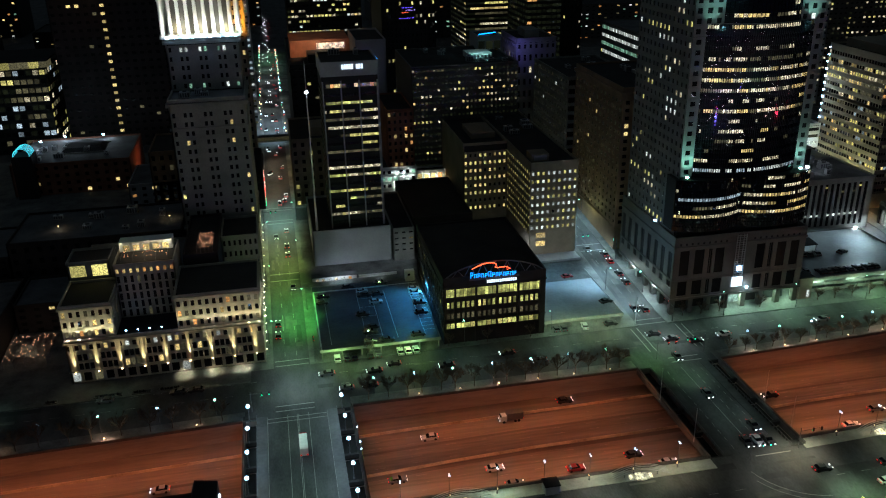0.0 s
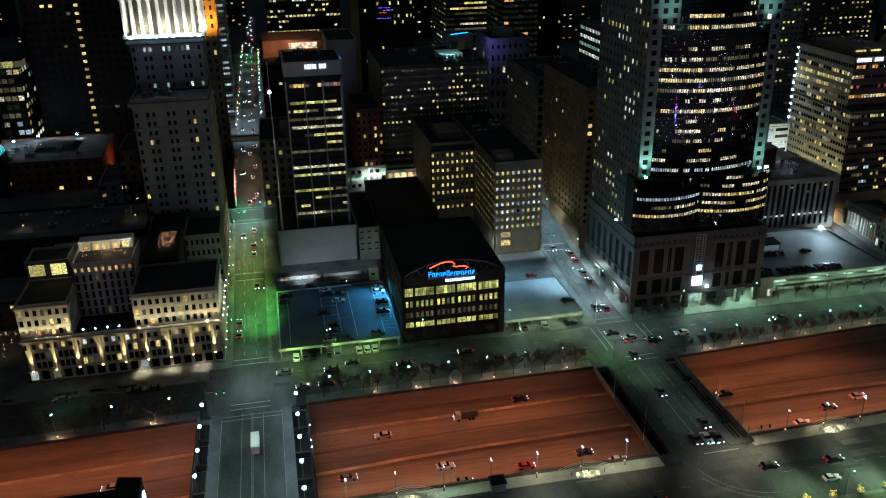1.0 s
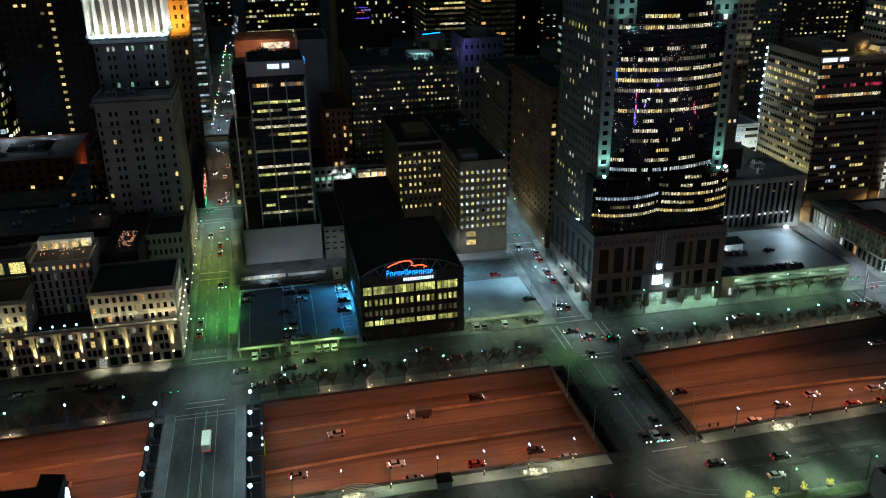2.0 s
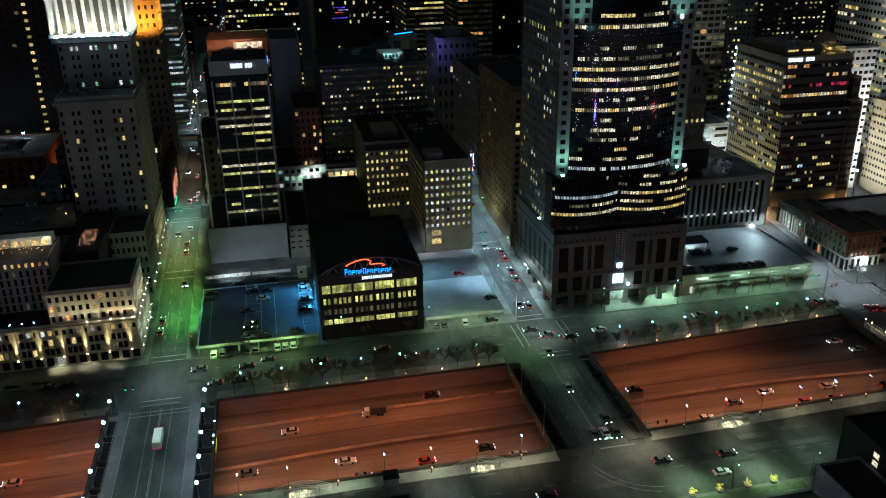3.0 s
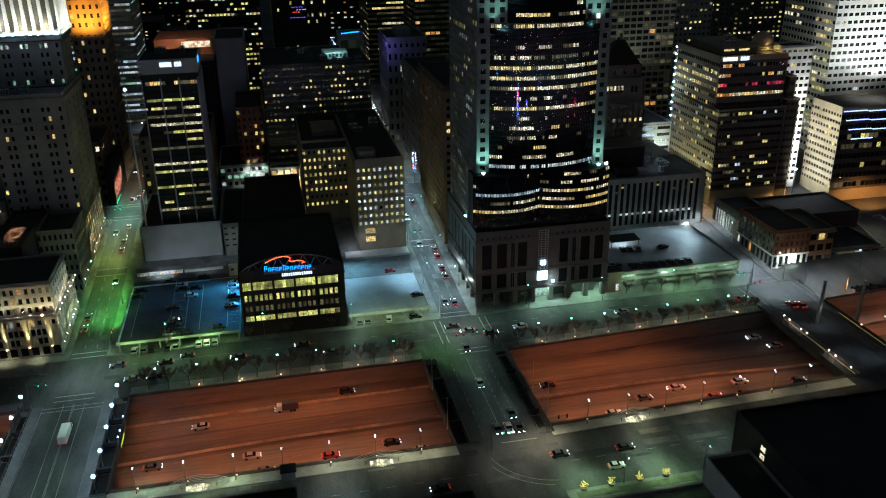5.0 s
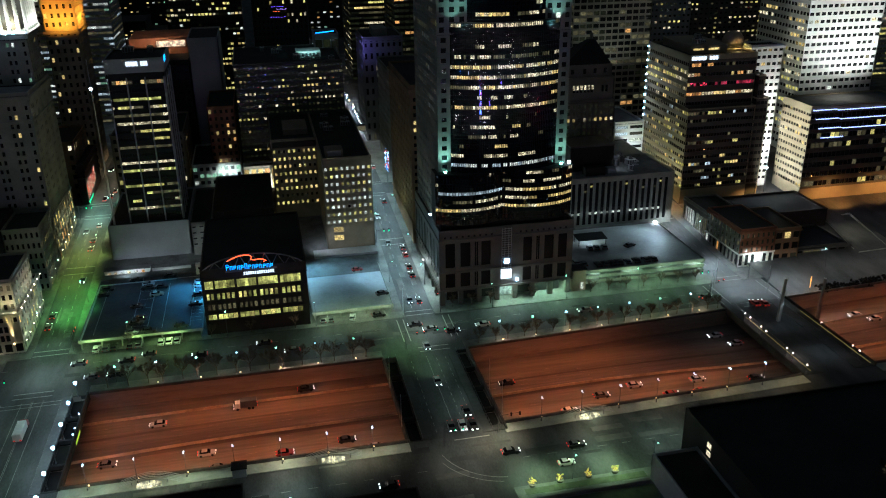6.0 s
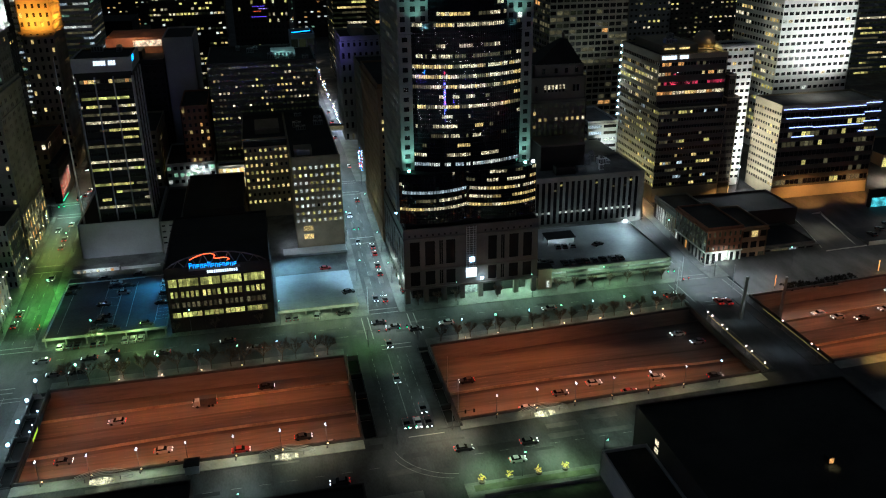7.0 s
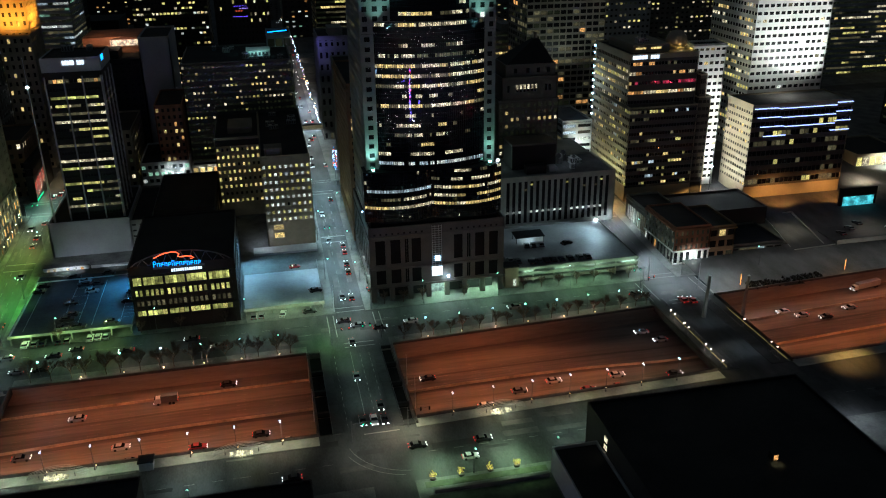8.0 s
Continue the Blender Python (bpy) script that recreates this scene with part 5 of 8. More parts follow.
for k in range(14):
    c = Boxes()
    x = 74.6 + k * 0.82
    c.box(x, x + 0.56, 4.95, 5.25, 25.0, 26.1)
    c.part("white_block", M["sign_white"], t, "glowing white block")
c = Boxes()
way = [(68.8, 31.0), (71.0, 32.0), (73.1, 32.7), (75.4, 33.0), (77.2, 32.8), (78.2, 32.0), (77.6, 31.0), (78.8, 30.7), (80.8, 30.9), (82.4, 30.6), (83.4, 30.0), (82.2, 29.6)]
c.tube([(x, 5.1, z) for x, z in way], 0.19)
c.part("swoosh", M["sign_red"], t, "glowing red swoosh")
c = Boxes()
c.box(68, 87, 5.3, 5.45, 26.3, 27.2)
c.part("mounting_rail", M["metal"], t)
for x in (69, 76, 84):
    c = Boxes()
    c.bar((x, 5.4, 27), (x, 7.6, 27), 0.1)
    c.part("bracket", M["metal"], t)


def bar_sign(name, label, x0, x1, y, z0, z1, n, mat, face="S"):
    t = thing(name, label, "sign")
    for k in range(n):
        if k == n * 4 // 7:
            continue
        c = Boxes()
        a = x0 + (x1 - x0) * k / n
        w = (x1 - x0) / n * 0.78
        if face == "S":
            c.box(a, a + w, y - 0.25, y + 0.05, z0, z1)
        else:
            c.box(y - 0.05, y + 0.25, a, a + w, z0, z1)
        c.part("letter_block", M[mat], t)
    return t


bar_sign("tower_sign", "row of white lit sign blocks on the black tower", 32.6, 41.6, 84.6, 90.9, 92.8, 9, "sign_white")
bar_sign("tower_sign", "row of blue-white lit sign blocks on its side", 88, 93, 47.9, 91.6, 94.0, 4, "sign_blue", "E")
bar_sign("tower_sign", "white lit sign blocks on the banded tower", 295.2, 309.4, 87.7, 79.5, 81.3, 9, "sign_white")
# blue light line on a roof far up the street
t = thing("light_line", "thin blue light line on a roof edge", "sign")
c = Boxes()
c.bar((121, 206, 83.4), (132, 211, 83.4), 0.35)
c.part("tube", M["sign_blue"], t)
for x, y in ((121.5, 206.2), (131.5, 210.8)):
    c = Boxes()
    c.bar((x, y, 81.9), (x, y, 83.4), 0.1)
    c.part("post", M["metal"], t)

# light strips of the office block
t = thing("light_strips", "blue-white light strips along the top floors", "light strip")
for k, z in enumerate((53.6, 48.9, 44.0, 39.0)):
    xa = 357.8 + 2.2 * k
    runs = [(xa, xa + 12.8, z)]
    if k < 3:
        runs += [(xa + 12.8, xa + 14.2, None), (xa + 14.2, 405, z - 0.5)]
    runs += [(405 if k < 3 else 403, 414.3, z + 0.8)]
    c = Boxes()
    for a, e, zz in runs:
        if zz is None:
            c.bar((a, 74.82, z), (e, 74.82, z - 0.5), 0.26)
        else:
            c.bar((a, 74.82, zz), (e, 74.82, zz), 0.26)
    c.part("strip", M["led"], t)

# white beads down the corner of the banded tower
t = thing("edge_lights", "column of small white lights down a tower's edge", "light strip")
for k in range(17):
    c = Boxes()
    z = 79 - k * 3.75
    c.box(293.4, 294.05, 133.2, 134.0, z, z + 0.8)
    c.part("light", M["lamp_cool"], t)

# glowing arch of the entrance: sign box, trellis, lamp
t = thing("entrance_feature", "lit trellis, sign box and lamp over the tower's entrance", "entrance")
c = Boxes()
for z in range(15, 33):
    c.box(176.8, 180.8, 9.2, 9.5, z, z + 0.12)
for x in (176.8, 178.0, 179.6, 180.7):
    c.box(x, x + 0.14, 9.1, 9.5, 14.5, 32.5)
c.part("trellis", M["metal_light"], t)
c = Boxes()
c.box(176.6, 181.0, 9.0, 9.6, 10.2, 14.2)
c.part("sign_box", M["sign_white"], t)
c = Boxes()
c.box(178.0, 180.0, 9.0, 9.4, 17.0, 19.0)
c.part("lamp", M["lamp_cool"], t)
c = Boxes()
c.box(183.0, 184.0, 9.0, 9.6, 8.7, 9.7)
c.part("lamp", M["lamp_cool"], t)
t = thing("lobby", "brightly lit entrance lobby behind the pillars", "lobby")
c = Boxes()
c.box(175.5, 184.5, 14.4, 14.9, 0.4, 5.2)
c.part("glass_wall", M["lobby_glow"], t)

# ---- parking decks ----


def deck(name, label, x0, x1, y0, y1, z, mat, levels=1, rail=0.9, front="open", posts=7):
    t = thing(name, label, "parking deck")
    n = levels
    for k in range(1, n + 1):
        zz = z * k / n
        c = Boxes()
        c.box(x0, x1, y0, y1, zz - 0.5, zz)
        c.part("slab", M[mat], t)
    for k in range(1, n + 1):
        zz = z * k / n
        for q in ((x0, x1, y0 - 0.3, y0 - 0.01), (x0, x1, y1 + 0.01, y1 + 0.3), (x0 - 0.3, x0 - 0.01, y0 - 0.3, y1 + 0.3), (x1 + 0.01, x1 + 0.3, y0 - 0.3, y1 + 0.3)):
            c = Boxes()
            c.box(*q, zz - 0.6, zz + rail)
            c.part("parapet", M["concrete"], t)
    for i in range(posts):
        x = x0 + 0.5 + (x1 - x0 - 1) * i / (posts - 1)
        for y in (y0 + 0.4, y0 + 9):
            c = Boxes()
            c.box(x - 0.25, x + 0.25, y - 0.25, y + 0.25, 0, z - 0.5)
            c.part("post", M["concrete"], t)
    c = Boxes()
    c.box(x0, x1, y0 + 16, y0 + 16.4, 0, z - 0.5)
    c.part("back_wall", M["concrete"], t)
    return t


deck("parking_deck", "open parking deck with blue-lit asphalt top", 12.3, 56.8, 6.0, 61, 3.8, "deck", rail=0.5)
deck("parking_deck", "open parking deck with a pale wet concrete top", 99.5, 131.5, 10.5, 62, 2.6, "deck_new", rail=0.7)
deck("parking_garage", "three-level parking garage with a lit open front", 212, 270, 13, 60, 7.2, "deck_new", levels=3, rail=0.8)
t = thing("ramp_wall", "low pale wall beside the brown office building", "wall")
c = Boxes()
c.box(104, 133, 62.6, 63.2, 2.6, 5.0)
c.box(104, 133, 63.2, 70.8, 4.0, 4.8)
c.part("wall", M["deck_new"], t)
t = thing("stair_block", "small brick stair block at the garage corner", "building")
c = Boxes()
c.box(208.5, 214.5, 10.6, 16, 0, 9.5)
c.part("wall", M["tan_panel"], t)
c = Boxes()
c.box(208.2, 214.8, 10.3, 16.3, 9.5, 10.0)
c.part("roof", M["roof"], t)
c = Boxes()
c.box(212.2, 213.4, 10.45, 10.59, 1.0, 4.0)
c.part("lit_door", M["room_white"], t)
t = thing("ticket_booth", "small pale attendant's booth on the deck", "booth")
c = Boxes()
c.box(52.2, 56.2, 58.5, 61, 3.8, 8.4)
c.part("wall", M["white_stone"], t)
c = Boxes()
c.box(53.2, 54.4, 58.38, 58.49, 6.3, 7.3)
c.part("window", M["glass"], t)
t = thing("site_office", "long white cabin with lit windows at the back of the deck", "cabin")
c = Boxes()
c.box(13, 32, 66, 69.5, 2.5, 6.0)
c.part("wall", M["white_stone"], t)
c = Boxes()
c.box(12.7, 32.3, 65.6, 69.8, 6.0, 6.25)
c.part("roof", M["roof_grey"], t)
for x, w, mat in ((14.6, 1.2, "room_cream"), (17.0, 1.2, "room_cream"), (19.4, 1.8, "room_white"), (22.6, 1.2, "room_cream"), (25.4, 1.6, "room_white"), (28.6, 1.2, "room_amber")):
    c = Boxes()
    c.box(x - 0.08, x + w + 0.08, 65.9, 65.99, 4.05, 5.45)
    sash = c.part("window_frame", M["metal_light"], t)
    c = Boxes()
    c.box(x, x + w, 65.84, 65.899, 4.15, 5.35)
    c.part("pane", M[mat], sash)
t = thing("yard_wall", "low pale wall beside the cabin", "wall")
c = Boxes()
c.box(33, 49.5, 66, 66.4, 2.5, 5.2)
c.part("wall", M["white_stone"], t)
c = Boxes()
c.box(32.9, 49.6, 65.9, 66.5, 5.2, 5.4)
c.part("coping", M["white_stone"], t)
t = thing("deck_canopy", "dark canopy on the garage's top deck", "canopy")
c = Boxes()
c.hexa([(222, 40, 10.0), (236, 40, 10.0), (236, 47, 10.6), (222, 47, 10.6), (222, 40, 10.3), (236, 40, 10.3), (236, 47, 10.9), (222, 47, 10.9)])
c.part("roof", M["roof"], t)
for x in (222.5, 235.5):
    for y in (40.5, 46.5):
        c = Boxes()
        c.box(x - 0.12, x + 0.12, y - 0.12, y + 0.12, 7.2, 10.4)
        c.part("post", M["metal"], t)
# parking lines
c = Boxes()
for x in (16.5, 30.0, 36.0, 41.5, 52.0):
    c.box(x, x + 0.15, 10, 52, 3.804, 3.815)
for y in (14, 22, 30, 38, 46):
    c.box(30.0, 36.0, y, y + 0.12, 3.804, 3.814)
for y in range(14, 58, 3):
    c.box(52.2, 56.5, y, y + 0.1, 3.804, 3.814)
c.box(44, 56.5, 56.5, 57.0, 3.804, 3.816)
# white edge strips: light caught by the parapet, put into the colour
k = Boxes()
k.box(12.4, 12.9, 6.2, 56.2, 3.79, 4.15)
k.box(12.9, 44, 55.7, 56.2, 3.79, 4.15)
structure("deck_kerb", k, M["bay_paint"], "bright kerb on the parking deck's edge, its catch of light put into the colour", "kerb")
structure("parking_line", c, M["bay_paint"], "white parking bay lines on the deck", "road marking")

# ---- rooftop machinery ----


def roof_units(x0, x1, y0, y1, z, n, seed):
    rnd = random.Random(seed)
    for k in range(n):
        w, d, h = rnd.uniform(2, 5), rnd.uniform(2, 5), rnd.uniform(1.2, 3)
        x, y = rnd.uniform(x0, x1 - w), rnd.uniform(y0, y1 - d)
        t = thing("roof_unit", "grey rooftop ventilation unit", "roof unit", (x, y, z), "rooftop units")
        c = Boxes()
        c.box(0, w, 0, d, 0, h)
        c.part("housing", M["metal_light"], t)
        c = Boxes()
        for i in range(4):
            c.box(0.2 + i * w / 4, 0.2 + i * w / 4 + w / 6, -0.08, 0.0, 0.3, h - 0.3)
        c.part("louvre", M["metal"], t)
        c = Boxes()
        c.bar((w / 2, d / 2, h), (w / 2, d / 2, h + 0.5), min(w, d) * 0.3, sides=10)
        c.part("fan_cowl", M["metal"], t)


roof_units(256, 277, 70, 96, 29.5, 4, 3)
roof_units(113, 131, 80, 160, 47.5, 5, 5)
roof_units(-72, -40, 54, 76, 24.0, 7, 6)
roof_units(-130, -80, 205, 248, 27.0, 8, 7)
roof_units(80, 128, 165, 210, 75.0, 8, 8)
roof_units(154, 186, 75, 120, 78.5, 6, 9)
roof_units(301, 318, 100, 126, 85.0, 3, 12)
roof_units(-105, -48, 88, 118, 26.0, 8, 13)
roof_units(-140, -106, 25, 70, 14.0, 6, 14)
roof_units(27, 44, 92, 108, 93.3, 2, 15)
roof_units(-34, -12, 88, 100, 81.5, 3, 16)
roof_units(160, 192, 160, 210, 66.0, 5, 18)

# footbridges over the streets
for x0, x1, y in ((-9, 12, 257), (133, 156, 238)):
    t = thing("footbridge", "enclosed footbridge over the street with lit windows", "footbridge")
    c = Boxes()
    c.box(x0, x1, y, y + 4, 15.5, 16.3)
    c.part("floor", M["concrete"], t)
    c = Boxes()
    c.box(x0, x1, y, y + 4, 18.6, 19.2)
    c.part("roof", M["roof_grey"], t)
    c = Boxes()
    c.box(x0, x1, y + 0.2, y + 3.8, 16.3, 18.6)
    c.part("glazing", M["room_dim"], t)
    for x in (x0 + 0.4, x1 - 0.4):
        c = Boxes()
        c.box(x - 0.4, x + 0.4, y + 1.5, y + 2.5, 9.9, 15.5)
        c.part("pier", M["concrete"], t)

# mast with a bright floodlight beside the black tower
t = thing("floodlight_mast", "slim steel mast with one bright floodlight", "mast")
c = Boxes()
c.bar((17.4, 84, 21), (17.4, 84, 95), (0.5, 0.12), sides=6)
c.part("pole", M["metal_light"], t)
c = Boxes()
c.bar((17.4, 84, 83.3), (17.4, 83, 83.3), 0.3, sides=12)
c.part("housing", M["metal"], t)
c = Boxes()
c.bar((17.4, 83.2, 82.2), (17.4, 83.2, 83.1), (0.75, 0.4), sides=12)
c.part("lens", M["flood_white"], t, "bright white lens")

# video screen by the arena
t = thing("video_screen", "teal lit video screen with a yellow light line", "screen")
c = Boxes()
c.box(401, 422, 55, 56.5, 2, 14)
c.part("case", M["panel_dark"], t)
c = Boxes()
c.box(402.5, 420.5, 54.85, 54.99, 3.5, 9.5)
screen_mat = lit_room("screen_picture", (0.12, 0.66, 0.72), 1.7, grain=0.25)
c.part("display", screen_mat, t)
c = Boxes()
c.bar((400, 54, 4.0), (404, 48, 4.0), 0.15)
c.bar((404, 48, 4.0), (424, 48, 4.0), 0.15)
c.part("light_line", M["lamp_warm"], t)
b, fin = block("arena_shop", "low building with a brightly lit glass front", 446, 480, 104, 140, 0, 14, "tan_panel", s=(8, 1, {"base": 3}), wf=0.9, hf=0.8, lit=1.0, rooms=("cream", "yellow"), seed=33, category="building")
fin()
# rooftop block with a lit brown fascia behind the black tower
t = thing("rooftop_block", "brown lit penthouse fascia with a pale sign panel", "penthouse")
c = Boxes()
c.box(15.5, 49.5, 228, 262, 71.9, 81.2)
c.part("fascia", M["brick_red"], t)
c = Boxes()
c.box(30.5, 46.5, 227.7, 227.98, 76.2, 79.6)
c.part("sign_panel", M["panel_glow"], t)
# holiday lights on the corner shop up the hill
t = thing("corner_shop", "corner shop with red and green light strings", "shop front")
festive = random.Random(14)
for k in range(16):
    c = Boxes()
    y = 149.2 + k * 1.6
    for j in range(7):
        z = 13.2 + k * 0.2 + j * 1.15 + festive.uniform(-0.3, 0.3)
        yy = y + festive.uniform(-0.5, 0.5)
        c.box(-4.98, -4.86, yy, yy + 0.16, z, z + 0.16)
    tagged(c.part("light_string", M["sig_red" if (k + 1) % 4 else "lamp_front"], t), kind="stuff")
c = Boxes()
for k in range(9):
    c.box(-4.98, -4.84, 149 + k * 1.5, 149.5 + k * 1.5, 11.2, 11.6)
tagged(c.part("light_string", M["sig_green"], t), kind="stuff")
c = Boxes()
c.box(-8.9, -5.0, 148.5, 175, 10.1, 24)
c.part("wall", M["brick_dark"], t)

# the hall's few lit panes and its rooftop lamp
t = thing("hall_window", "stack of small lit windows in the dark hall wall", "window")
for z in (12.2, 9.6, 7.0):
    c = Boxes()
    c.box(200.85, 201.02, -118.6, -116.6, z, z + 1.6)
    c.part("pane", M["room_cream"], t)
t = thing("skylight_hatch", "small lit hatch on the black hall roof", "hatch")
c = Boxes()
c.box(239, 241, -140, -138, 15.5, 17.6)
c.part("housing", M["panel_dark"], t)
c = Boxes()
c.box(239.3, 240.5, -140.12, -140.01, 15.8, 17.3)
c.part("lit_door", M["room_amber"], t)
# cowls on the stone court building
t = thing("roof_duct", "large round grey ventilation cowls on the roof", "roof unit", group="rooftop ducts")
for k, (x, y) in enumerate(((258.5, 86), (262.5, 91))):
    c = Boxes()
    c.bar((x, y, 29.4), (x, y, 33.5), 1.5, sides=14)
    c.bar((x, y, 33.5), (x - 1.4, y - 2.2, 34.4), (1.5, 1.3), sides=14)
    c.part("cowl", M["metal"], t)
t = thing("roof_plant", "pale lit plant room on the dark block's roof", "roof unit")
c = Boxes()
c.box(108, 121, 176, 190, 75, 78)
c.part("wall", M["white_stone"], t)
c = Boxes()
for k in range(6):
    c.box(108.8 + k * 2.0, 109.9 + k * 2.0, 175.85, 175.99, 75.6, 77.3)
c.part("louvre", M["metal"], t)
# floodlights at the tower's corners and the stair tower's foot
for x, y, z, mat in ((154.4, 12.4, 55.9, "lamp_green"), (201.8, 12.4, 55.9, "lamp_green"), (205.3, 13.2, 55.9, "flood_white"), (345.5, 89.0, 19.5, "flood_white"), (268.6, 58.8, 7.2, "flood_white"), (151.5, 30, 32.2, "lamp_cool")):
    t = thing("floodlight", "small bright floodlight on a steel foot", "floodlight", (x, y, z), "floodlights")
    c = Boxes()
    c.box(-0.2, 0.2, -0.2, 0.2, 0 if x < 300 else zg(y) + 0.1 - z, 0.5)
    c.part("foot", M["metal"], t)
    c = Boxes()
    c.hexa([(-0.45, -0.35, 0.5), (0.45, -0.35, 0.5), (0.45, 0.35, 0.5), (-0.45, 0.35, 0.5), (-0.6, -0.5, 1.2), (0.6, -0.5, 1.2), (0.6, 0.5, 1.2), (-0.6, 0.5, 1.2)])
    c.part("lens", M[mat], t)

# dark tower by the river with an oval lit sign on its penthouse
t = thing("riverside_tower", "dark riverside tower with an oval white lit sign", "tower")
c = Boxes()
c.box(-76, -13.2, -176, -131.4, 0, 53.0)
c.part("wall", M["brick_dark"], t)
c = Boxes()
c.box(-76.3, -12.9, -176.3, -131.1, 53.0, 53.6)
c.part("roof_edge", M["panel_dark"], t)
c = Boxes()
c.hexa([(-18.0, -150, 53.6), (-12.95, -150, 53.6), (-12.95, -131.2, 53.6), (-18.0, -131.2, 53.6), (-17.2, -150, 56.4), (-12.95, -150, 55.6), (-12.95, -131.2, 55.6), (-17.2, -131.2, 56.4)])
c.part("penthouse", M["brick_dark"], t)
c = Boxes()
ring = [(-132.9 + 1.1 * math.cos(2 * math.pi * k / 20), 51.5 + 2.1 * math.sin(2 * math.pi * k / 20)) for k in range(20)]
c.v = [(-12.75, y, z) for y, z in ring] + [(-12.95, y, z) for y, z in ring]
c.f = [tuple(range(20)), tuple(range(39, 19, -1))] + [(k, k + 20, (k + 1) % 20 + 20, (k + 1) % 20) for k in range(20)]
c.m = [0] * len(c.f)
c.part("oval_sign", M["lamp_cool"], t, "glowing white oval sign")
# coloured light strings on a roof far up the street
t = thing("roof_lights", "violet and blue light strings on a tower", "light strip")
for z, mat, dx, n in ((81, "sign_violet", -7, 5), (79.2, "string_violet", -3, 4), (77.5, "sign_red", -6, 3), (73.5, "sign_violet", -8, 6)):
    c = Boxes()
    for k in range(n):
        x = 107 + dx + k * 1.9
        c.bar((x, 359.88, z), (x + 1.2, 359.88, z + 0.25 * (k % 2)), 0.14)
    c.part("string", M[mat], t)

# thin glowing handrails of the far bridge
for x in (265.9, 289.6):
    t = thing("lit_handrail", "handrail with a thin yellow light line", "handrail", group="lit handrails")
    c = Boxes()
    c.bar((x, -72, 1.35), (x, -30, 1.35), 0.06)
    c.part("rail", M["rail_glow"], t, "thin yellow light line")
    for k in range(11):
        c = Boxes()
        c.bar((x, -72 + 4.2 * k, 0), (x, -72 + 4.2 * k, 1.35), 0.05)
        c.part("post", M["metal"], t)

# ---- lights of the streets, decks and floodlit fronts ----
for y, p, c in ((12, 6000, (0.5, 1.0, 0.5)), (32, 13000, (0.26, 1.0, 0.20)), (46, 8500, (0.3, 1.0, 0.22)), (62, 11000, (0.50, 1.0, 0.14)), (84, 14500, (0.72, 1.0, 0.20)), (106, 16500, (0.74, 1.0, 0.36)), (128, 20000, (0.6, 1.0, 0.72))):
    lamp("street_light", "SPOT", (1.2, y, zg(y) + 9.0), p * 0.9, c, cone=122)
for y, p, c in ((150, 9000, (0.6, 1.0, 0.8)), (178, 4200, (1.0, 0.72, 0.36)), (205, 4600, (1.0, 0.68, 0.34)), (232, 3600, (1.0, 0.74, 0.4)), (282, 12000, (0.7, 0.95, 1.0)), (308, 13000, (0.7, 0.93, 1.0)), (334, 9000, (0.72, 0.95, 1.0)), (365, 4000, (0.9, 0.95, 0.8)), (400, 3500, (1.0, 0.85, 0.6)), (440, 4500, (0.8, 0.95, 0.9)), (480, 5000, (0.9, 0.95, 0.85)), (530, 6000, (0.6, 1.0, 0.6)), (570, 9000, (0.35, 1.0, 0.4)), (610, 9000, (0.35, 1.0, 0.4))):
    lamp("street_light", "SPOT", (1.5, y, 21), p, c, cone=140)
for y in range(22, 130, 26):
    lamp("street_light", "SPOT", (141.5, y, zg(y) + 10), 15000, (0.68, 0.98, 1.0), cone=140)
for y, p, c in ((152, 16000, (0.72, 0.95, 0.95)), (178, 9000, (0.85, 0.95, 0.85)), (204, 8500, (0.9, 0.95, 0.8)), (230, 11000, (0.85, 0.92, 0.95)), (256, 30000, (0.8, 0.9, 1.0)), (285, 32000, (0.8, 0.9, 1.0)), (315, 38000, (0.82, 0.9, 1.0)), (345, 30000, (0.85, 0.9, 1.0)), (380, 9000, (1.0, 0.85, 0.7)), (420, 9000, (1.0, 0.78, 0.55)), (470, 9000, (1.0, 0.76, 0.5)), (520, 9000, (1.0, 0.76, 0.5))):
    lamp("street_light", "SPOT", (143.5, y, 21), p, c, cone=140)
for y in (20, 60, 95, 130):
    lamp("street_light", "SPOT", (278, y, zg(y) + 10), 17000, (0.85, 0.97, 1.0), cone=140)
for x in (-100, -60, 32, 66, 100):
    lamp("street_light", "SPOT", (x, -8, 10), 1500 if x > 0 else 700, (0.58, 1.0, 0.70), cone=140 if x > 0 else 120)
for x in (136, 148, 170, 200, 230, 258, 310, 335, 360, 385):
    lamp("street_light", "SPOT", (x, -3 if x < 300 else 2, 10 if x < 300 else 17), (2000 if x < 300 else 4200), (0.54, 1.0, 0.6) if x < 300 else (1.0, 0.93, 0.78), cone=140)
lamp("street_light", "SPOT", (3, -10, 15), 13000, (0.72, 1.0, 0.86), cone=125)
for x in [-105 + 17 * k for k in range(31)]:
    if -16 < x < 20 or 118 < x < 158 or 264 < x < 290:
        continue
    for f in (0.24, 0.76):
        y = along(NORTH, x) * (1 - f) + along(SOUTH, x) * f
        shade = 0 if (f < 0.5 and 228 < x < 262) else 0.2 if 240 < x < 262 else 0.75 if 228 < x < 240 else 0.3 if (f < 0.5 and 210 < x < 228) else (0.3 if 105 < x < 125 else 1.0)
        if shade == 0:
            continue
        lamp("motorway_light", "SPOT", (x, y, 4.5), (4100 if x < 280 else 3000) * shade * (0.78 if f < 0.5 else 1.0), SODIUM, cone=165)
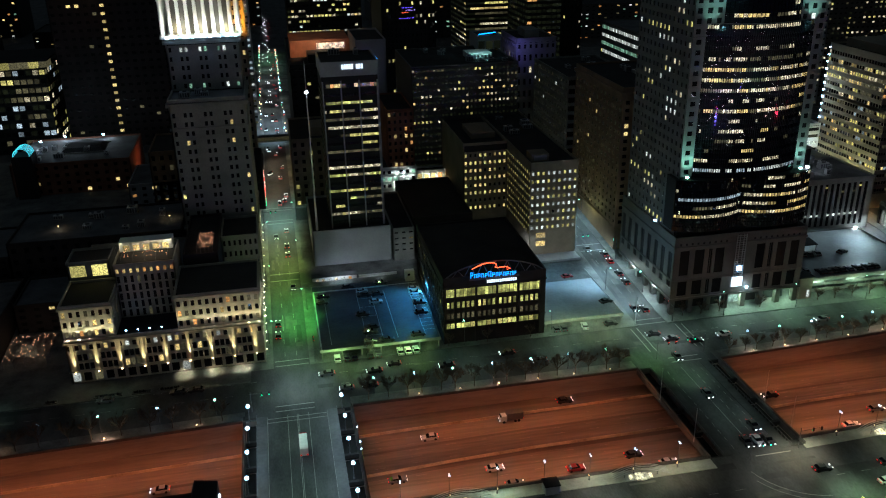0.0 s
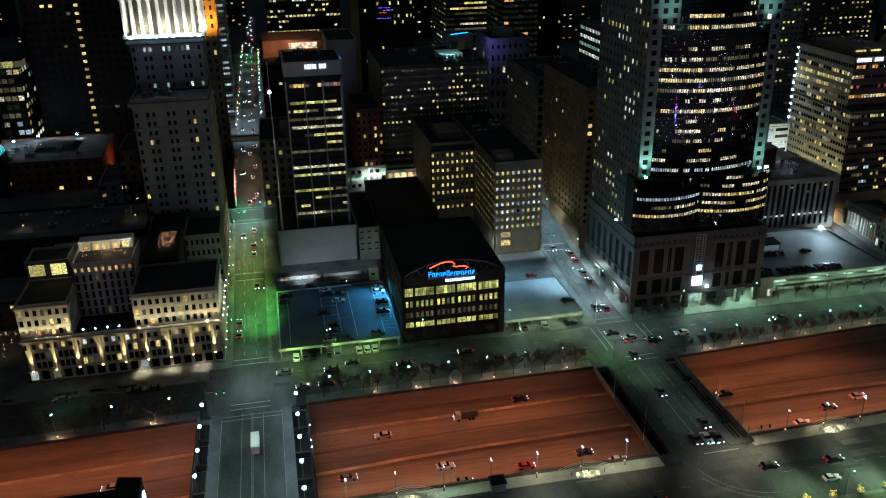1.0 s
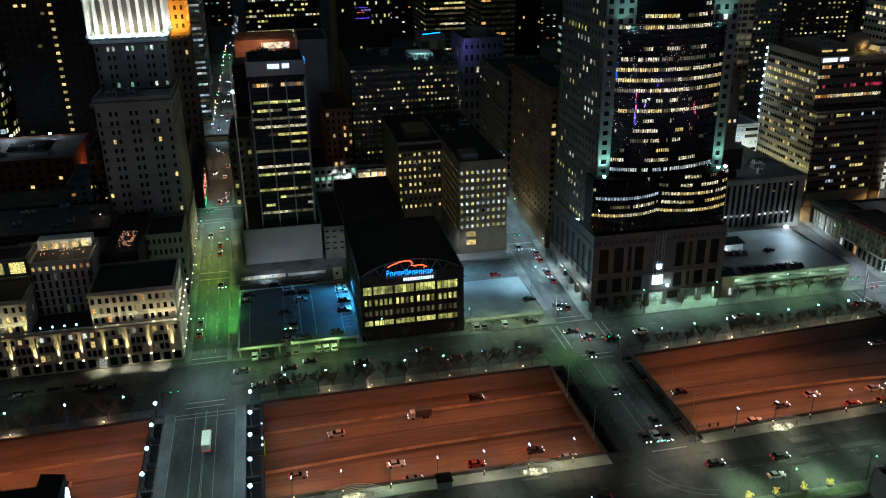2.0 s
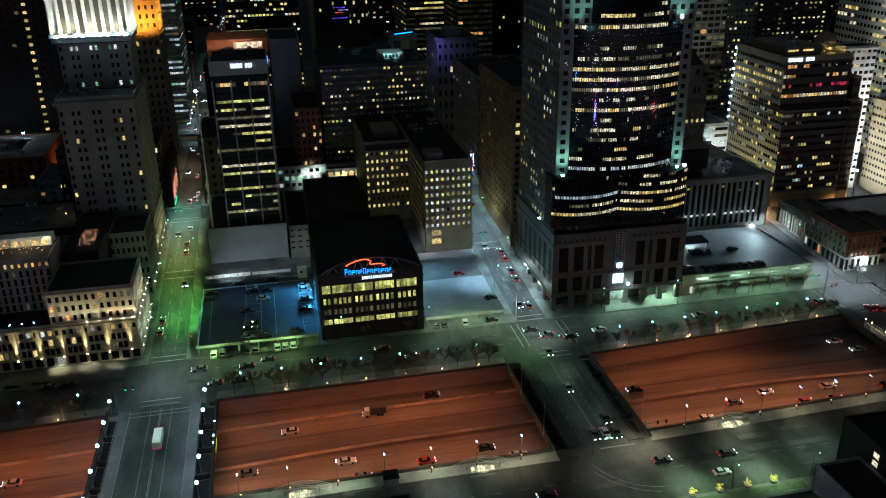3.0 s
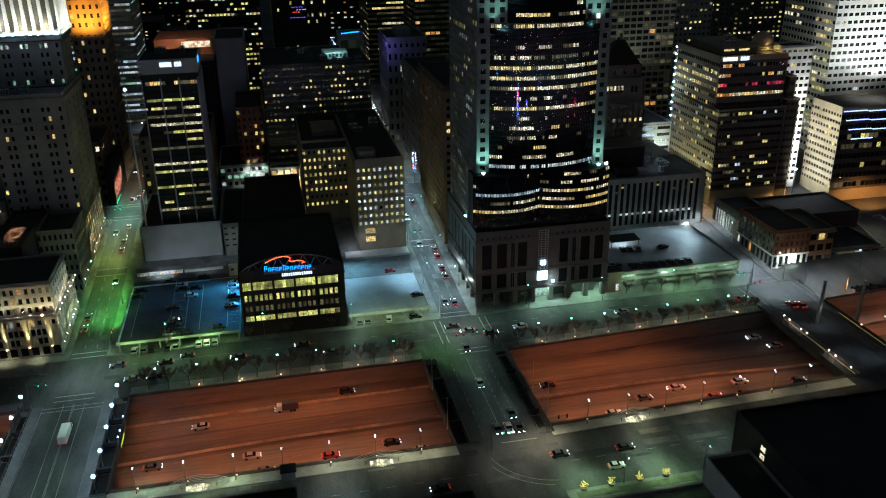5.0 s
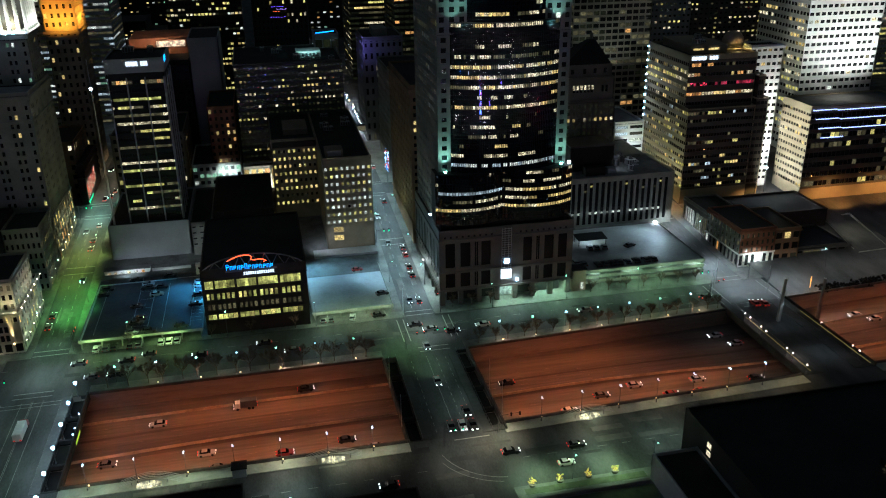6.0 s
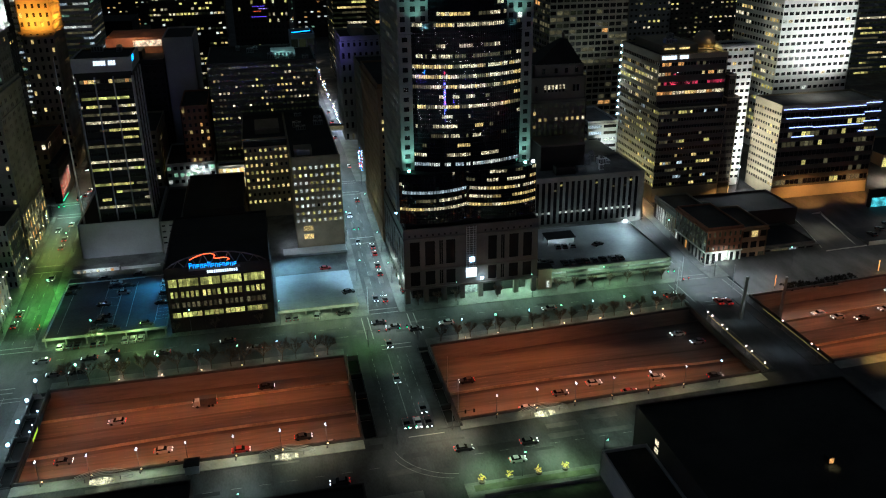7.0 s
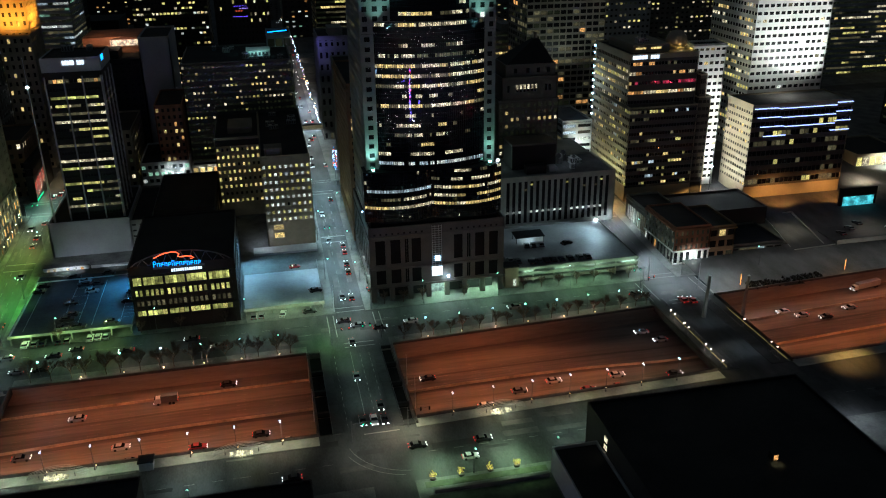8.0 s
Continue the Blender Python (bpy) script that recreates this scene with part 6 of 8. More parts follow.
for y in (-30, -42, -54, -66, -78):
    lamp("bridge_light", "SPOT", (13.5, y, 6.0), 1250, (0.75, 0.95, 1.0), cone=170)
    lamp("bridge_light", "SPOT", (-10.5, y, 6.0), 850, (0.72, 0.95, 0.95), cone=170)
for y in (-35, -60):
    # fill spots without posts, added to lift the far bridge's roadway
    lamp("bridge_light", "SPOT", (279, y, 9), 900, (0.8, 0.95, 1.0), cone=110)
    lamp("bridge_light", "SPOT", (141, y, 9), 1700, (0.7, 1.0, 0.76), cone=140)
    lamp("bridge_light", "SPOT", (266, y, 5), 800, (1.0, 0.82, 0.62), cone=140)
for x in (30, 56, 84, 110, 180, 206, 232, 256):
    lamp("plaza_light", "SPOT", (x, along(SOUTH, x) - 3.0, 8.5), 2900 if x < 120 else 1500, (0.80, 1.0, 0.60) if x < 60 else (1.0, 0.84, 0.50) if x < 120 else (1.0, 0.74, 0.40), cone=140)
for x in (155, 178):
    lamp("street_light", "SPOT", (x, -104, 9), 9000, (0.62, 1.0, 0.48), cone=130)
lamp("street_light", "SPOT", (139, -91, 14), 6500, (1.0, 0.93, 0.66), cone=140)
for x, p, c in ((30, 3600, (0.75, 1.0, 0.85)), (85, 3600, (0.75, 1.0, 0.85)), (176, 3000, (0.80, 1.0, 0.62)), (200, 3600, (0.75, 1.0, 0.68)), (240, 2400, (0.8, 1.0, 0.75))):
    lamp("street_light", "SPOT", (x, -94, 10), p, c, cone=150)
# decks
lamp("deck_light", "SPOT", (57.5, 44, 11), 29000, (0.10, 0.50, 1.0), target=(50, 38, 3.8), cone=150, size=0.6)
for x in (18, 32, 46):
    lamp("underdeck_light", "POINT", (x, 3.2, 5.0), 2400, (0.55, 1.0, 0.28), size=0.3)
# fill spots without fixtures, added to brighten the podium wall, cabin and yard wall
lamp("yard_light", "SPOT", (30, 64, 13), 1500, (0.93, 0.95, 1.0), target=(32, 80, 9), cone=140, size=0.5)
lamp("yard_light", "SPOT", (23, 59.5, 9.5), 3600, (0.78, 0.92, 1.0), target=(24, 66, 4.2), cone=105)
lamp("yard_light", "SPOT", (42, 61, 9), 900, (0.78, 0.92, 1.0), target=(42, 66, 4.2), cone=105)
lamp("yard_light", "SPOT", (54, 66, 12), 1300, (0.9, 0.97, 1.0), target=(52, 78, 8), cone=140, size=0.5)
lamp("deck_light", "SPOT", (101, 58, 14), 22000, (0.36, 0.74, 1.0), target=(114, 36, 2.6), cone=150, size=0.6)
lamp("deck_light", "SPOT", (128, 40, 12), 7500, (0.45, 0.80, 1.0), cone=150, size=0.6)
for x in (104, 116, 128):
    lamp("underdeck_light", "POINT", (x, 6.6, 5.0), 2200, (0.72, 1.0, 0.50), size=0.3)
lamp("deck_light", "SPOT", (266, 50, 16), 11000, (0.68, 0.92, 1.0), target=(245, 40, 7), cone=160, size=0.6)
lamp("deck_light", "POINT", (229, 44, 9.4), 900, (0.8, 0.97, 1.0), size=0.4)
for x in (220, 236, 252, 266):
    lamp("garage_light", "POINT", (x, 15.0, 6.0), 700, (0.7, 1.0, 0.72), size=0.3)
    lamp("garage_light", "POINT", (x, 8.0, 5.5), 1500, (0.6, 1.0, 0.55), size=0.3)
# floodlit fronts
for x in (-36, -29, -22.8, -16.5, -10):
    lamp("colonnade_flood", "SPOT", (x, 98.6, 103.6), 10000, (1.0, 0.98, 0.80), target=(x, 103.6, 113), cone=120)
for y in (105, 113, 121):
    lamp("colonnade_flood", "SPOT", (-4.4, y, 103.6), 8000, (1.0, 0.98, 0.80), target=(-9, y, 113), cone=120)
for x in (-32, -22.8, -13.5):
    lamp("colonnade_glow", "POINT", (x, 103.9, 107.5), 1500, (1.0, 0.82, 0.40), size=0.3)
lamp("amber_flood", "SPOT", (-16, 201, 91), 70000, (1.0, 0.38, 0.03), target=(-16, 212, 108), cone=165)
lamp("amber_flood", "SPOT", (2, 224, 91), 70000, (1.0, 0.38, 0.03), target=(-8, 224, 108), cone=165)
lamp("tower_flood", "SPOT", (402, 98, 57), 60000, (1, 0.98, 0.86), target=(408, 140, 88), cone=110)
lamp("tower_flood", "SPOT", (426, 112, 57), 125000, (1, 0.98, 0.86), target=(426, 140, 92), cone=125)
lamp("stair_flood", "SPOT", (346, 89, 21), 60000, (0.98, 0.98, 0.96), target=(344, 96, 46), cone=110)
lamp("strip_flood", "SPOT", (154.4, 11.6, 57.5), 17000, (0.42, 1.0, 0.74), target=(154.5, 14, 80), cone=80)
lamp("strip_flood", "SPOT", (201.8, 11.6, 57.5), 14000, (0.42, 1.0, 0.74), target=(201.8, 14, 80), cone=80)
lamp("strip_flood", "SPOT", (161.5, 10.4, 109.5), 13000, (0.45, 1.0, 0.78), target=(160.5, 14.4, 132), cone=95)
lamp("strip_flood", "SPOT", (195.2, 10.4, 109.5), 13000, (0.45, 1.0, 0.78), target=(196.2, 14.4, 132), cone=95)
lamp("entrance_light", "POINT", (183.5, 8.0, 9.2), 900, (0.85, 1, 0.92), size=0.4)
lamp("entrance_light", "POINT", (179.0, 8.3, 12.0), 700, (0.85, 1, 0.92), size=0.4)
for x in (168, 180, 192, 202):
    lamp("arcade_light", "POINT", (x, 11.2, 5.0), 1800 if x < 175 else 4200, (0.6, 1.0, 0.62), size=0.3)
for y in (25, 45):
    lamp("arcade_light", "POINT", (149.8, y, 6.0), 1600, (0.9, 1.0, 0.85), size=0.3)
lamp("corner_light", "SPOT", (296, 11.0, 5), 6500, (0.92, 1.0, 0.86), target=(296, 16, 3), cone=140)
lamp("corner_light", "SPOT", (285.5, 57, 8), 2600, (0.85, 1.0, 0.95), target=(289, 57, 7), cone=140)
for x in (374, 404):
    lamp("ramp_light", "SPOT", (x, 61, 13), 17000, (1.0, 0.42, 0.1), target=(x, 73, 4), cone=140)
lamp("ramp_light", "SPOT", (360, 34, 13), 2800, (1.0, 0.86, 0.6), cone=150)
lamp("ramp_light", "SPOT", (398, 30, 13), 3200, (1.0, 0.8, 0.6), cone=150)
lamp("ramp_light", "SPOT", (336, 79, 14), 24000, (1.0, 0.5, 0.14), cone=150)
lamp("ramp_light", "SPOT", (287, 80, 13), 13000, (1.0, 0.5, 0.2), cone=150)
lamp("roof_light", "SPOT", (257, 78, 36), 1100, (0.86, 0.95, 1.0), target=(261, 84, 29), cone=150)
lamp("roof_light", "SPOT", (262.5, 110, 36), 14000, (0.82, 0.95, 1.0), target=(270, 114, 29), cone=140)
lamp("roof_light", "SPOT", (-108, 236, 42), 6000, (0.85, 0.95, 1.0), cone=150)
lamp("brick_light", "SPOT", (-69, 226, 14), 2500, (1.0, 0.25, 0.08), target=(-76, 226, 20), cone=140)
lamp("shop_light", "SPOT", (83, 146, 15), 12000, (1.0, 0.85, 0.65), target=(83, 152, 14), cone=150)
lamp("shop_light", "SPOT", (66, 143, 21), 7000, (0.9, 1.0, 0.9), target=(66, 149, 20), cone=130)
lamp("alley_light", "SPOT", (106, 68, 12), 3000, (0.85, 0.92, 1.0), target=(111, 72, 6), cone=150)
lamp("facade_light", "SPOT", (146, 95, 10), 5200, (0.85, 1.0, 0.45), target=(151, 95, 30), cone=140)
# uplights of the stone hotel
for k in range(9):
    x = -72.5 + k * 7.75
    lamp("uplight", "SPOT", (x, 7.7, 5.3), 19000, (1.0, 0.80, 0.36), target=(x, 8.5, 12), cone=27, size=0.1)
for x in (-73, -69.5, -66, -62.5, -59, -35.5, -32, -28, -24, -20, -16, -12, -8.5):
    lamp("uplight", "SPOT", (x, 8.75, 16.75), 7500, (1.0, 0.86, 0.46), target=(x, 9.5, 19.4), cone=56, size=0.1)
for y in (12, 18, 24, 30, 36):
    lamp("uplight", "SPOT", (-6.9, y, 16.8), 4200, (1.0, 0.88, 0.55), target=(-7.5, y, 21), cone=110, size=0.1)
for y in (14, 24, 34, 44):
    lamp("uplight", "SPOT", (-5.8, y, 3.5), 3600, (1.0, 0.9, 0.6), target=(-7.5, y, 9), cone=90, size=0.1)
for x in (-36, -26, -16):
    lamp("porch_light", "SPOT", (x, 6.6, 4.6), 3000, (1.0, 0.85, 0.55), cone=95, size=0.1)
for y in (90, 105, 120):
    lamp("uplight", "SPOT", (-5.7, y, zg(y) + 5), 5500, (1.0, 0.9, 0.45), target=(-7.5, y, 26), cone=110, size=0.1)
lamp("facade_flood", "SPOT", (338, 78, 12), 42000, (1.0, 0.93, 0.66), target=(357, 88, 30), cone=120)
lamp("facade_flood", "SPOT", (338, 78, 44), 30000, (1.0, 0.93, 0.66), target=(357, 88, 46), cone=120)
lamp("facade_flood", "SPOT", (372, 128, 57), 6500, (1.0, 0.92, 0.50), target=(393, 165, 88), cone=120)
lamp("facade_flood", "SPOT", (287, 114, 13), 15000, (1.0, 0.95, 0.50), target=(294, 112, 36), cone=140)
lamp("facade_flood", "SPOT", (287, 94, 13), 13000, (1.0, 0.95, 0.50), target=(294, 94, 36), cone=140)
lamp("garage_flood", "SPOT", (286, 122, 24), 5000, (0.85, 0.97, 1.0), target=(284, 130, 26), cone=140)
lamp("facade_flood", "SPOT", (284, 138, 60), 9000, (0.9, 0.97, 1.0), target=(294, 125, 60), cone=130)
# no floodlight here: added spot for the city's glow on the grid tower
lamp("facade_flood", "SPOT", (304, 186, 60), 5000, (0.9, 1.0, 0.85), target=(304, 210, 84), cone=130)
lamp("facade_flood", "SPOT", (122, 58, 12), 900, (0.85, 0.92, 1.0), target=(122, 71, 12), cone=140)
lamp("violet_light", "SPOT", (144, 226, 72), 5000, (0.25, 0.2, 1.0), target=(152, 236, 70), cone=120)
lamp("shop_glow", "POINT", (-2.6, 150, 13), 1500, (0.1, 1.0, 0.35), size=0.4)
lamp("shop_glow", "POINT", (-2.8, 160, 16), 900, (1.0, 0.2, 0.16), size=0.4)
lamp("crossing_light", "SPOT", (141, -7, 12), 7500, (0.9, 1.0, 0.88), cone=135)
lamp("crossing_light", "SPOT", (130.5, -20, 9), 4200, (0.36, 1.0, 0.22), cone=120)
lamp("crossing_light", "SPOT", (136, -34, 9), 1500, (0.45, 1.0, 0.3), cone=110)
lamp("kerb_light", "SPOT", (183, 6.5, 6.5), 2200, (0.66, 1.0, 0.74), cone=140)
lamp("kerb_light", "SPOT", (199, 6.0, 6.5), 1700, (0.5, 1.0, 0.5), cone=140)
lamp("kerb_light", "SPOT", (240, 4.5, 8), 3400, (0.5, 1.0, 0.42), cone=140)
lamp("crossing_light", "SPOT", (279, 0, 12), 17000, (0.85, 0.97, 1.0), cone=140)
lamp("crossing_light", "SPOT", (300, -4, 13), 13000, (0.9, 0.97, 0.95), cone=140)
lamp("roof_light", "SPOT", (385, 92, 66), 5000, (1.0, 0.9, 0.7), cone=140)
lamp("shop_light", "SPOT", (462, 96, 12), 36000, (1.0, 0.9, 0.65), target=(462, 104, 6), cone=150)
for x in (-58, -39.5):
    lamp("terrace_light", "POINT", (x, 36.2, 40.6), 300, (1.0, 0.86, 0.58), size=0.3)
lamp("terrace_light", "POINT", (-47, 34, 39.5), 700, (1.0, 0.7, 0.4), size=0.3)
lamp("court_light", "POINT", (-94, 34, 5), 350, (1.0, 0.7, 0.4), size=0.4)
lamp("roof_light", "SPOT", (114, 172, 82), 2500, (0.5, 1.0, 0.95), target=(114, 177, 76), cone=130)
lamp("roof_light", "SPOT", (222, 92, 33), 1500, (0.75, 1.0, 0.85), target=(232, 88, 36), cone=140)
lamp("stair_base_light", "POINT", (345.5, 87.5, 21), 9000, (0.92, 0.97, 1.0), size=0.6)
lamp("crossing_light", "SPOT", (149, -83, 10), 9000, (1.0, 0.86, 0.5), cone=120)
lamp("fascia_light", "SPOT", (30, 214, 86), 16000, (1.0, 0.62, 0.34), target=(30, 228, 77), cone=120)
lamp("path_light", "SPOT", (313, -76, 8), 5500, (1.0, 0.52, 0.14), cone=130)
lamp("street_light", "SPOT", (288, -110, 10), 3500, (0.85, 0.95, 1.0), cone=140)
lamp("hatch_light", "SPOT", (239.5, -141.5, 17.6), 150, (1.0, 0.85, 0.4), cone=100)
lamp("mall_light", "SPOT", (436, 84, 14), 16000, (1.0, 0.78, 0.5), cone=150)
lamp("mall_light", "SPOT", (470, 70, 14), 12000, (1.0, 0.8, 0.55), cone=150)
for y in (-40, -66):
    lamp("bridge_light", "SPOT", (2.0, y, 12), 3600, (0.66, 1.0, 0.72), cone=120)
lamp("dome_light", "POINT", (326, 98.5, 82.6), 1000, (1.0, 0.66, 0.22), size=0.3)
lamp("street_light", "SPOT", (8.6, 33, 9.0), 6500, (0.14, 1.0, 0.10), cone=125)
lamp("street_light", "SPOT", (8.6, 50, 10.0), 6000, (0.2, 1.0, 0.12), cone=125)
for x, y, z in ((-62, 74, 26.2), (-92, 98, 28), (-122, 40, 16), (-46, 100, 28), (-118, 66, 16), (-140, 110, 20)):
    lamp("roof_lamp", "POINT", (x, y, z), 110, (1.0, 0.78, 0.45), size=0.2)
lamp("stair_flood", "SPOT", (347, 82, 46), 34000, (1.0, 0.96, 0.86), target=(342, 96, 74), cone=80)

for x, y, turn in ((139.1, -22, -90), (137.8, -47, -90), (139.5, 17.1, -90), (137.8, -4, 180), (163.8, -10.2, 180), (140.1, -74.6, -90), (136.5, -74.4, -90), (165.7, -100, 0), (112.8, -98.5, 180), (79.7, -5.1, 180), (43.5, -41.9, 180), (93.1, -31.2, 0), (163.7, -44, 180), (207.5, -56, 0), (253.4, -29.5, 180), (317.8, -27, 180)):
    dx, dy, z = math.cos(radians(turn)), math.sin(radians(turn)), (FLOOR if -76 < y < -27 and not 130 < x < 148 else 0) + 0.75
    lamp("headlight_beam", "SPOT", (x + 2.5 * dx, y + 2.5 * dy, z), 1500, (0.95, 0.97, 1.0), target=(x + 11 * dx, y + 11 * dy, z - 0.9), cone=60, size=0.15)

# ---- street furniture ----


def lens_ball(r, n=8):
    """A faceted globe about the origin."""
    b = Boxes()
    rings = [(-r, 0.01)] + [(r * math.sin(a), r * math.cos(a)) for a in (-1.0, -0.5, 0.0, 0.5, 1.0)] + [(r, 0.01)]
    for z, rr in rings:
        b.v += [(rr * math.cos(2 * math.pi * k / n), rr * math.sin(2 * math.pi * k / n), z) for k in range(n)]
    for j in range(len(rings) - 1):
        b.f += [(j * n + k, j * n + (k + 1) % n, (j + 1) * n + (k + 1) % n, (j + 1) * n + k) for k in range(n)]
    b.m = [0] * len(b.f)
    return b


def lamp_post(label, height, heads, glow_mat, r=0.35, arm=0.0, group="street lamps"):
    t = thing("street_lamp", label, "street lamp", group=group)
    c = Boxes()
    c.bar((0, 0, 0), (0, 0, 0.5), 0.22, sides=8)
    c.part("base", M["metal"], t)
    c = Boxes()
    c.bar((0, 0, 0.5), (0, 0, height), (0.12, 0.07), sides=6)
    c.part("pole", M["metal"], t)
    for k in range(heads):
        dx = arm * (1 if k % 2 else -1) if heads > 1 else arm
        dz = 0.0 if heads < 3 else -1.1 * (k // 2)
        if dx:
            c = Boxes()
            c.bar((0, 0, height - 0.2 + dz), (dx, 0, height + dz), 0.05)
            c.part("arm", M["metal"], t)
        h = lens_ball(r).part("globe", M[glow_mat], t, "glowing lamp globe", smooth=True)
        h.location = (dx, 0, height + dz)
    return t


def repeat(proto, places):
    """The first place takes the thing itself, the others take copies."""
    for k, (x, y, z, turn) in enumerate(places):
        if k == 0:
            proto.matrix_basis = pose(x, y, z, 0, 0, turn)
        else:
            copy_thing(proto, pose(x, y, z, 0, 0, turn))


repeat(lamp_post("bright white globe lamp on the bridge edge", 5.6, 1, "lamp_cool", 0.6), [(16.8, -27.6 - 12.4 * k, 0.1, 0) for k in range(5)] + [(-13.4, -27.8 - 12.4 * k, 0.1, 0) for k in range(5)] + [(16.9, -88, 0.1, 0)])
repeat(lamp_post("twin-headed cool white lamp on the plaza", 8.6, 2, "lamp_cool", 0.2, 0.36), [(x, along(SOUTH, x) - 2.2, 0.16, 90) for x in (28.2, 42.0, 55.8, 69.6, 83.3, 97.0, 110.7, 165.5, 179.2, 192.6, 206.0, 219.2, 232.4, 245.8)])
repeat(lamp_post("cool white promenade lamp with one globe", 6.0, 1, "lamp_cool", 0.36), [(x, along(NORTH, x) + 6.6, 0.16, 0) for x in (42.4, 70.2, 98.1, 168, 195.3, 222.3, 249.5, -42, -78)])
repeat(lamp_post("greenish white promenade lamp with one globe", 6.0, 1, "lamp_green", 0.36), [(x, along(NORTH, x) + 6.6, 0.16, 0) for x in (28.5, 56, 84, 112.1, 181.5, 208.8, 235.8, -24, -60, -96)])
repeat(lamp_post("low warm white lamp on the bridge footway", 3.2, 1, "lamp_blush", 0.27), [(264.9, y, 0.1, 0) for y in (-30.5, -34, -41.7, -45.2, -58.6, -62.4, -70.8)] + [(289.0, y, 0.1, 0) for y in (-44, -62.5, -66.4)])
repeat(lamp_post("tall street lamp with an arm over the road", 9.5, 1, "lamp_green", 0.25, 1.6), [(x, y, zg(y) + 0.16, 0 if x in (-6.2, 134.0, 270.8) else 180) for x, ys in ((-6.2, (22, 66, 110)), (9.4, (44, 88, 130)), (134.0, (35, 85, 125)), (148.6, (30, 60, 105)), (270.8, (68, 110)), (286.2, (45, 90))) for y in ys])
repeat(lamp_post("tall street lamp beside the wide avenue", 9.5, 1, "lamp_green", 0.22, 1.8), [(x, 4.8, 0.16, 90) for x in (30, 66, 100, 172, 204, 236, 325)] + [(x, -106.5 - 0.6, 0.16, -90) for x in (165, 190, 30, 85)])


# three small lamps and a yellow-green lit panel on the bridge's outer side
repeat(lamp_post("small white lamp on the bridge's outer side", 2.7, 1, "lamp_cool", 0.26), [(20.2, y, 0.2, 0) for y in (-43, -51, -54.6)])
t = thing("light_box", "narrow yellow-green light box on the bridge edge", "light box", (20.52, -55.0, -1.2))
c = Boxes()
c.box(0, 0.12, 0, 7.5, 0, 1.2)
c.part("case", M["metal"], t)
for k in range(5):
    c = Boxes()
    c.box(0.12, 0.16, 0.2 + k * 1.45, 1.5 + k * 1.45, 0.15, 1.05)
    c.part("lit_pane", M["pane_lime"], t)

# warm bollard lights at the trench edge
def bollard():
    t = thing("bollard_light", "low warm light at the trench edge", "bollard light", group="bollard lights")
    c = Boxes()
    c.bar((0, 0, 0), (0, 0, 0.9), 0.12, sides=8)
    c.part("post", M["metal"], t)
    h = lens_ball(0.22).part("lens", M["lamp_warm"], t, "glowing warm lens")
    h.location = (0, 0, 1.0)
    return t


xs = [57.5, 71, 85.1, 98.3, 43, 112, -30, -58, -90, 168, 181.2, 195, 208.4, 223.6, 237, 251]
repeat(bollard(), [(x, along(NORTH, x) + 1.2, 0.16, 0) for x in xs] + [(x + 0.3, along(SOUTH, x) - 1.4, 0.16, 0) for x in (28.2, 42.0, 55.8, 69.6, 83.3, 97.0, 110.7, 165.5, 179.2, 192.6, 206.0, 219.2, 232.4)])
for x in xs:
    lamp("bollard_glow", "POINT", (x, along(NORTH, x) + 1.4, 1.7), 620, (1.0, 0.58, 0.34), size=0.2)


# ---- bare winter trees ----
def bare_tree(height, seed, group="bare trees"):
    rnd = random.Random(seed)
    t = thing("bare_tree", "small leafless winter tree in the pavement", "tree", group=group)
    trunk, crown = Boxes(), Boxes()
    trunk.bar((0, 0, 0), (0.05, 0.03, height * 0.4), (0.16, 0.11), sides=6)

    def grow(p, d, length, r, level):
        q = p + d * length
        crown.bar(p, q, (r, r * 0.65), sides=3)
        if level == 0:
            return
        for _ in range(4 if level > 1 else 8):
            nd = (d + Vector((rnd.uniform(-1, 1), rnd.uniform(-1, 1), rnd.uniform(-0.25, 0.8))) * 0.75).normalized()
            grow(p + d * length * rnd.uniform(0.45, 1.0), nd, length * rnd.uniform(0.55, 0.8), max(r * 0.62, 0.032), level - 1)

    for k in range(5):
        a = k * 2.4 + rnd.random()
        d = Vector((math.cos(a) * 0.6, math.sin(a) * 0.6, 1)).normalized()
        grow(Vector((0.04, 0.03, height * (0.28 + 0.03 * k))), d, height * 0.34, 0.10, 3)
    trunk.part("trunk", M["bark"], t)
    crown.part("crown", M["bark"], t)
    return t


row = [x for x in range(26, 120, 6)] + [x for x in range(158, 262, 6)] + [x for x in range(-110, -18, 8)]
spots = [(x + (k * 37 % 5) * 0.4, along(NORTH, x) + 3.0, 0.16, k * 67 % 360) for k, x in enumerate(row)]
repeat(bare_tree(8.4, 1), [q for q in spots[0::2] if q[0] < 150])
repeat(bare_tree(7.4, 2), [q for q in spots[1::2] if q[0] < 150])
repeat(bare_tree(6.2, 4), [q for q in spots[0::2] if q[0] > 150])
repeat(bare_tree(5.4, 5), [q for q in spots[1::2] if q[0] > 150])
repeat(bare_tree(5.0, 3, "garage front trees"), [(x, 8.2, 0.16, x * 13 % 360) for x in (156, 164, 172, 190, 216, 224, 232, 240, 248, 256, 264)] + [(x, 5.6, 0.16, x * 17 % 360) for x in (30, 60, 75, 92)])


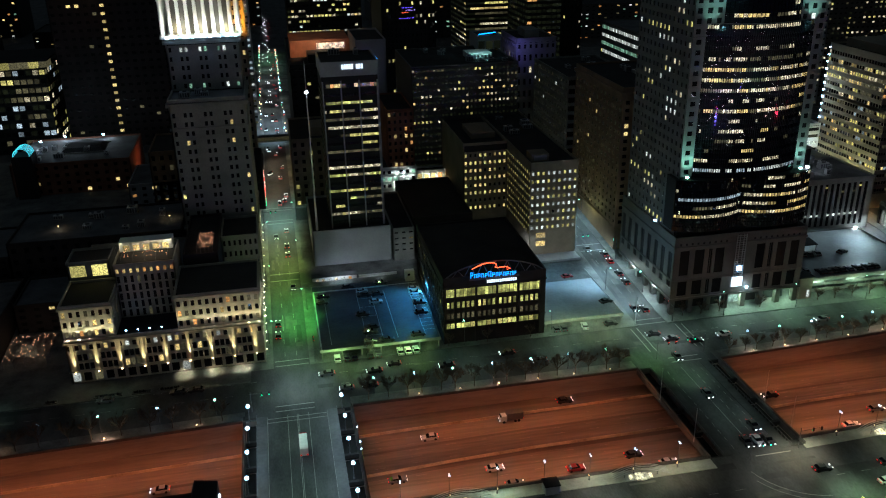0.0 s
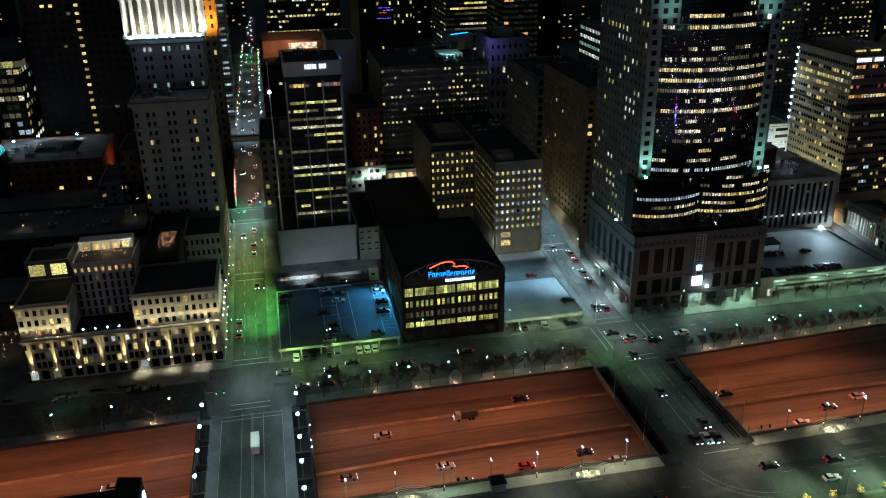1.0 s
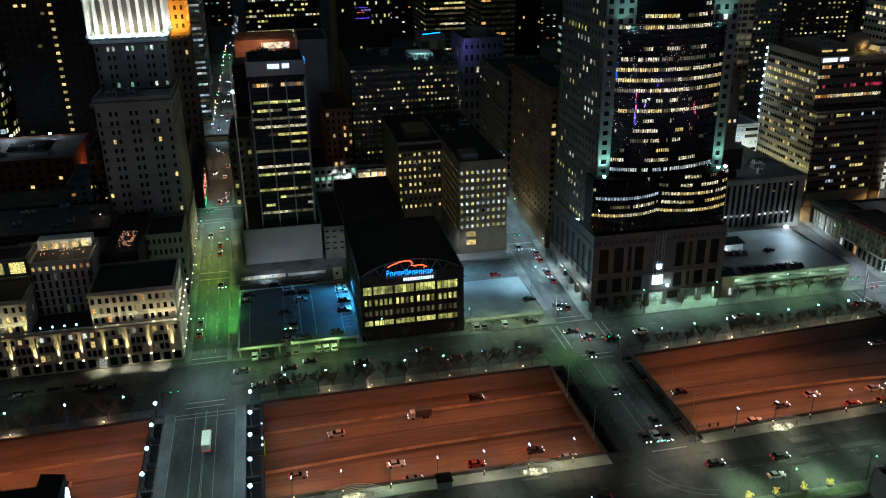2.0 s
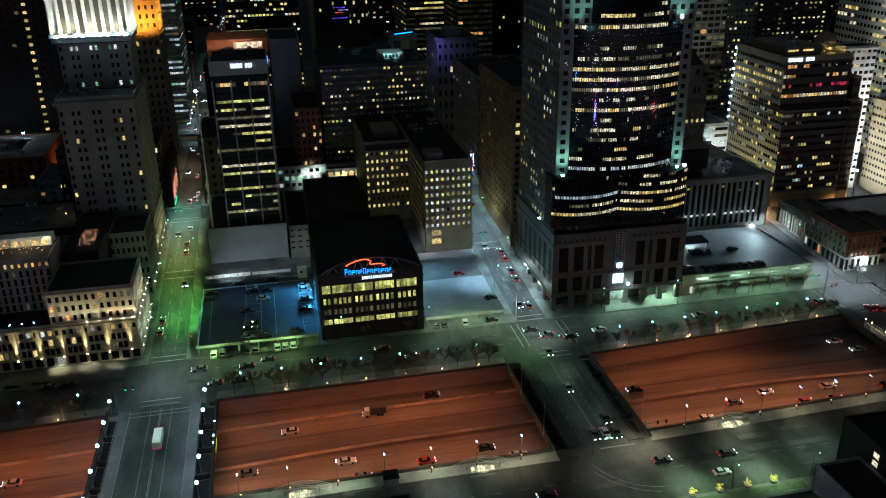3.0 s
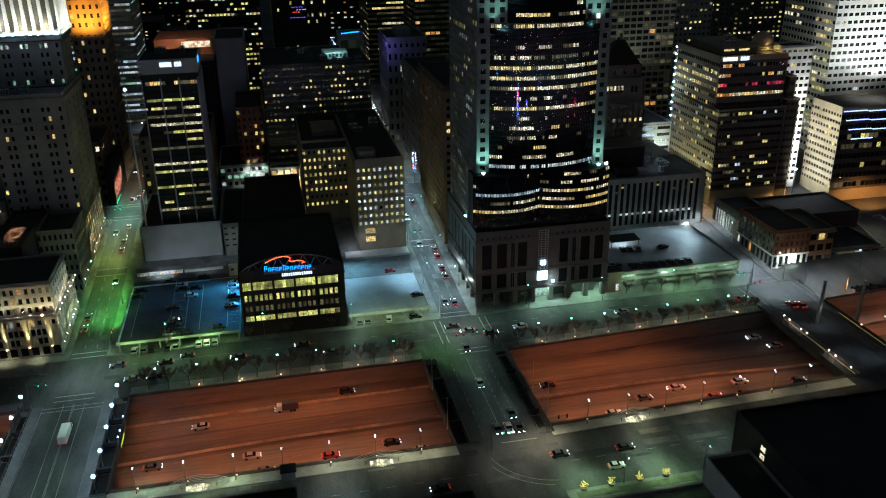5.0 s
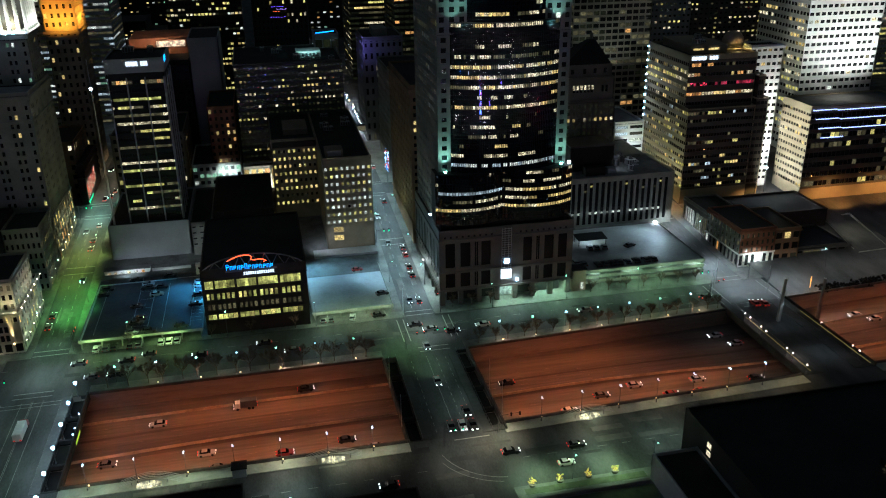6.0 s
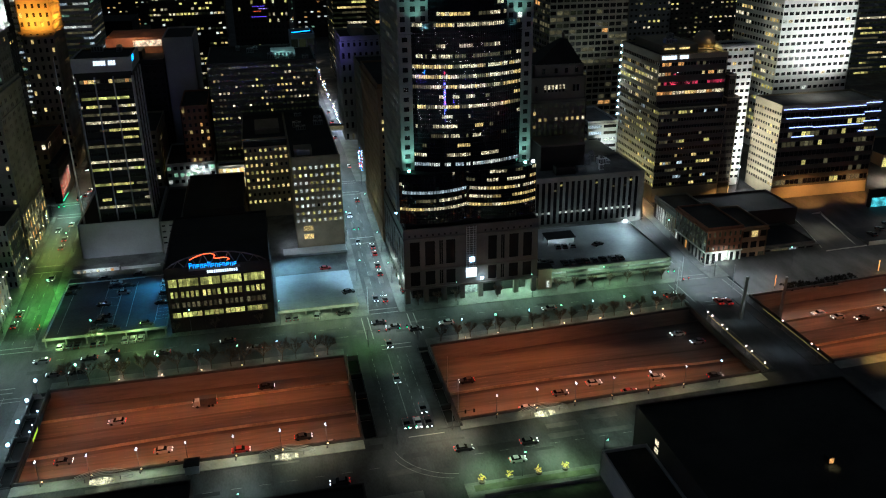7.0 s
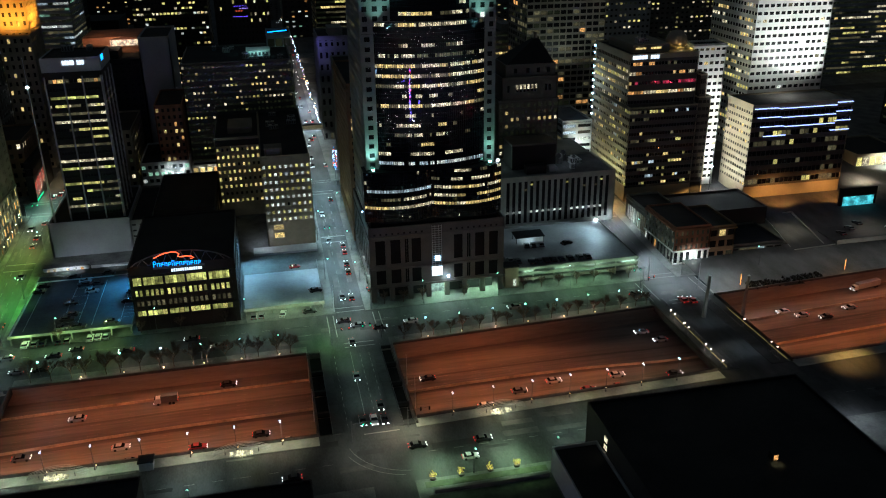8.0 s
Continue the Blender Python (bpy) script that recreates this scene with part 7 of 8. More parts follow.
# small planted trees wrapped in yellow lights
def lit_tree(seed):
    rnd = random.Random(seed)
    t = thing("lit_shrub", "potted shrub wrapped in small yellow lights", "shrub", group="lit shrubs")
    c = Boxes()
    c.bar((0, 0, 0), (0, 0, 0.7), (0.9, 1.1), sides=8)
    c.part("pot", M["concrete"], t)
    c = Boxes()
    for k in range(26):
        a, h = rnd.uniform(0, 6.28), rnd.uniform(0.2, 1.5)
        c.bar((0, 0, 0.6), (math.cos(a) * 0.9, math.sin(a) * 0.9, 0.7 + h), 0.03, sides=3)
    c.part("branch_mass", M["bark"], t)
    c = Boxes()
    for k in range(30):
        a, h, r = rnd.uniform(0, 6.28), rnd.uniform(0.3, 1.7), rnd.uniform(0.2, 1.1)
        x, y, z = math.cos(a) * r, math.sin(a) * r, 0.7 + h
        c.box(x - 0.08, x + 0.08, y - 0.08, y + 0.08, z - 0.08, z + 0.08)
    c.part("fairy_light", M["fairy"], t, "tiny yellow fairy lights")
    return t


repeat(lit_tree(4), [(152.7, -107.5, 0.16, 0), (161.1, -107.4, 0.16, 50), (169.9, -107.2, 0.16, 120), (178.1, -107.0, 0.16, 200)])

# lawn and low wall on the river side
c = Boxes()
c.box(150, 186.5, -111.0, -108.5, 0.17, 0.24)
c.box(150, 186.5, -135.0, -114.5, 0.17, 0.24)
structure("lawn", c, M["grass"], "strips of winter lawn beside the street", "lawn")
t = thing("planter_wall", "long dark planter wall in the lawn", "wall")
c = Boxes()
c.box(152, 186, -114.0, -113.0, 0.16, 1.3)
c.part("wall", M["granite"], t)


# ---- transit canopies on the plaza: bowed glass roofs over lit stairs ----
def canopy():
    t = thing("transit_canopy", "low curved ribs over brightly lit plaza stairs", "canopy", group="transit canopies")
    n = 10
    for k in range(5):
        c = Boxes()
        yy = 0.6 + k * 0.75
        pts = [(-8.5 + 17 * i / n, yy + 1.0 * math.sin(math.pi * i / n) - 1.0, 0.5 + 1.5 * math.sin(math.pi * i / n)) for i in range(n + 1)]
        c.tube(pts, 0.09)
        c.part("rib", M["metal_light"], t)
    for x in (-5, 0, 5):
        c = Boxes()
        c.bar((x, 0.3, 0), (x, 0.3, 1.6), 0.1, sides=6)
        c.part("post", M["metal"], t)
    for k in range(7):
        c = Boxes()
        x0, w = -3.6 + k * 1.0, 0.55 + 1.1 * math.sin(math.pi * (k + 0.5) / 7)
        c.hexa([(x0, -w, 0.0), (x0 + 0.9, -w, 0.0), (x0 + 0.9, w * 0.7, 0.0), (x0, w * 0.7, 0.0), (x0, -w, 0.3), (x0 + 0.9, -w, 0.3), (x0 + 0.9, w * 0.7, 0.7), (x0, w * 0.7, 0.7)])
        c.part("stair_panel", M["stair_glow"], t, "brightly lit stair panel")
    return t


repeat(canopy(), [(98.5, -82.5, 0.16, -3), (45.5, -82.0, 0.16, -3), (181.5, -78.6, 0.16, 3)])
for x, y in ((100, -85), (47, -84.8), (183, -81.3)):
    lamp("canopy_light", "POINT", (x, y, 2.8), 700, (1.0, 1.0, 0.6), size=0.4)
t = thing("kiosk", "small grey kiosk with a dark roof on the plaza", "kiosk", (70.9, -82.8, 0.16))
c = Boxes()
c.box(-2.0, 2.0, -1.7, 1.7, 0, 2.9)
c.part("wall", M["panel_grey"], t)
c = Boxes()
c.box(-2.3, 2.3, -2.0, 2.0, 2.9, 3.3)
c.part("roof", M["roof"], t)

# ---- pylons of the far bridge ----
for x, y in ((277.7, -33.5), (292.4, -37.0)):
    t = thing("bridge_pylon", "tall pale tapered concrete pylon on the bridge", "pylon", (x, y, 0), "bridge pylons")
    c = Boxes()
    c.hexa([(-0.6, -0.6, -1), (0.6, -0.6, -1), (0.6, 0.6, -1), (-0.6, 0.6, -1), (0.25, -0.35, 18), (0.95, -0.35, 18), (0.95, 0.35, 18), (0.25, 0.35, 18)])
    c.part("shaft", M["concrete"], t)
    c = Boxes()
    c.box(0.2, 1.0, -0.4, 0.4, 18, 18.3)
    c.part("cap", M["metal_light"], t)


# ---- traffic signals ----
def signal(arm, state):
    t = thing("traffic_signal", "traffic signal on a long mast arm", "traffic signal", group="traffic signals")
    c = Boxes()
    c.bar((0, 0, 0), (0, 0, 7.5), (0.15, 0.1), sides=6)
    c.part("pole", M["metal"], t)
    c = Boxes()
    c.bar((0, 0, 6.3), (arm, 0, 6.7), (0.1, 0.06), sides=6)
    c.part("mast_arm", M["metal"], t)
    for d in (arm, arm * 0.6):
        c = Boxes()
        c.box(d - 0.22, d + 0.22, -0.2, 0.2, 5.7, 6.9)
        head = c.part("signal_head", M["tyre"], t)
        c = Boxes()
        c.box(d - 0.16, d + 0.16, -0.32, -0.2, 5.8 if state == "sig_green" else 6.5, 6.1 if state == "sig_green" else 6.8)
        c.part("lens", M[state], head, "glowing signal lens")
    return t


repeat(signal(-7, "sig_green"), [(150.6, -20, 0.16, 0), (271.0, 3.0, 0.16, 0), (150.2, -80.5, 0.16, 180)])
repeat(signal(7, "sig_red"), [(131.3, -21.5, 0.16, 0), (262.0, -8.0, 0.16, 15), (10.0, 5.5, 0.16, 90), (150.0, 4.8, 0.16, 95), (287.5, 5, 0.16, 120)])
repeat(signal(6, "sig_green"), [(134.0, 73, zg(73) + 0.16, 0), (-6.3, 128, zg(128) + 0.16, 0), (-12.5, -22.5, 0.16, 0), (132, -84, 0.16, 0)])

# bare poles along the Walnut bridge
t = thing("utility_pole", "bare dark steel pole on the bridge", "pole", group="poles")
c = Boxes()
c.bar((0, 0, 0), (0, 0, 12), (0.16, 0.09), sides=6)
c.part("pole", M["metal_light"], t)
repeat(t, [(154.3, -55, 0, 0), (154.5, -70, 0, 0), (121.3, -46, 0, 0), (121.3, -70, 0, 0), (271, 3.5, 0, 0), (288, -9, 0, 0), (264, -6, 0, 0), (135, 6, 0, 0)])


# ---- vehicles ----
def paint_mat(name, colour):
    m = surf("car_" + name, colour, 0.3, 0.12, 0.8, 8, metal=0.2, bump=0.02, spec=0.6)
    return m


CARS = {"black": paint_mat("black", (0.012, 0.012, 0.014)), "grey": paint_mat("grey", (0.10, 0.10, 0.11)), "silver": paint_mat("silver", (0.42, 0.43, 0.44)),
        "white": paint_mat("white", (0.72, 0.72, 0.70)), "red": paint_mat("red", (0.30, 0.015, 0.015)), "blue": paint_mat("blue", (0.02, 0.03, 0.08))}
M["lamp_off"] = surf("lamp_off", (0.3, 0.3, 0.32), 0.2, 0.1, 1, 5, bump=0)
M["tail_off"] = surf("tail_off", (0.25, 0.02, 0.02), 0.25, 0.1, 1, 5, bump=0)


def sweep(profile, y0, y1, tuck=0.0, zt=0.0):
    """A side profile drawn out across the car's width, its upper edge tucked in."""
    b = Boxes()
    n = len(profile)
    for y, s in ((y0, 1), (y1, -1)):
        b.v += [(x, y + s * tuck * max(0, (z - zt)), z) for x, z in profile]
    b.f = [(i, (i + 1) % n, n + (i + 1) % n, n + i) for i in range(n)] + [tuple(range(n - 1, -1, -1)), tuple(range(n, 2 * n))]
    b.m = [0] * len(b.f)
    return b


WHEEL = Boxes()
WHEEL.bar((0, -0.11, 0), (0, 0.11, 0), 0.33, sides=10)
RIM = Boxes()
RIM.bar((0, -0.125, 0), (0, 0.125, 0), 0.19, sides=8)


def car(colour, lights):
    t = thing("car", colour + (" car with its lights on" if lights else " parked car with its lights off"), "car", group="cars")
    body = [(-2.2, 0.35), (-2.25, 0.75), (-2.1, 0.92), (-1.2, 0.98), (0.75, 0.98), (1.9, 0.85), (2.2, 0.68), (2.25, 0.35), (1.75, 0.25), (-1.75, 0.25)]
    sweep(body, -0.9, 0.9, 0.12, 0.6).part("body", CARS[colour], t)
    sweep([(-1.75, 0.96), (-1.15, 1.38), (0.15, 1.40), (0.95, 0.97)], -0.82, 0.82, 0.22, 0.96).part("glasshouse", M["glass"], t, "dark car windows")
    sweep([(-1.2, 1.375), (-1.1, 1.44), (0.1, 1.45), (0.2, 1.385)], -0.72, 0.72).part("roof", CARS[colour], t)
    for x in (-1.4, 1.4):
        for y in (-0.84, 0.84):
            w = WHEEL.part("wheel", M["tyre"], t)
            w.location = (x, y, 0.33)
    for y in (-0.62, 0.62):
        c = Boxes()
        c.box(2.16, 2.28, y - 0.2, y + 0.2, 0.58, 0.76)
        c.part("headlight", M["head" if lights else "lamp_off"], t)
        c = Boxes()
        c.box(-2.29, -2.17, y - 0.2, y + 0.2, 0.66, 0.84)
        c.part("taillight", M["tail" if lights else "tail_off"], t)
    return t


FLEET = {}


def park(colour, lights, x, y, z, turn):
    key = (colour, lights)
    if key not in FLEET:
        FLEET[key] = car(colour, lights)
        FLEET[key].matrix_basis = pose(x, y, z, 0, 0, turn) @ Matrix.Scale(1.12, 4)
    else:
        copy_thing(FLEET[key], pose(x, y, z, 0, 0, turn) @ Matrix.Scale(1.12, 4))


DZ = 3.82
for k, (x, y, turn) in enumerate([(15.6, 44.9, 0), (16.4, 50.6, 0), (27.3, 57.5, 0), (32.6, 52.3, 0), (32.8, 48.3, 180), (37.1, 40.8, 0), (30.6, 31.0, 0), (31.7, 15.9, 0), (30.8, 8.9, 0), (37.1, 8.3, 0), (54.2, 49.7, 0), (54.2, 45.4, 0), (54.3, 36.2, 0), (53.4, 27.6, 0), (49.1, 9.9, 0), (41.4, 58.8, 0), (38.5, 48.0, 0), (32.5, 19.5, 180)]):
    park(("black", "black", "black", "silver", "black", "silver", "black", "black", "grey", "black", "white", "white", "black", "black", "black", "black", "black", "black")[k], False, x, y, DZ, turn)
for k, (x, y) in enumerate([(18.1, 4.6), (21.5, 4.6), (24.3, 4.6), (30.2, 4.6), (33.2, 4.6), (41.4, 4.6), (44.3, 4.6), (47.3, 4.6), (103.0, 8.0), (106.0, 8.0)]):
    park(("white", "grey", "black", "black", "grey", "white", "white", "silver", "grey", "grey")[k], False, x, y, 0.17, 90)
park("silver", False, 114.6, 7.6, 0.17, 80)
park("black", False, 125.2, 7.4, 0.17, 5)
park("red", False, 121.6, 48.5, 2.62, 5)
park("black", False, 128.9, 21.8, 2.62, 10)
for k, (x, y, turn) in enumerate([(214, 22.3, 90), (217, 20.4, 90), (226.1, 36.3, 80), (229.2, 36, 80), (233.0, 36, 80), (244.8, 35, 20), (222.9, 18.3, 90), (226.2, 18.3, 90), (229.4, 18.3, 90), (232.6, 18.3, 90), (236.5, 18.3, 90), (240.5, 18.3, 90), (245.0, 18.3, 90), (248.5, 18.3, 90)]):
    park(("silver", "grey", "black", "black", "grey", "black", "black", "grey", "black", "black", "blue", "black", "grey", "black")[k], False, x, y, 7.22, turn)
# moving and waiting traffic
for col, x, y, turn in [("black", 37.8, -3.2, 180), ("black", 30.3, -6.5, 180), ("grey", 19.5, -15.6, 180), ("black", 27.5, -15.8, 180), ("grey", 13.5, -4.8, 180), ("black", 79.7, -5.1, 180), ("grey", 89.8, -13.3, 180), ("black", 56.2, -8.6, 180),
                        ("black", -2.5, 34.4, 90), ("black", -2.7, 25.9, 90), ("black", 4.6, 62.6, -90), ("grey", 3.6, 92.6, 90), ("black", 3.6, 101.6, 90), ("grey", -1, 112, -90), ("silver", 4, 118, 90),
                        ("black", 139.5, 17.1, -90), ("black", 143.2, 16.1, 90), ("black", 144.5, 46.3, 90), ("red", 145.0, 57.6, 90), ("grey", 139.0, 70.6, -90), ("black", 144.5, 38.6, 90), ("grey", 145.0, 64.6, 90), ("silver", 138.5, 100.6, -90), ("black", 144.5, 118.6, 90),
                        ("black", 136.5, -74.4, -90), ("silver", 140.1, -74.6, -90), ("black", 143.4, -75.0, -90), ("black", 143.2, -67.0, -90), ("black", 139.1, -22.0, -90), ("grey", 137.8, -47.0, -90), ("black", 151.2, -12.4, 0), ("black", 137.8, -4.0, 180), ("grey", 142.9, -9.0, 180), ("silver", 163.8, -10.2, 180), ("grey", 207, -8, 180), ("black", 260.0, -8.3, 20),
                        ("red", 276.5, -18.4, 90), ("red", 280.0, -19.4, 90), ("black", 151.2, -91.0, 0), ("black", 171.7, -92.3, 0), ("white", 165.7, -100.0, 0), ("black", 112.8, -98.5, 180)]:
    park(col, True, x, y, zg(y) + (0.02 if y > -27 or y < -76 else 0.0), turn)
for col, x, y, turn in [("silver", 43.5, -41.9, 180), ("black", 93.1, -31.2, 0), ("red", 84.2, -67.5, 0), ("grey", 64, -70.5, 0), ("silver", 60, -62.0, 0), ("black", 47, -72.5, 0), ("black", 104, -65, 0), ("silver", 113, -71, 0), ("grey", 30, -61, 0), ("black", 163.7, -44.0, 180), ("grey", 193.6, -59.5, 0), ("silver", 207.5, -56.0, 0), ("white", 179.6, -66.0, 0),
                        ("silver", 231.1, -57.5, 0), ("silver", 253.4, -29.5, 180), ("silver", 258.0, -37.0, 180), ("red", 217.7, -64.4, 0), ("white", 317.8, -27.0, 180), ("silver", 323.5, -31.6, 180), ("black", 332.3, -34.8, 180), ("silver", 347.0, -29.8, 180), ("black", 251.9, -61.4, 0), ("silver", -40, -50, 180), ("black", -30, -64, 0), ("red", 229, -65, 0)]:
    park(col, True, x, y, FLOOR + 0.02, turn)


# ---- ramps and orange posts east of the old row ----
t = thing("parking_ramp", "sunken dark parking ramps between pale retaining walls", "parking ramp")
c = Boxes()
c.hexa([(349.5, 18, 0.0), (366, 18, 0.0), (371, 52, 0.0), (356, 54, 0.0), (349.5, 18, 1.2), (366, 18, 1.2), (371, 52, 4.2), (356, 54, 4.2)])
c.part("ramp", M["asphalt_ew"], t)
c = Boxes()
c.box(372, 424, 16, 46, 0.0, 3.2)
c.part("lot", M["asphalt_ew"], t)
for pts in (((349, 17.6), (355.6, 54)), ((366.5, 17.6), (371.6, 52)), ((372, 15.6), (424, 15.6)), ((349, 14.5), (371, 15.5)), ((356, 55), (372, 53))):
    (xa, ya), (xb, yb) = pts
    c = Boxes()
    c.hexa([(xa, ya, 0), (xb, yb, 0), (xb + 0.5, yb + 0.5, 0), (xa + 0.5, ya + 0.5, 0), (xa, ya, 2.2 if xa < 370 else 4.0), (xb, yb, 5.4 if yb > 50 else 2.4 if xb < 372 else 4.0), (xb + 0.5, yb + 0.5, 5.4 if yb > 50 else 2.4 if xb < 372 else 4.0), (xa + 0.5, ya + 0.5, 2.2 if xa < 370 else 4.0)])
    c.part("retaining_wall", M["plaza"], t)
for k, x in enumerate((380, 388, 396, 407, 415)):
    park(("black", "grey", "black", "silver", "black")[k], False, x, 24 + 5 * (k % 3), 3.22, 90)
for x, y in ((306.2, -11.8), (358.7, -8.5)):
    t = thing("light_post", "slim post glowing orange beside the motorway", "light post", (x, y, 0.0), "orange posts")
    c = Boxes()
    c.bar((0, 0, 0), (0, 0, 1.2), 0.2, sides=6)
    c.part("base", M["metal"], t)
    c = Boxes()
    c.bar((0, 0, 1.2), (0, 0, 6.2), 0.13, sides=8)
    c.part("tube", M["post_glow"], t, "glowing orange tube")
    lamp("post_light", "POINT", (x, y - 1.0, 4.0), 1100, (1.0, 0.5, 0.14), size=0.3)


def truck(label, length, mats, at, turn, group=""):
    t = thing("truck", label, "truck", group=group)
    c = Boxes()
    c.box(-length / 2, length / 2 - 2.4, -1.25, 1.25, 1.0, 3.5)
    c.part("box_body", mats[0], t)
    sweep([(length / 2 - 2.3, 0.6), (length / 2 - 2.3, 2.7), (length / 2 - 0.7, 2.7), (length / 2 - 0.1, 1.7), (length / 2, 0.6)], -1.15, 1.15).part("cab", mats[1], t)
    c = Boxes()
    c.box(length / 2 - 0.55, length / 2 - 0.25, -1.0, 1.0, 1.75, 2.5)
    c.part("windscreen", M["glass"], t)
    for x in (-length / 2 + 1.5, -length / 2 + 2.7, length / 2 - 1.4):
        for y in (-1.1, 1.1):
            w = WHEEL.part("wheel", M["tyre"], t)
            w.location, w.scale = (x, y, 0.48), (1.45, 1.4, 1.45)
    for y in (-0.95, 0.95):
        c = Boxes()
        c.box(-length / 2 - 0.08, -length / 2, y - 0.25, y + 0.25, 1.1, 1.5)
        c.part("taillight", M["tail"], t)
        c = Boxes()
        c.box(length / 2 - 0.02, length / 2 + 0.08, y - 0.2, y + 0.2, 0.8, 1.1)
        c.part("headlight", M["head"], t)
    t.matrix_basis = pose(*at, 0, 0, turn)
    return t


truck("long white box truck with red tail lights on the bridge", 10.5, (CARS["white"], CARS["red"]), (3.2, -46.5, 0.02), 90)
truck("dark box lorry on the motorway", 8, (CARS["grey"], CARS["white"]), (72, -37.8, FLOOR + 0.02), 180)
truck("pale articulated lorry on the motorway", 15, (CARS["silver"], CARS["white"]), (366, -14.5, FLOOR + 0.02), 190)

# strings of small lights in the court beside the hotel and on its terrace
for (x0, x1, y0, y1, z, n, mat, seed) in ((-101, -86, 24, 44, 4.0, 55, "bulb", 5), (-30, -24, 40, 56, 35.0, 60, "bulb", 6), (-55, -39, 27, 40, 38.8, 40, "bulb", 7)):
    rnd = random.Random(seed)
    t = thing("string_lights", "strings of small warm lights over a terrace", "string lights")
    c = Boxes()
    for k in range(n):
        x, y = rnd.uniform(x0, x1), rnd.uniform(y0, y1)
        c.box(x - 0.08, x + 0.08, y - 0.08, y + 0.08, z, z + 0.16)
    tagged(c.part("bulb", M[mat], t), kind="stuff")
    for k in range(5):
        c = Boxes()
        x = x0 + (x1 - x0) * k / 4
        c.bar((x, y0, z + 0.2), (x, y1, z + 0.2), 0.03)
        c.part("cable", M["metal"], t)
        c = Boxes()
        c.bar((x, y0, 0 if z < 5 else z - 2.1), (x, y0, z + 0.25), 0.05)
        c.part("post", M["metal"], t)
# lamps on the hotel's wall
for k in range(9):
    x = -72.5 + k * 7.75
    t = thing("wall_uplight", "small warm uplight at the pilaster foot", "uplight", (x, 7.9, 4.85), "hotel uplights")
    c = Boxes()
    c.box(-0.3, 0.3, -0.25, 0.25, 0.0, 0.35)
    c.part("lens", M["lamp_warm"], t)
    c = Boxes()
    c.box(-0.35, 0.35, -0.3, 1.0, -0.2, 0.0)
    c.part("bracket", M["metal"], t)
for k, x in enumerate((-54, -50, -46, -42)):
    t = thing("terrace_lamp", "bright white lamp on the low terrace roof", "lamp", (x, 10.0, 17.2), "terrace lamps")
    c = Boxes()
    c.bar((0, 0, 0), (0, 0, 1.2), 0.06)
    c.part("post", M["metal"], t)
    h = lens_ball(0.3).part("globe", M["lamp_cool"], t)
    h.location = (0, 0, 1.4)
for k in range(7):
    y = 12 + k * 5.2
    t = thing("wall_lamp", "round warm lamp on the hotel's street side", "lamp", (-7.2, y, 17.4), "hotel side lamps")
    c = Boxes()
    c.box(-0.3, 0.6, -0.1, 0.1, -0.15, 0.0)
    c.part("bracket", M["metal"], t)
    h = lens_ball(0.25).part("globe", M["lamp_front"], t)
    h.location = (0.7, 0, 0.1)

for y in (11, 17, 23, 29, 35, 41, 60, 68, 76, 86, 94, 102, 110, 118):
    t = thing("wall_lamp", "warm white lamp low on the street front", "lamp", (-7.45, y, zg(y) + 4.6), "street front lamps")
    c = Boxes()
    c.box(-0.2, 0.55, -0.08, 0.08, -0.12, 0.0)
    c.part("bracket", M["metal"], t)
    h = lens_ball(0.2).part("globe", M["lamp_front"], t)
    h.location = (0.6, 0, 0.1)

# the amber floodlit crown behind the bank tower
b, fin = block("amber_tower", "old brick tower with an amber floodlit crown", -25, -8, 212, 240, 10, 124, "brick_tan", s=(5, 24, {}), e=(9, 24, {}), wf=0.4, hf=0.5, lit=0.06, rooms=("warm",), seed=60, category="tower", limit=100, ledges=((88, 1.5, 1.0), (118, 1.0, 0.8)))
fin()
# golden dome on the banded tower
t = thing("roof_dome", "small golden lit dome on the banded tower's roof", "dome", (327, 106, 81.0))
c = column(2.6, 4.2)
c.part("drum", M["tan_panel"], t)
h = lens_ball(5.6, 16).part("dome", M["tan_panel"], t, smooth=True)
h.location = (0, 0, 3.6)

# traffic far up the two streets
def far_car(colour):
    t = thing("car", colour + " car far up the street with its lights on", "car", group="cars")
    sweep([(-2.2, 0.3), (-2.2, 0.9), (-1.2, 0.98), (0.75, 0.98), (2.2, 0.7), (2.25, 0.3)], -0.9, 0.9, 0.12, 0.6).part("body", CARS[colour], t)
    sweep([(-1.75, 0.96), (-1.1, 1.42), (0.15, 1.42), (0.95, 0.97)], -0.82, 0.82, 0.22, 0.96).part("glasshouse", M["glass"], t, "dark car windows")
    for x in (-1.4, 1.4):
        for y in (-0.84, 0.84):
            w = WHEEL.part("wheel", M["tyre"], t)
            w.location = (x, y, 0.33)
    for x0, mat, name in ((2.16, "head", "headlight"), (-2.3, "tail", "taillight")):
        for y in (-0.62, 0.62):
            c = Boxes()
            c.box(x0, x0 + 0.14, y - 0.26, y + 0.26, 0.55, 0.85)
            c.part(name, M[mat], t)
    return t


rnd = random.Random(77)
for colour in ("black", "grey", "silver", "white"):
    places = []
    for k in range(11):
        x0, x1 = ((-3.5, 6.5), (137.5, 147.5))[k % 2]
        lane = rnd.random()
        places.append((x0 + (x1 - x0) * lane, 150 + 250 * (k + rnd.random()) / 11, 10.02, -90 if lane < 0.5 else 90))
    repeat(far_car(colour), places)


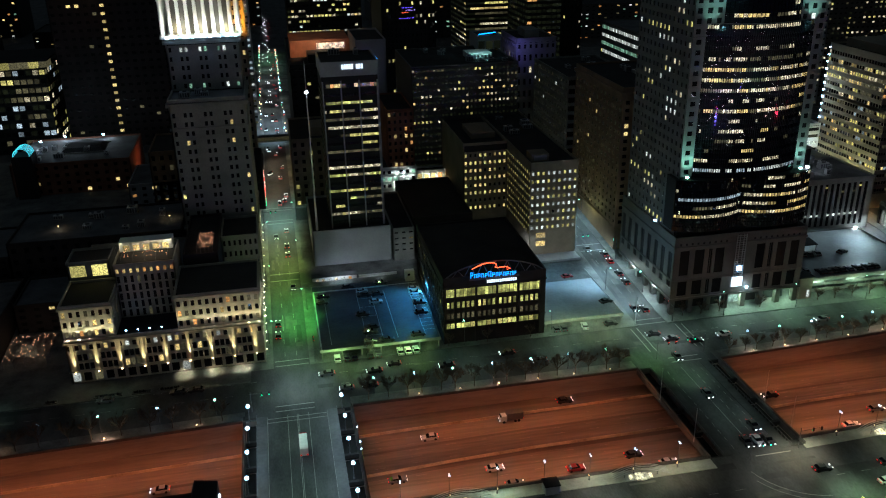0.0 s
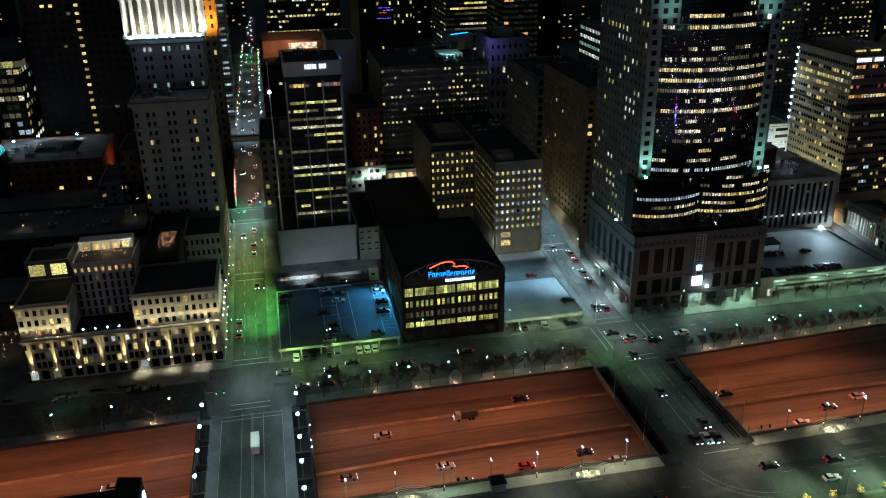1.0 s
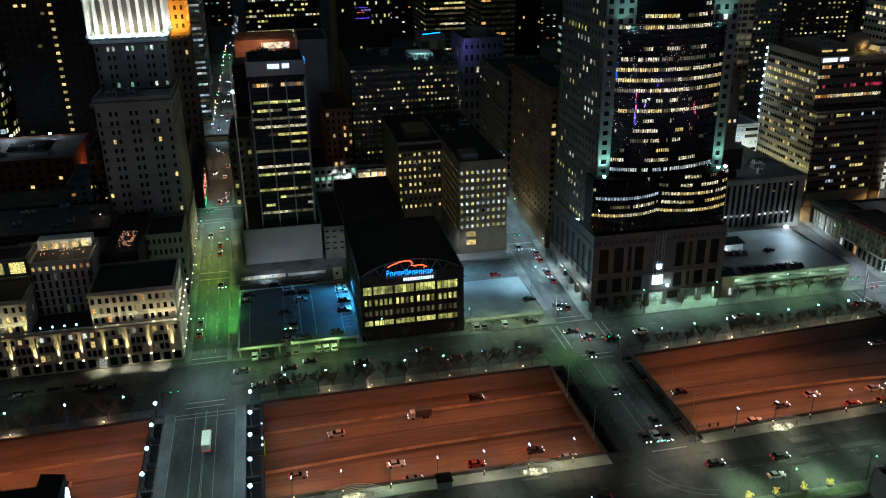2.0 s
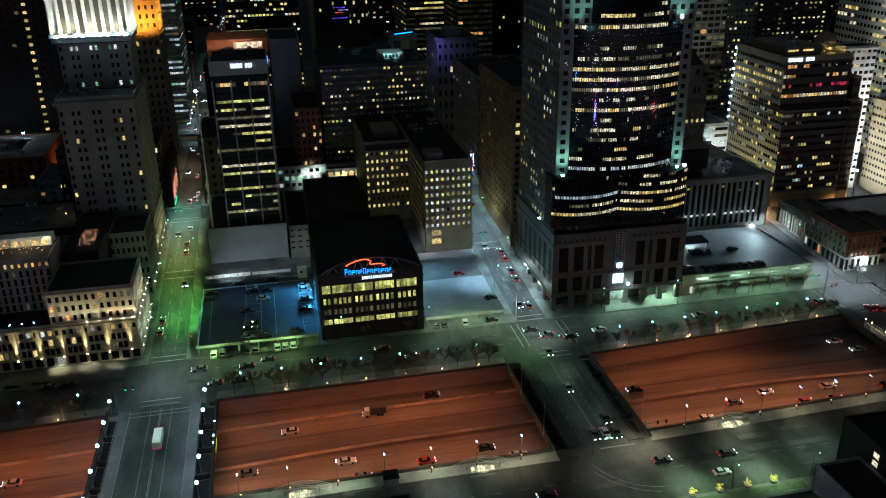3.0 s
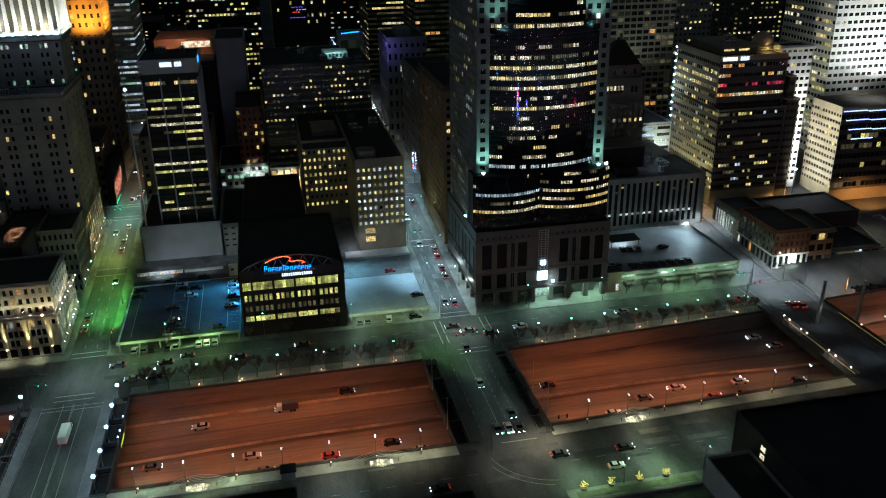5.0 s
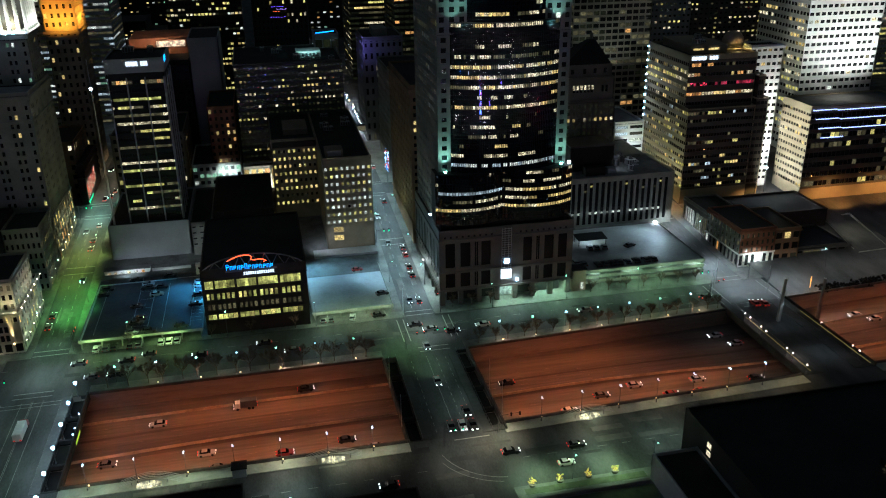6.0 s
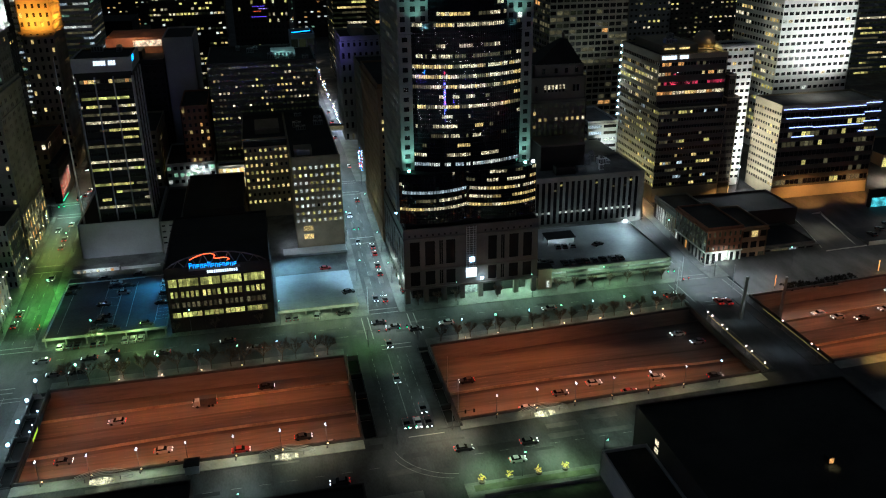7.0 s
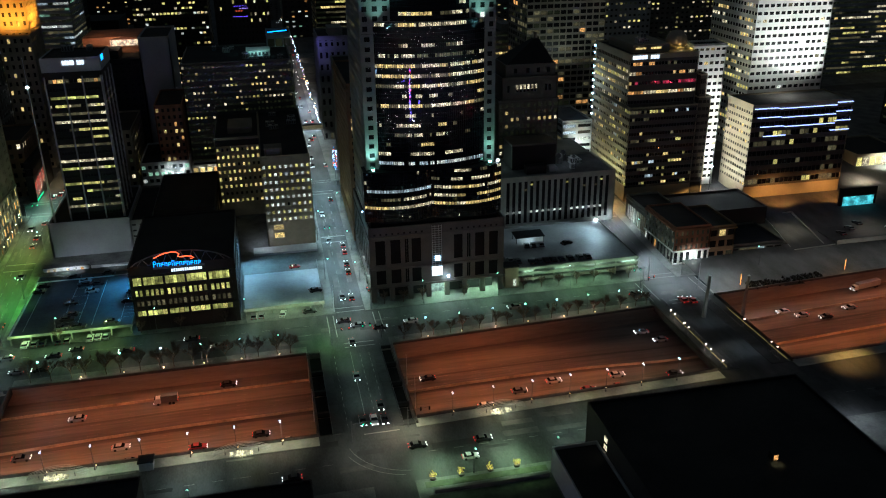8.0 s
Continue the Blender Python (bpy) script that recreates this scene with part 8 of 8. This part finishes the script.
# ---- unseen lamps and light-wrapped trees behind the camera, added for glass reflections ----
def wrapped_tree(mat, colour, seed):
    rnd = random.Random(seed)
    t = thing("wrapped_tree", "unseen tree added for glass reflections, wrapped in " + colour + " fairy lights", "tree", group="wrapped trees")
    c = Boxes()
    c.bar((0, 0, 0), (0, 0, 5), (0.25, 0.12), sides=6)
    for k in range(30):
        a, h = rnd.uniform(0, 6.28), rnd.uniform(2, 5)
        c.bar((0, 0, h), (math.cos(a) * 1.8, math.sin(a) * 1.8, h + rnd.uniform(0.5, 2.5)), 0.05, sides=3)
    c.part("trunk", M["bark"], t)
    c = Boxes()
    for k in range(60):
        a, h, r = rnd.uniform(0, 6.28), rnd.uniform(1, 7), rnd.uniform(0.3, 1.9)
        x, y = math.cos(a) * r, math.sin(a) * r
        c.box(x - 0.2, x + 0.2, y - 0.2, y + 0.2, h, h + 0.4)
    c.part("fairy_light", M[mat], t, "tiny " + colour + " lights")
    return t


rnd = random.Random(31)
ride = [(103 - 55 * k / 19 + rnd.uniform(-2, 2), -285 - 180 * k / 19, 0.16, k * 50) for k in range(20)]
repeat(wrapped_tree("fairy_violet", "violet", 1), ride[0::2] + [(150, -330, 0.16, 0), (240, -420, 0.16, 0)])
repeat(wrapped_tree("fairy_blue", "blue", 2), ride[1::4] + [(-105, -390, 0.16, 0), (-100, -370, 0.16, 0)])
repeat(wrapped_tree("fairy_red", "red", 3), ride[3::4] + [(451, -198, 0.16, 0), (455, -180, 0.16, 0), (540, -140, 0.16, 0)])
repeat(lamp_post("unseen bright white lamp added for glass reflections", 6.0, 1, "lamp_reflect", 0.4, group="park lamps"), [(rnd.uniform(-60, 330), rnd.uniform(-520, -200), 0.16, 0) for k in range(46)])
# many small unseen lights, added as specks for the glass to mirror
c = Boxes()
for k in range(1500):
    x, y, z = rnd.uniform(-250, 620), -195 - 520 * rnd.random() ** 1.2, rnd.uniform(2, 14)
    c.box(x - 0.13, x + 0.13, y - 0.13, y + 0.13, z, z + 0.26)
    c.bar((x, y, 0), (x, y, z), 0.08, 1)
tagged(c.part("far_lamp", [M["lamp_reflect"], M["metal"]]), "scattered white lights out of view, added for glass reflections", "lamps", kind="stuff")
# head and tail lights of the traffic far up both streets
c = Boxes()
for x0, x1 in ((-3.5, 6.5), (140, 150)):
    for k in range(46):
        y, f = 410 + k * 11 + rnd.uniform(-4, 4), rnd.random()
        x = x0 + (x1 - x0) * f
        for dx in (-0.6, 0.6):
            c.box(x + dx - 0.17, x + dx + 0.17, y - 0.2, y + 0.2, 10.5, 10.8, 0 if f < 0.68 else 1)
tagged(c.part("far_traffic", [M["head"], M["tail"]]), "head and tail lights of distant traffic", "traffic", kind="stuff")
# long planting beds on the pavement before the hotel
for x, y, w in ((-61, -1.8, 9.4), (-50, -1.9, 6.4), (-40.6, -1.8, 7.4), (-79.5, -2.0, 4.0)):
    t = thing("planting_bed", "long low kerbed planting bed on the pavement", "planter", (x, y, 0.16), "planting beds")
    c = Boxes()
    c.box(-w / 2, w / 2, -0.9, -0.7, 0, 0.4)
    c.box(-w / 2, w / 2, 0.7, 0.9, 0, 0.4)
    c.box(-w / 2, -w / 2 + 0.2, -0.7, 0.7, 0, 0.4)
    c.box(w / 2 - 0.2, w / 2, -0.7, 0.7, 0, 0.4)
    c.part("kerb", M["granite"], t)
    c = Boxes()
    for k in range(int(w * 3)):
        bx, by, r = rnd.uniform(-w / 2 + 0.5, w / 2 - 0.5), rnd.uniform(-0.4, 0.4), rnd.uniform(0.2, 0.4)
        c.bar((bx, by, 0), (bx, by, 0.5 + r), (r, r * 0.4), sides=6)
    tagged(c.part("shrubs", M["soil"], t), kind="stuff")
park("grey", False, -61.5, -5.2, 0.02, 180)
park("black", False, -37.5, -5.2, 0.02, 180)
park("black", False, -31.5, -5.2, 0.02, 180)
# small warm lamps on the low roofs
for x, y, z in ((-62, 73.5, 24.0), (-92, 97.5, 26.0), (-122, 39.5, 14.0), (-46, 99.5, 26.0), (-118, 65.5, 14.0), (-140, 109.5, 18.0)):
    t = thing("roof_lamp", "small warm lamp on a low roof", "lamp", (x, y, z), "roof lamps")
    c = Boxes()
    c.bar((0, 0, 0), (0, 0, 1.9), 0.06)
    c.part("post", M["metal"], t)
    h = lens_ball(0.25).part("globe", M["lamp_warm"], t)
    h.location = (0, 0, 2.1)

# street lamps, festive strings and shop signs along the far stretches of both streets
rnd = random.Random(91)
c = Boxes()
for x0, x1, ya, yb, n in ((-6.5, 9.5, 265, 640, 90), (135.0, 150.5, 250, 640, 150)):
    for k in range(n):
        y = ya + (yb - ya) * rnd.random()
        x = (x0 if rnd.random() < 0.5 else x1) + rnd.uniform(-0.7, 0.7)
        z = 10.2 + rnd.choice((4.5, 4.5, 7.0)) + rnd.uniform(-1.5, 1.5)
        r = rnd.uniform(0.16, 0.34)
        c.box(x - r, x + r, y - r, y + r, z, z + 2 * r, rnd.choice((0, 0, 0, 1, 1, 2)) if x > 100 else rnd.choice((0, 0, 0, 1, 1, 1, 3, 4)))
        c.bar((x, y, 10), (x, y, z), 0.05, 5)
tagged(c.part("street_string_light", [M["lamp_cool"], M["lamp_warm"], M["string_violet"], M["sig_green"], M["sig_red"], M["metal"]]), "lamps and festive string lights along the far streets", "lamps", kind="stuff")
t = thing("festive_mast", "tall mast hung with blue, red and white lights", "light mast", (149.6, 138.0, 10.0))
c = Boxes()
c.bar((0, 0, 0), (0, 0, 21.5), (0.2, 0.08), sides=6)
c.part("pole", M["metal"], t)
for j, (mat, name) in enumerate((("sign_blue", "blue"), ("sign_red", "red"), ("lamp_cool", "white"))):
    c = Boxes()
    for k in range(26):
        a, z = rnd.uniform(0, 6.28), rnd.uniform(8.5, 21)
        x, y = 0.9 * math.cos(a), 1.2 * math.sin(a)
        c.box(x - 0.13, x + 0.13, y - 0.13, y + 0.13, z, z + 0.3)
    c.part("light_string", M[mat], t, "string of " + name + " lights")

# dark clumps added for the shadow above the motorway beyond the far bridge
rnd = random.Random(55)
c = Boxes()
for k in range(260):
    x = rnd.uniform(310, 346)
    y = along(NORTH, x) + rnd.uniform(0.3, 5.5)
    r = rnd.uniform(0.35, 0.9)
    c.bar((x, y, -0.1), (x + rnd.uniform(-0.2, 0.2), y, 0.5 + r * 1.2), (r, r * 0.3), sides=6)
tagged(c.part("shrub_bank", M["soil"]), "dark clumps added for the shadow on the bank above the motorway", "shrubs", kind="stuff")
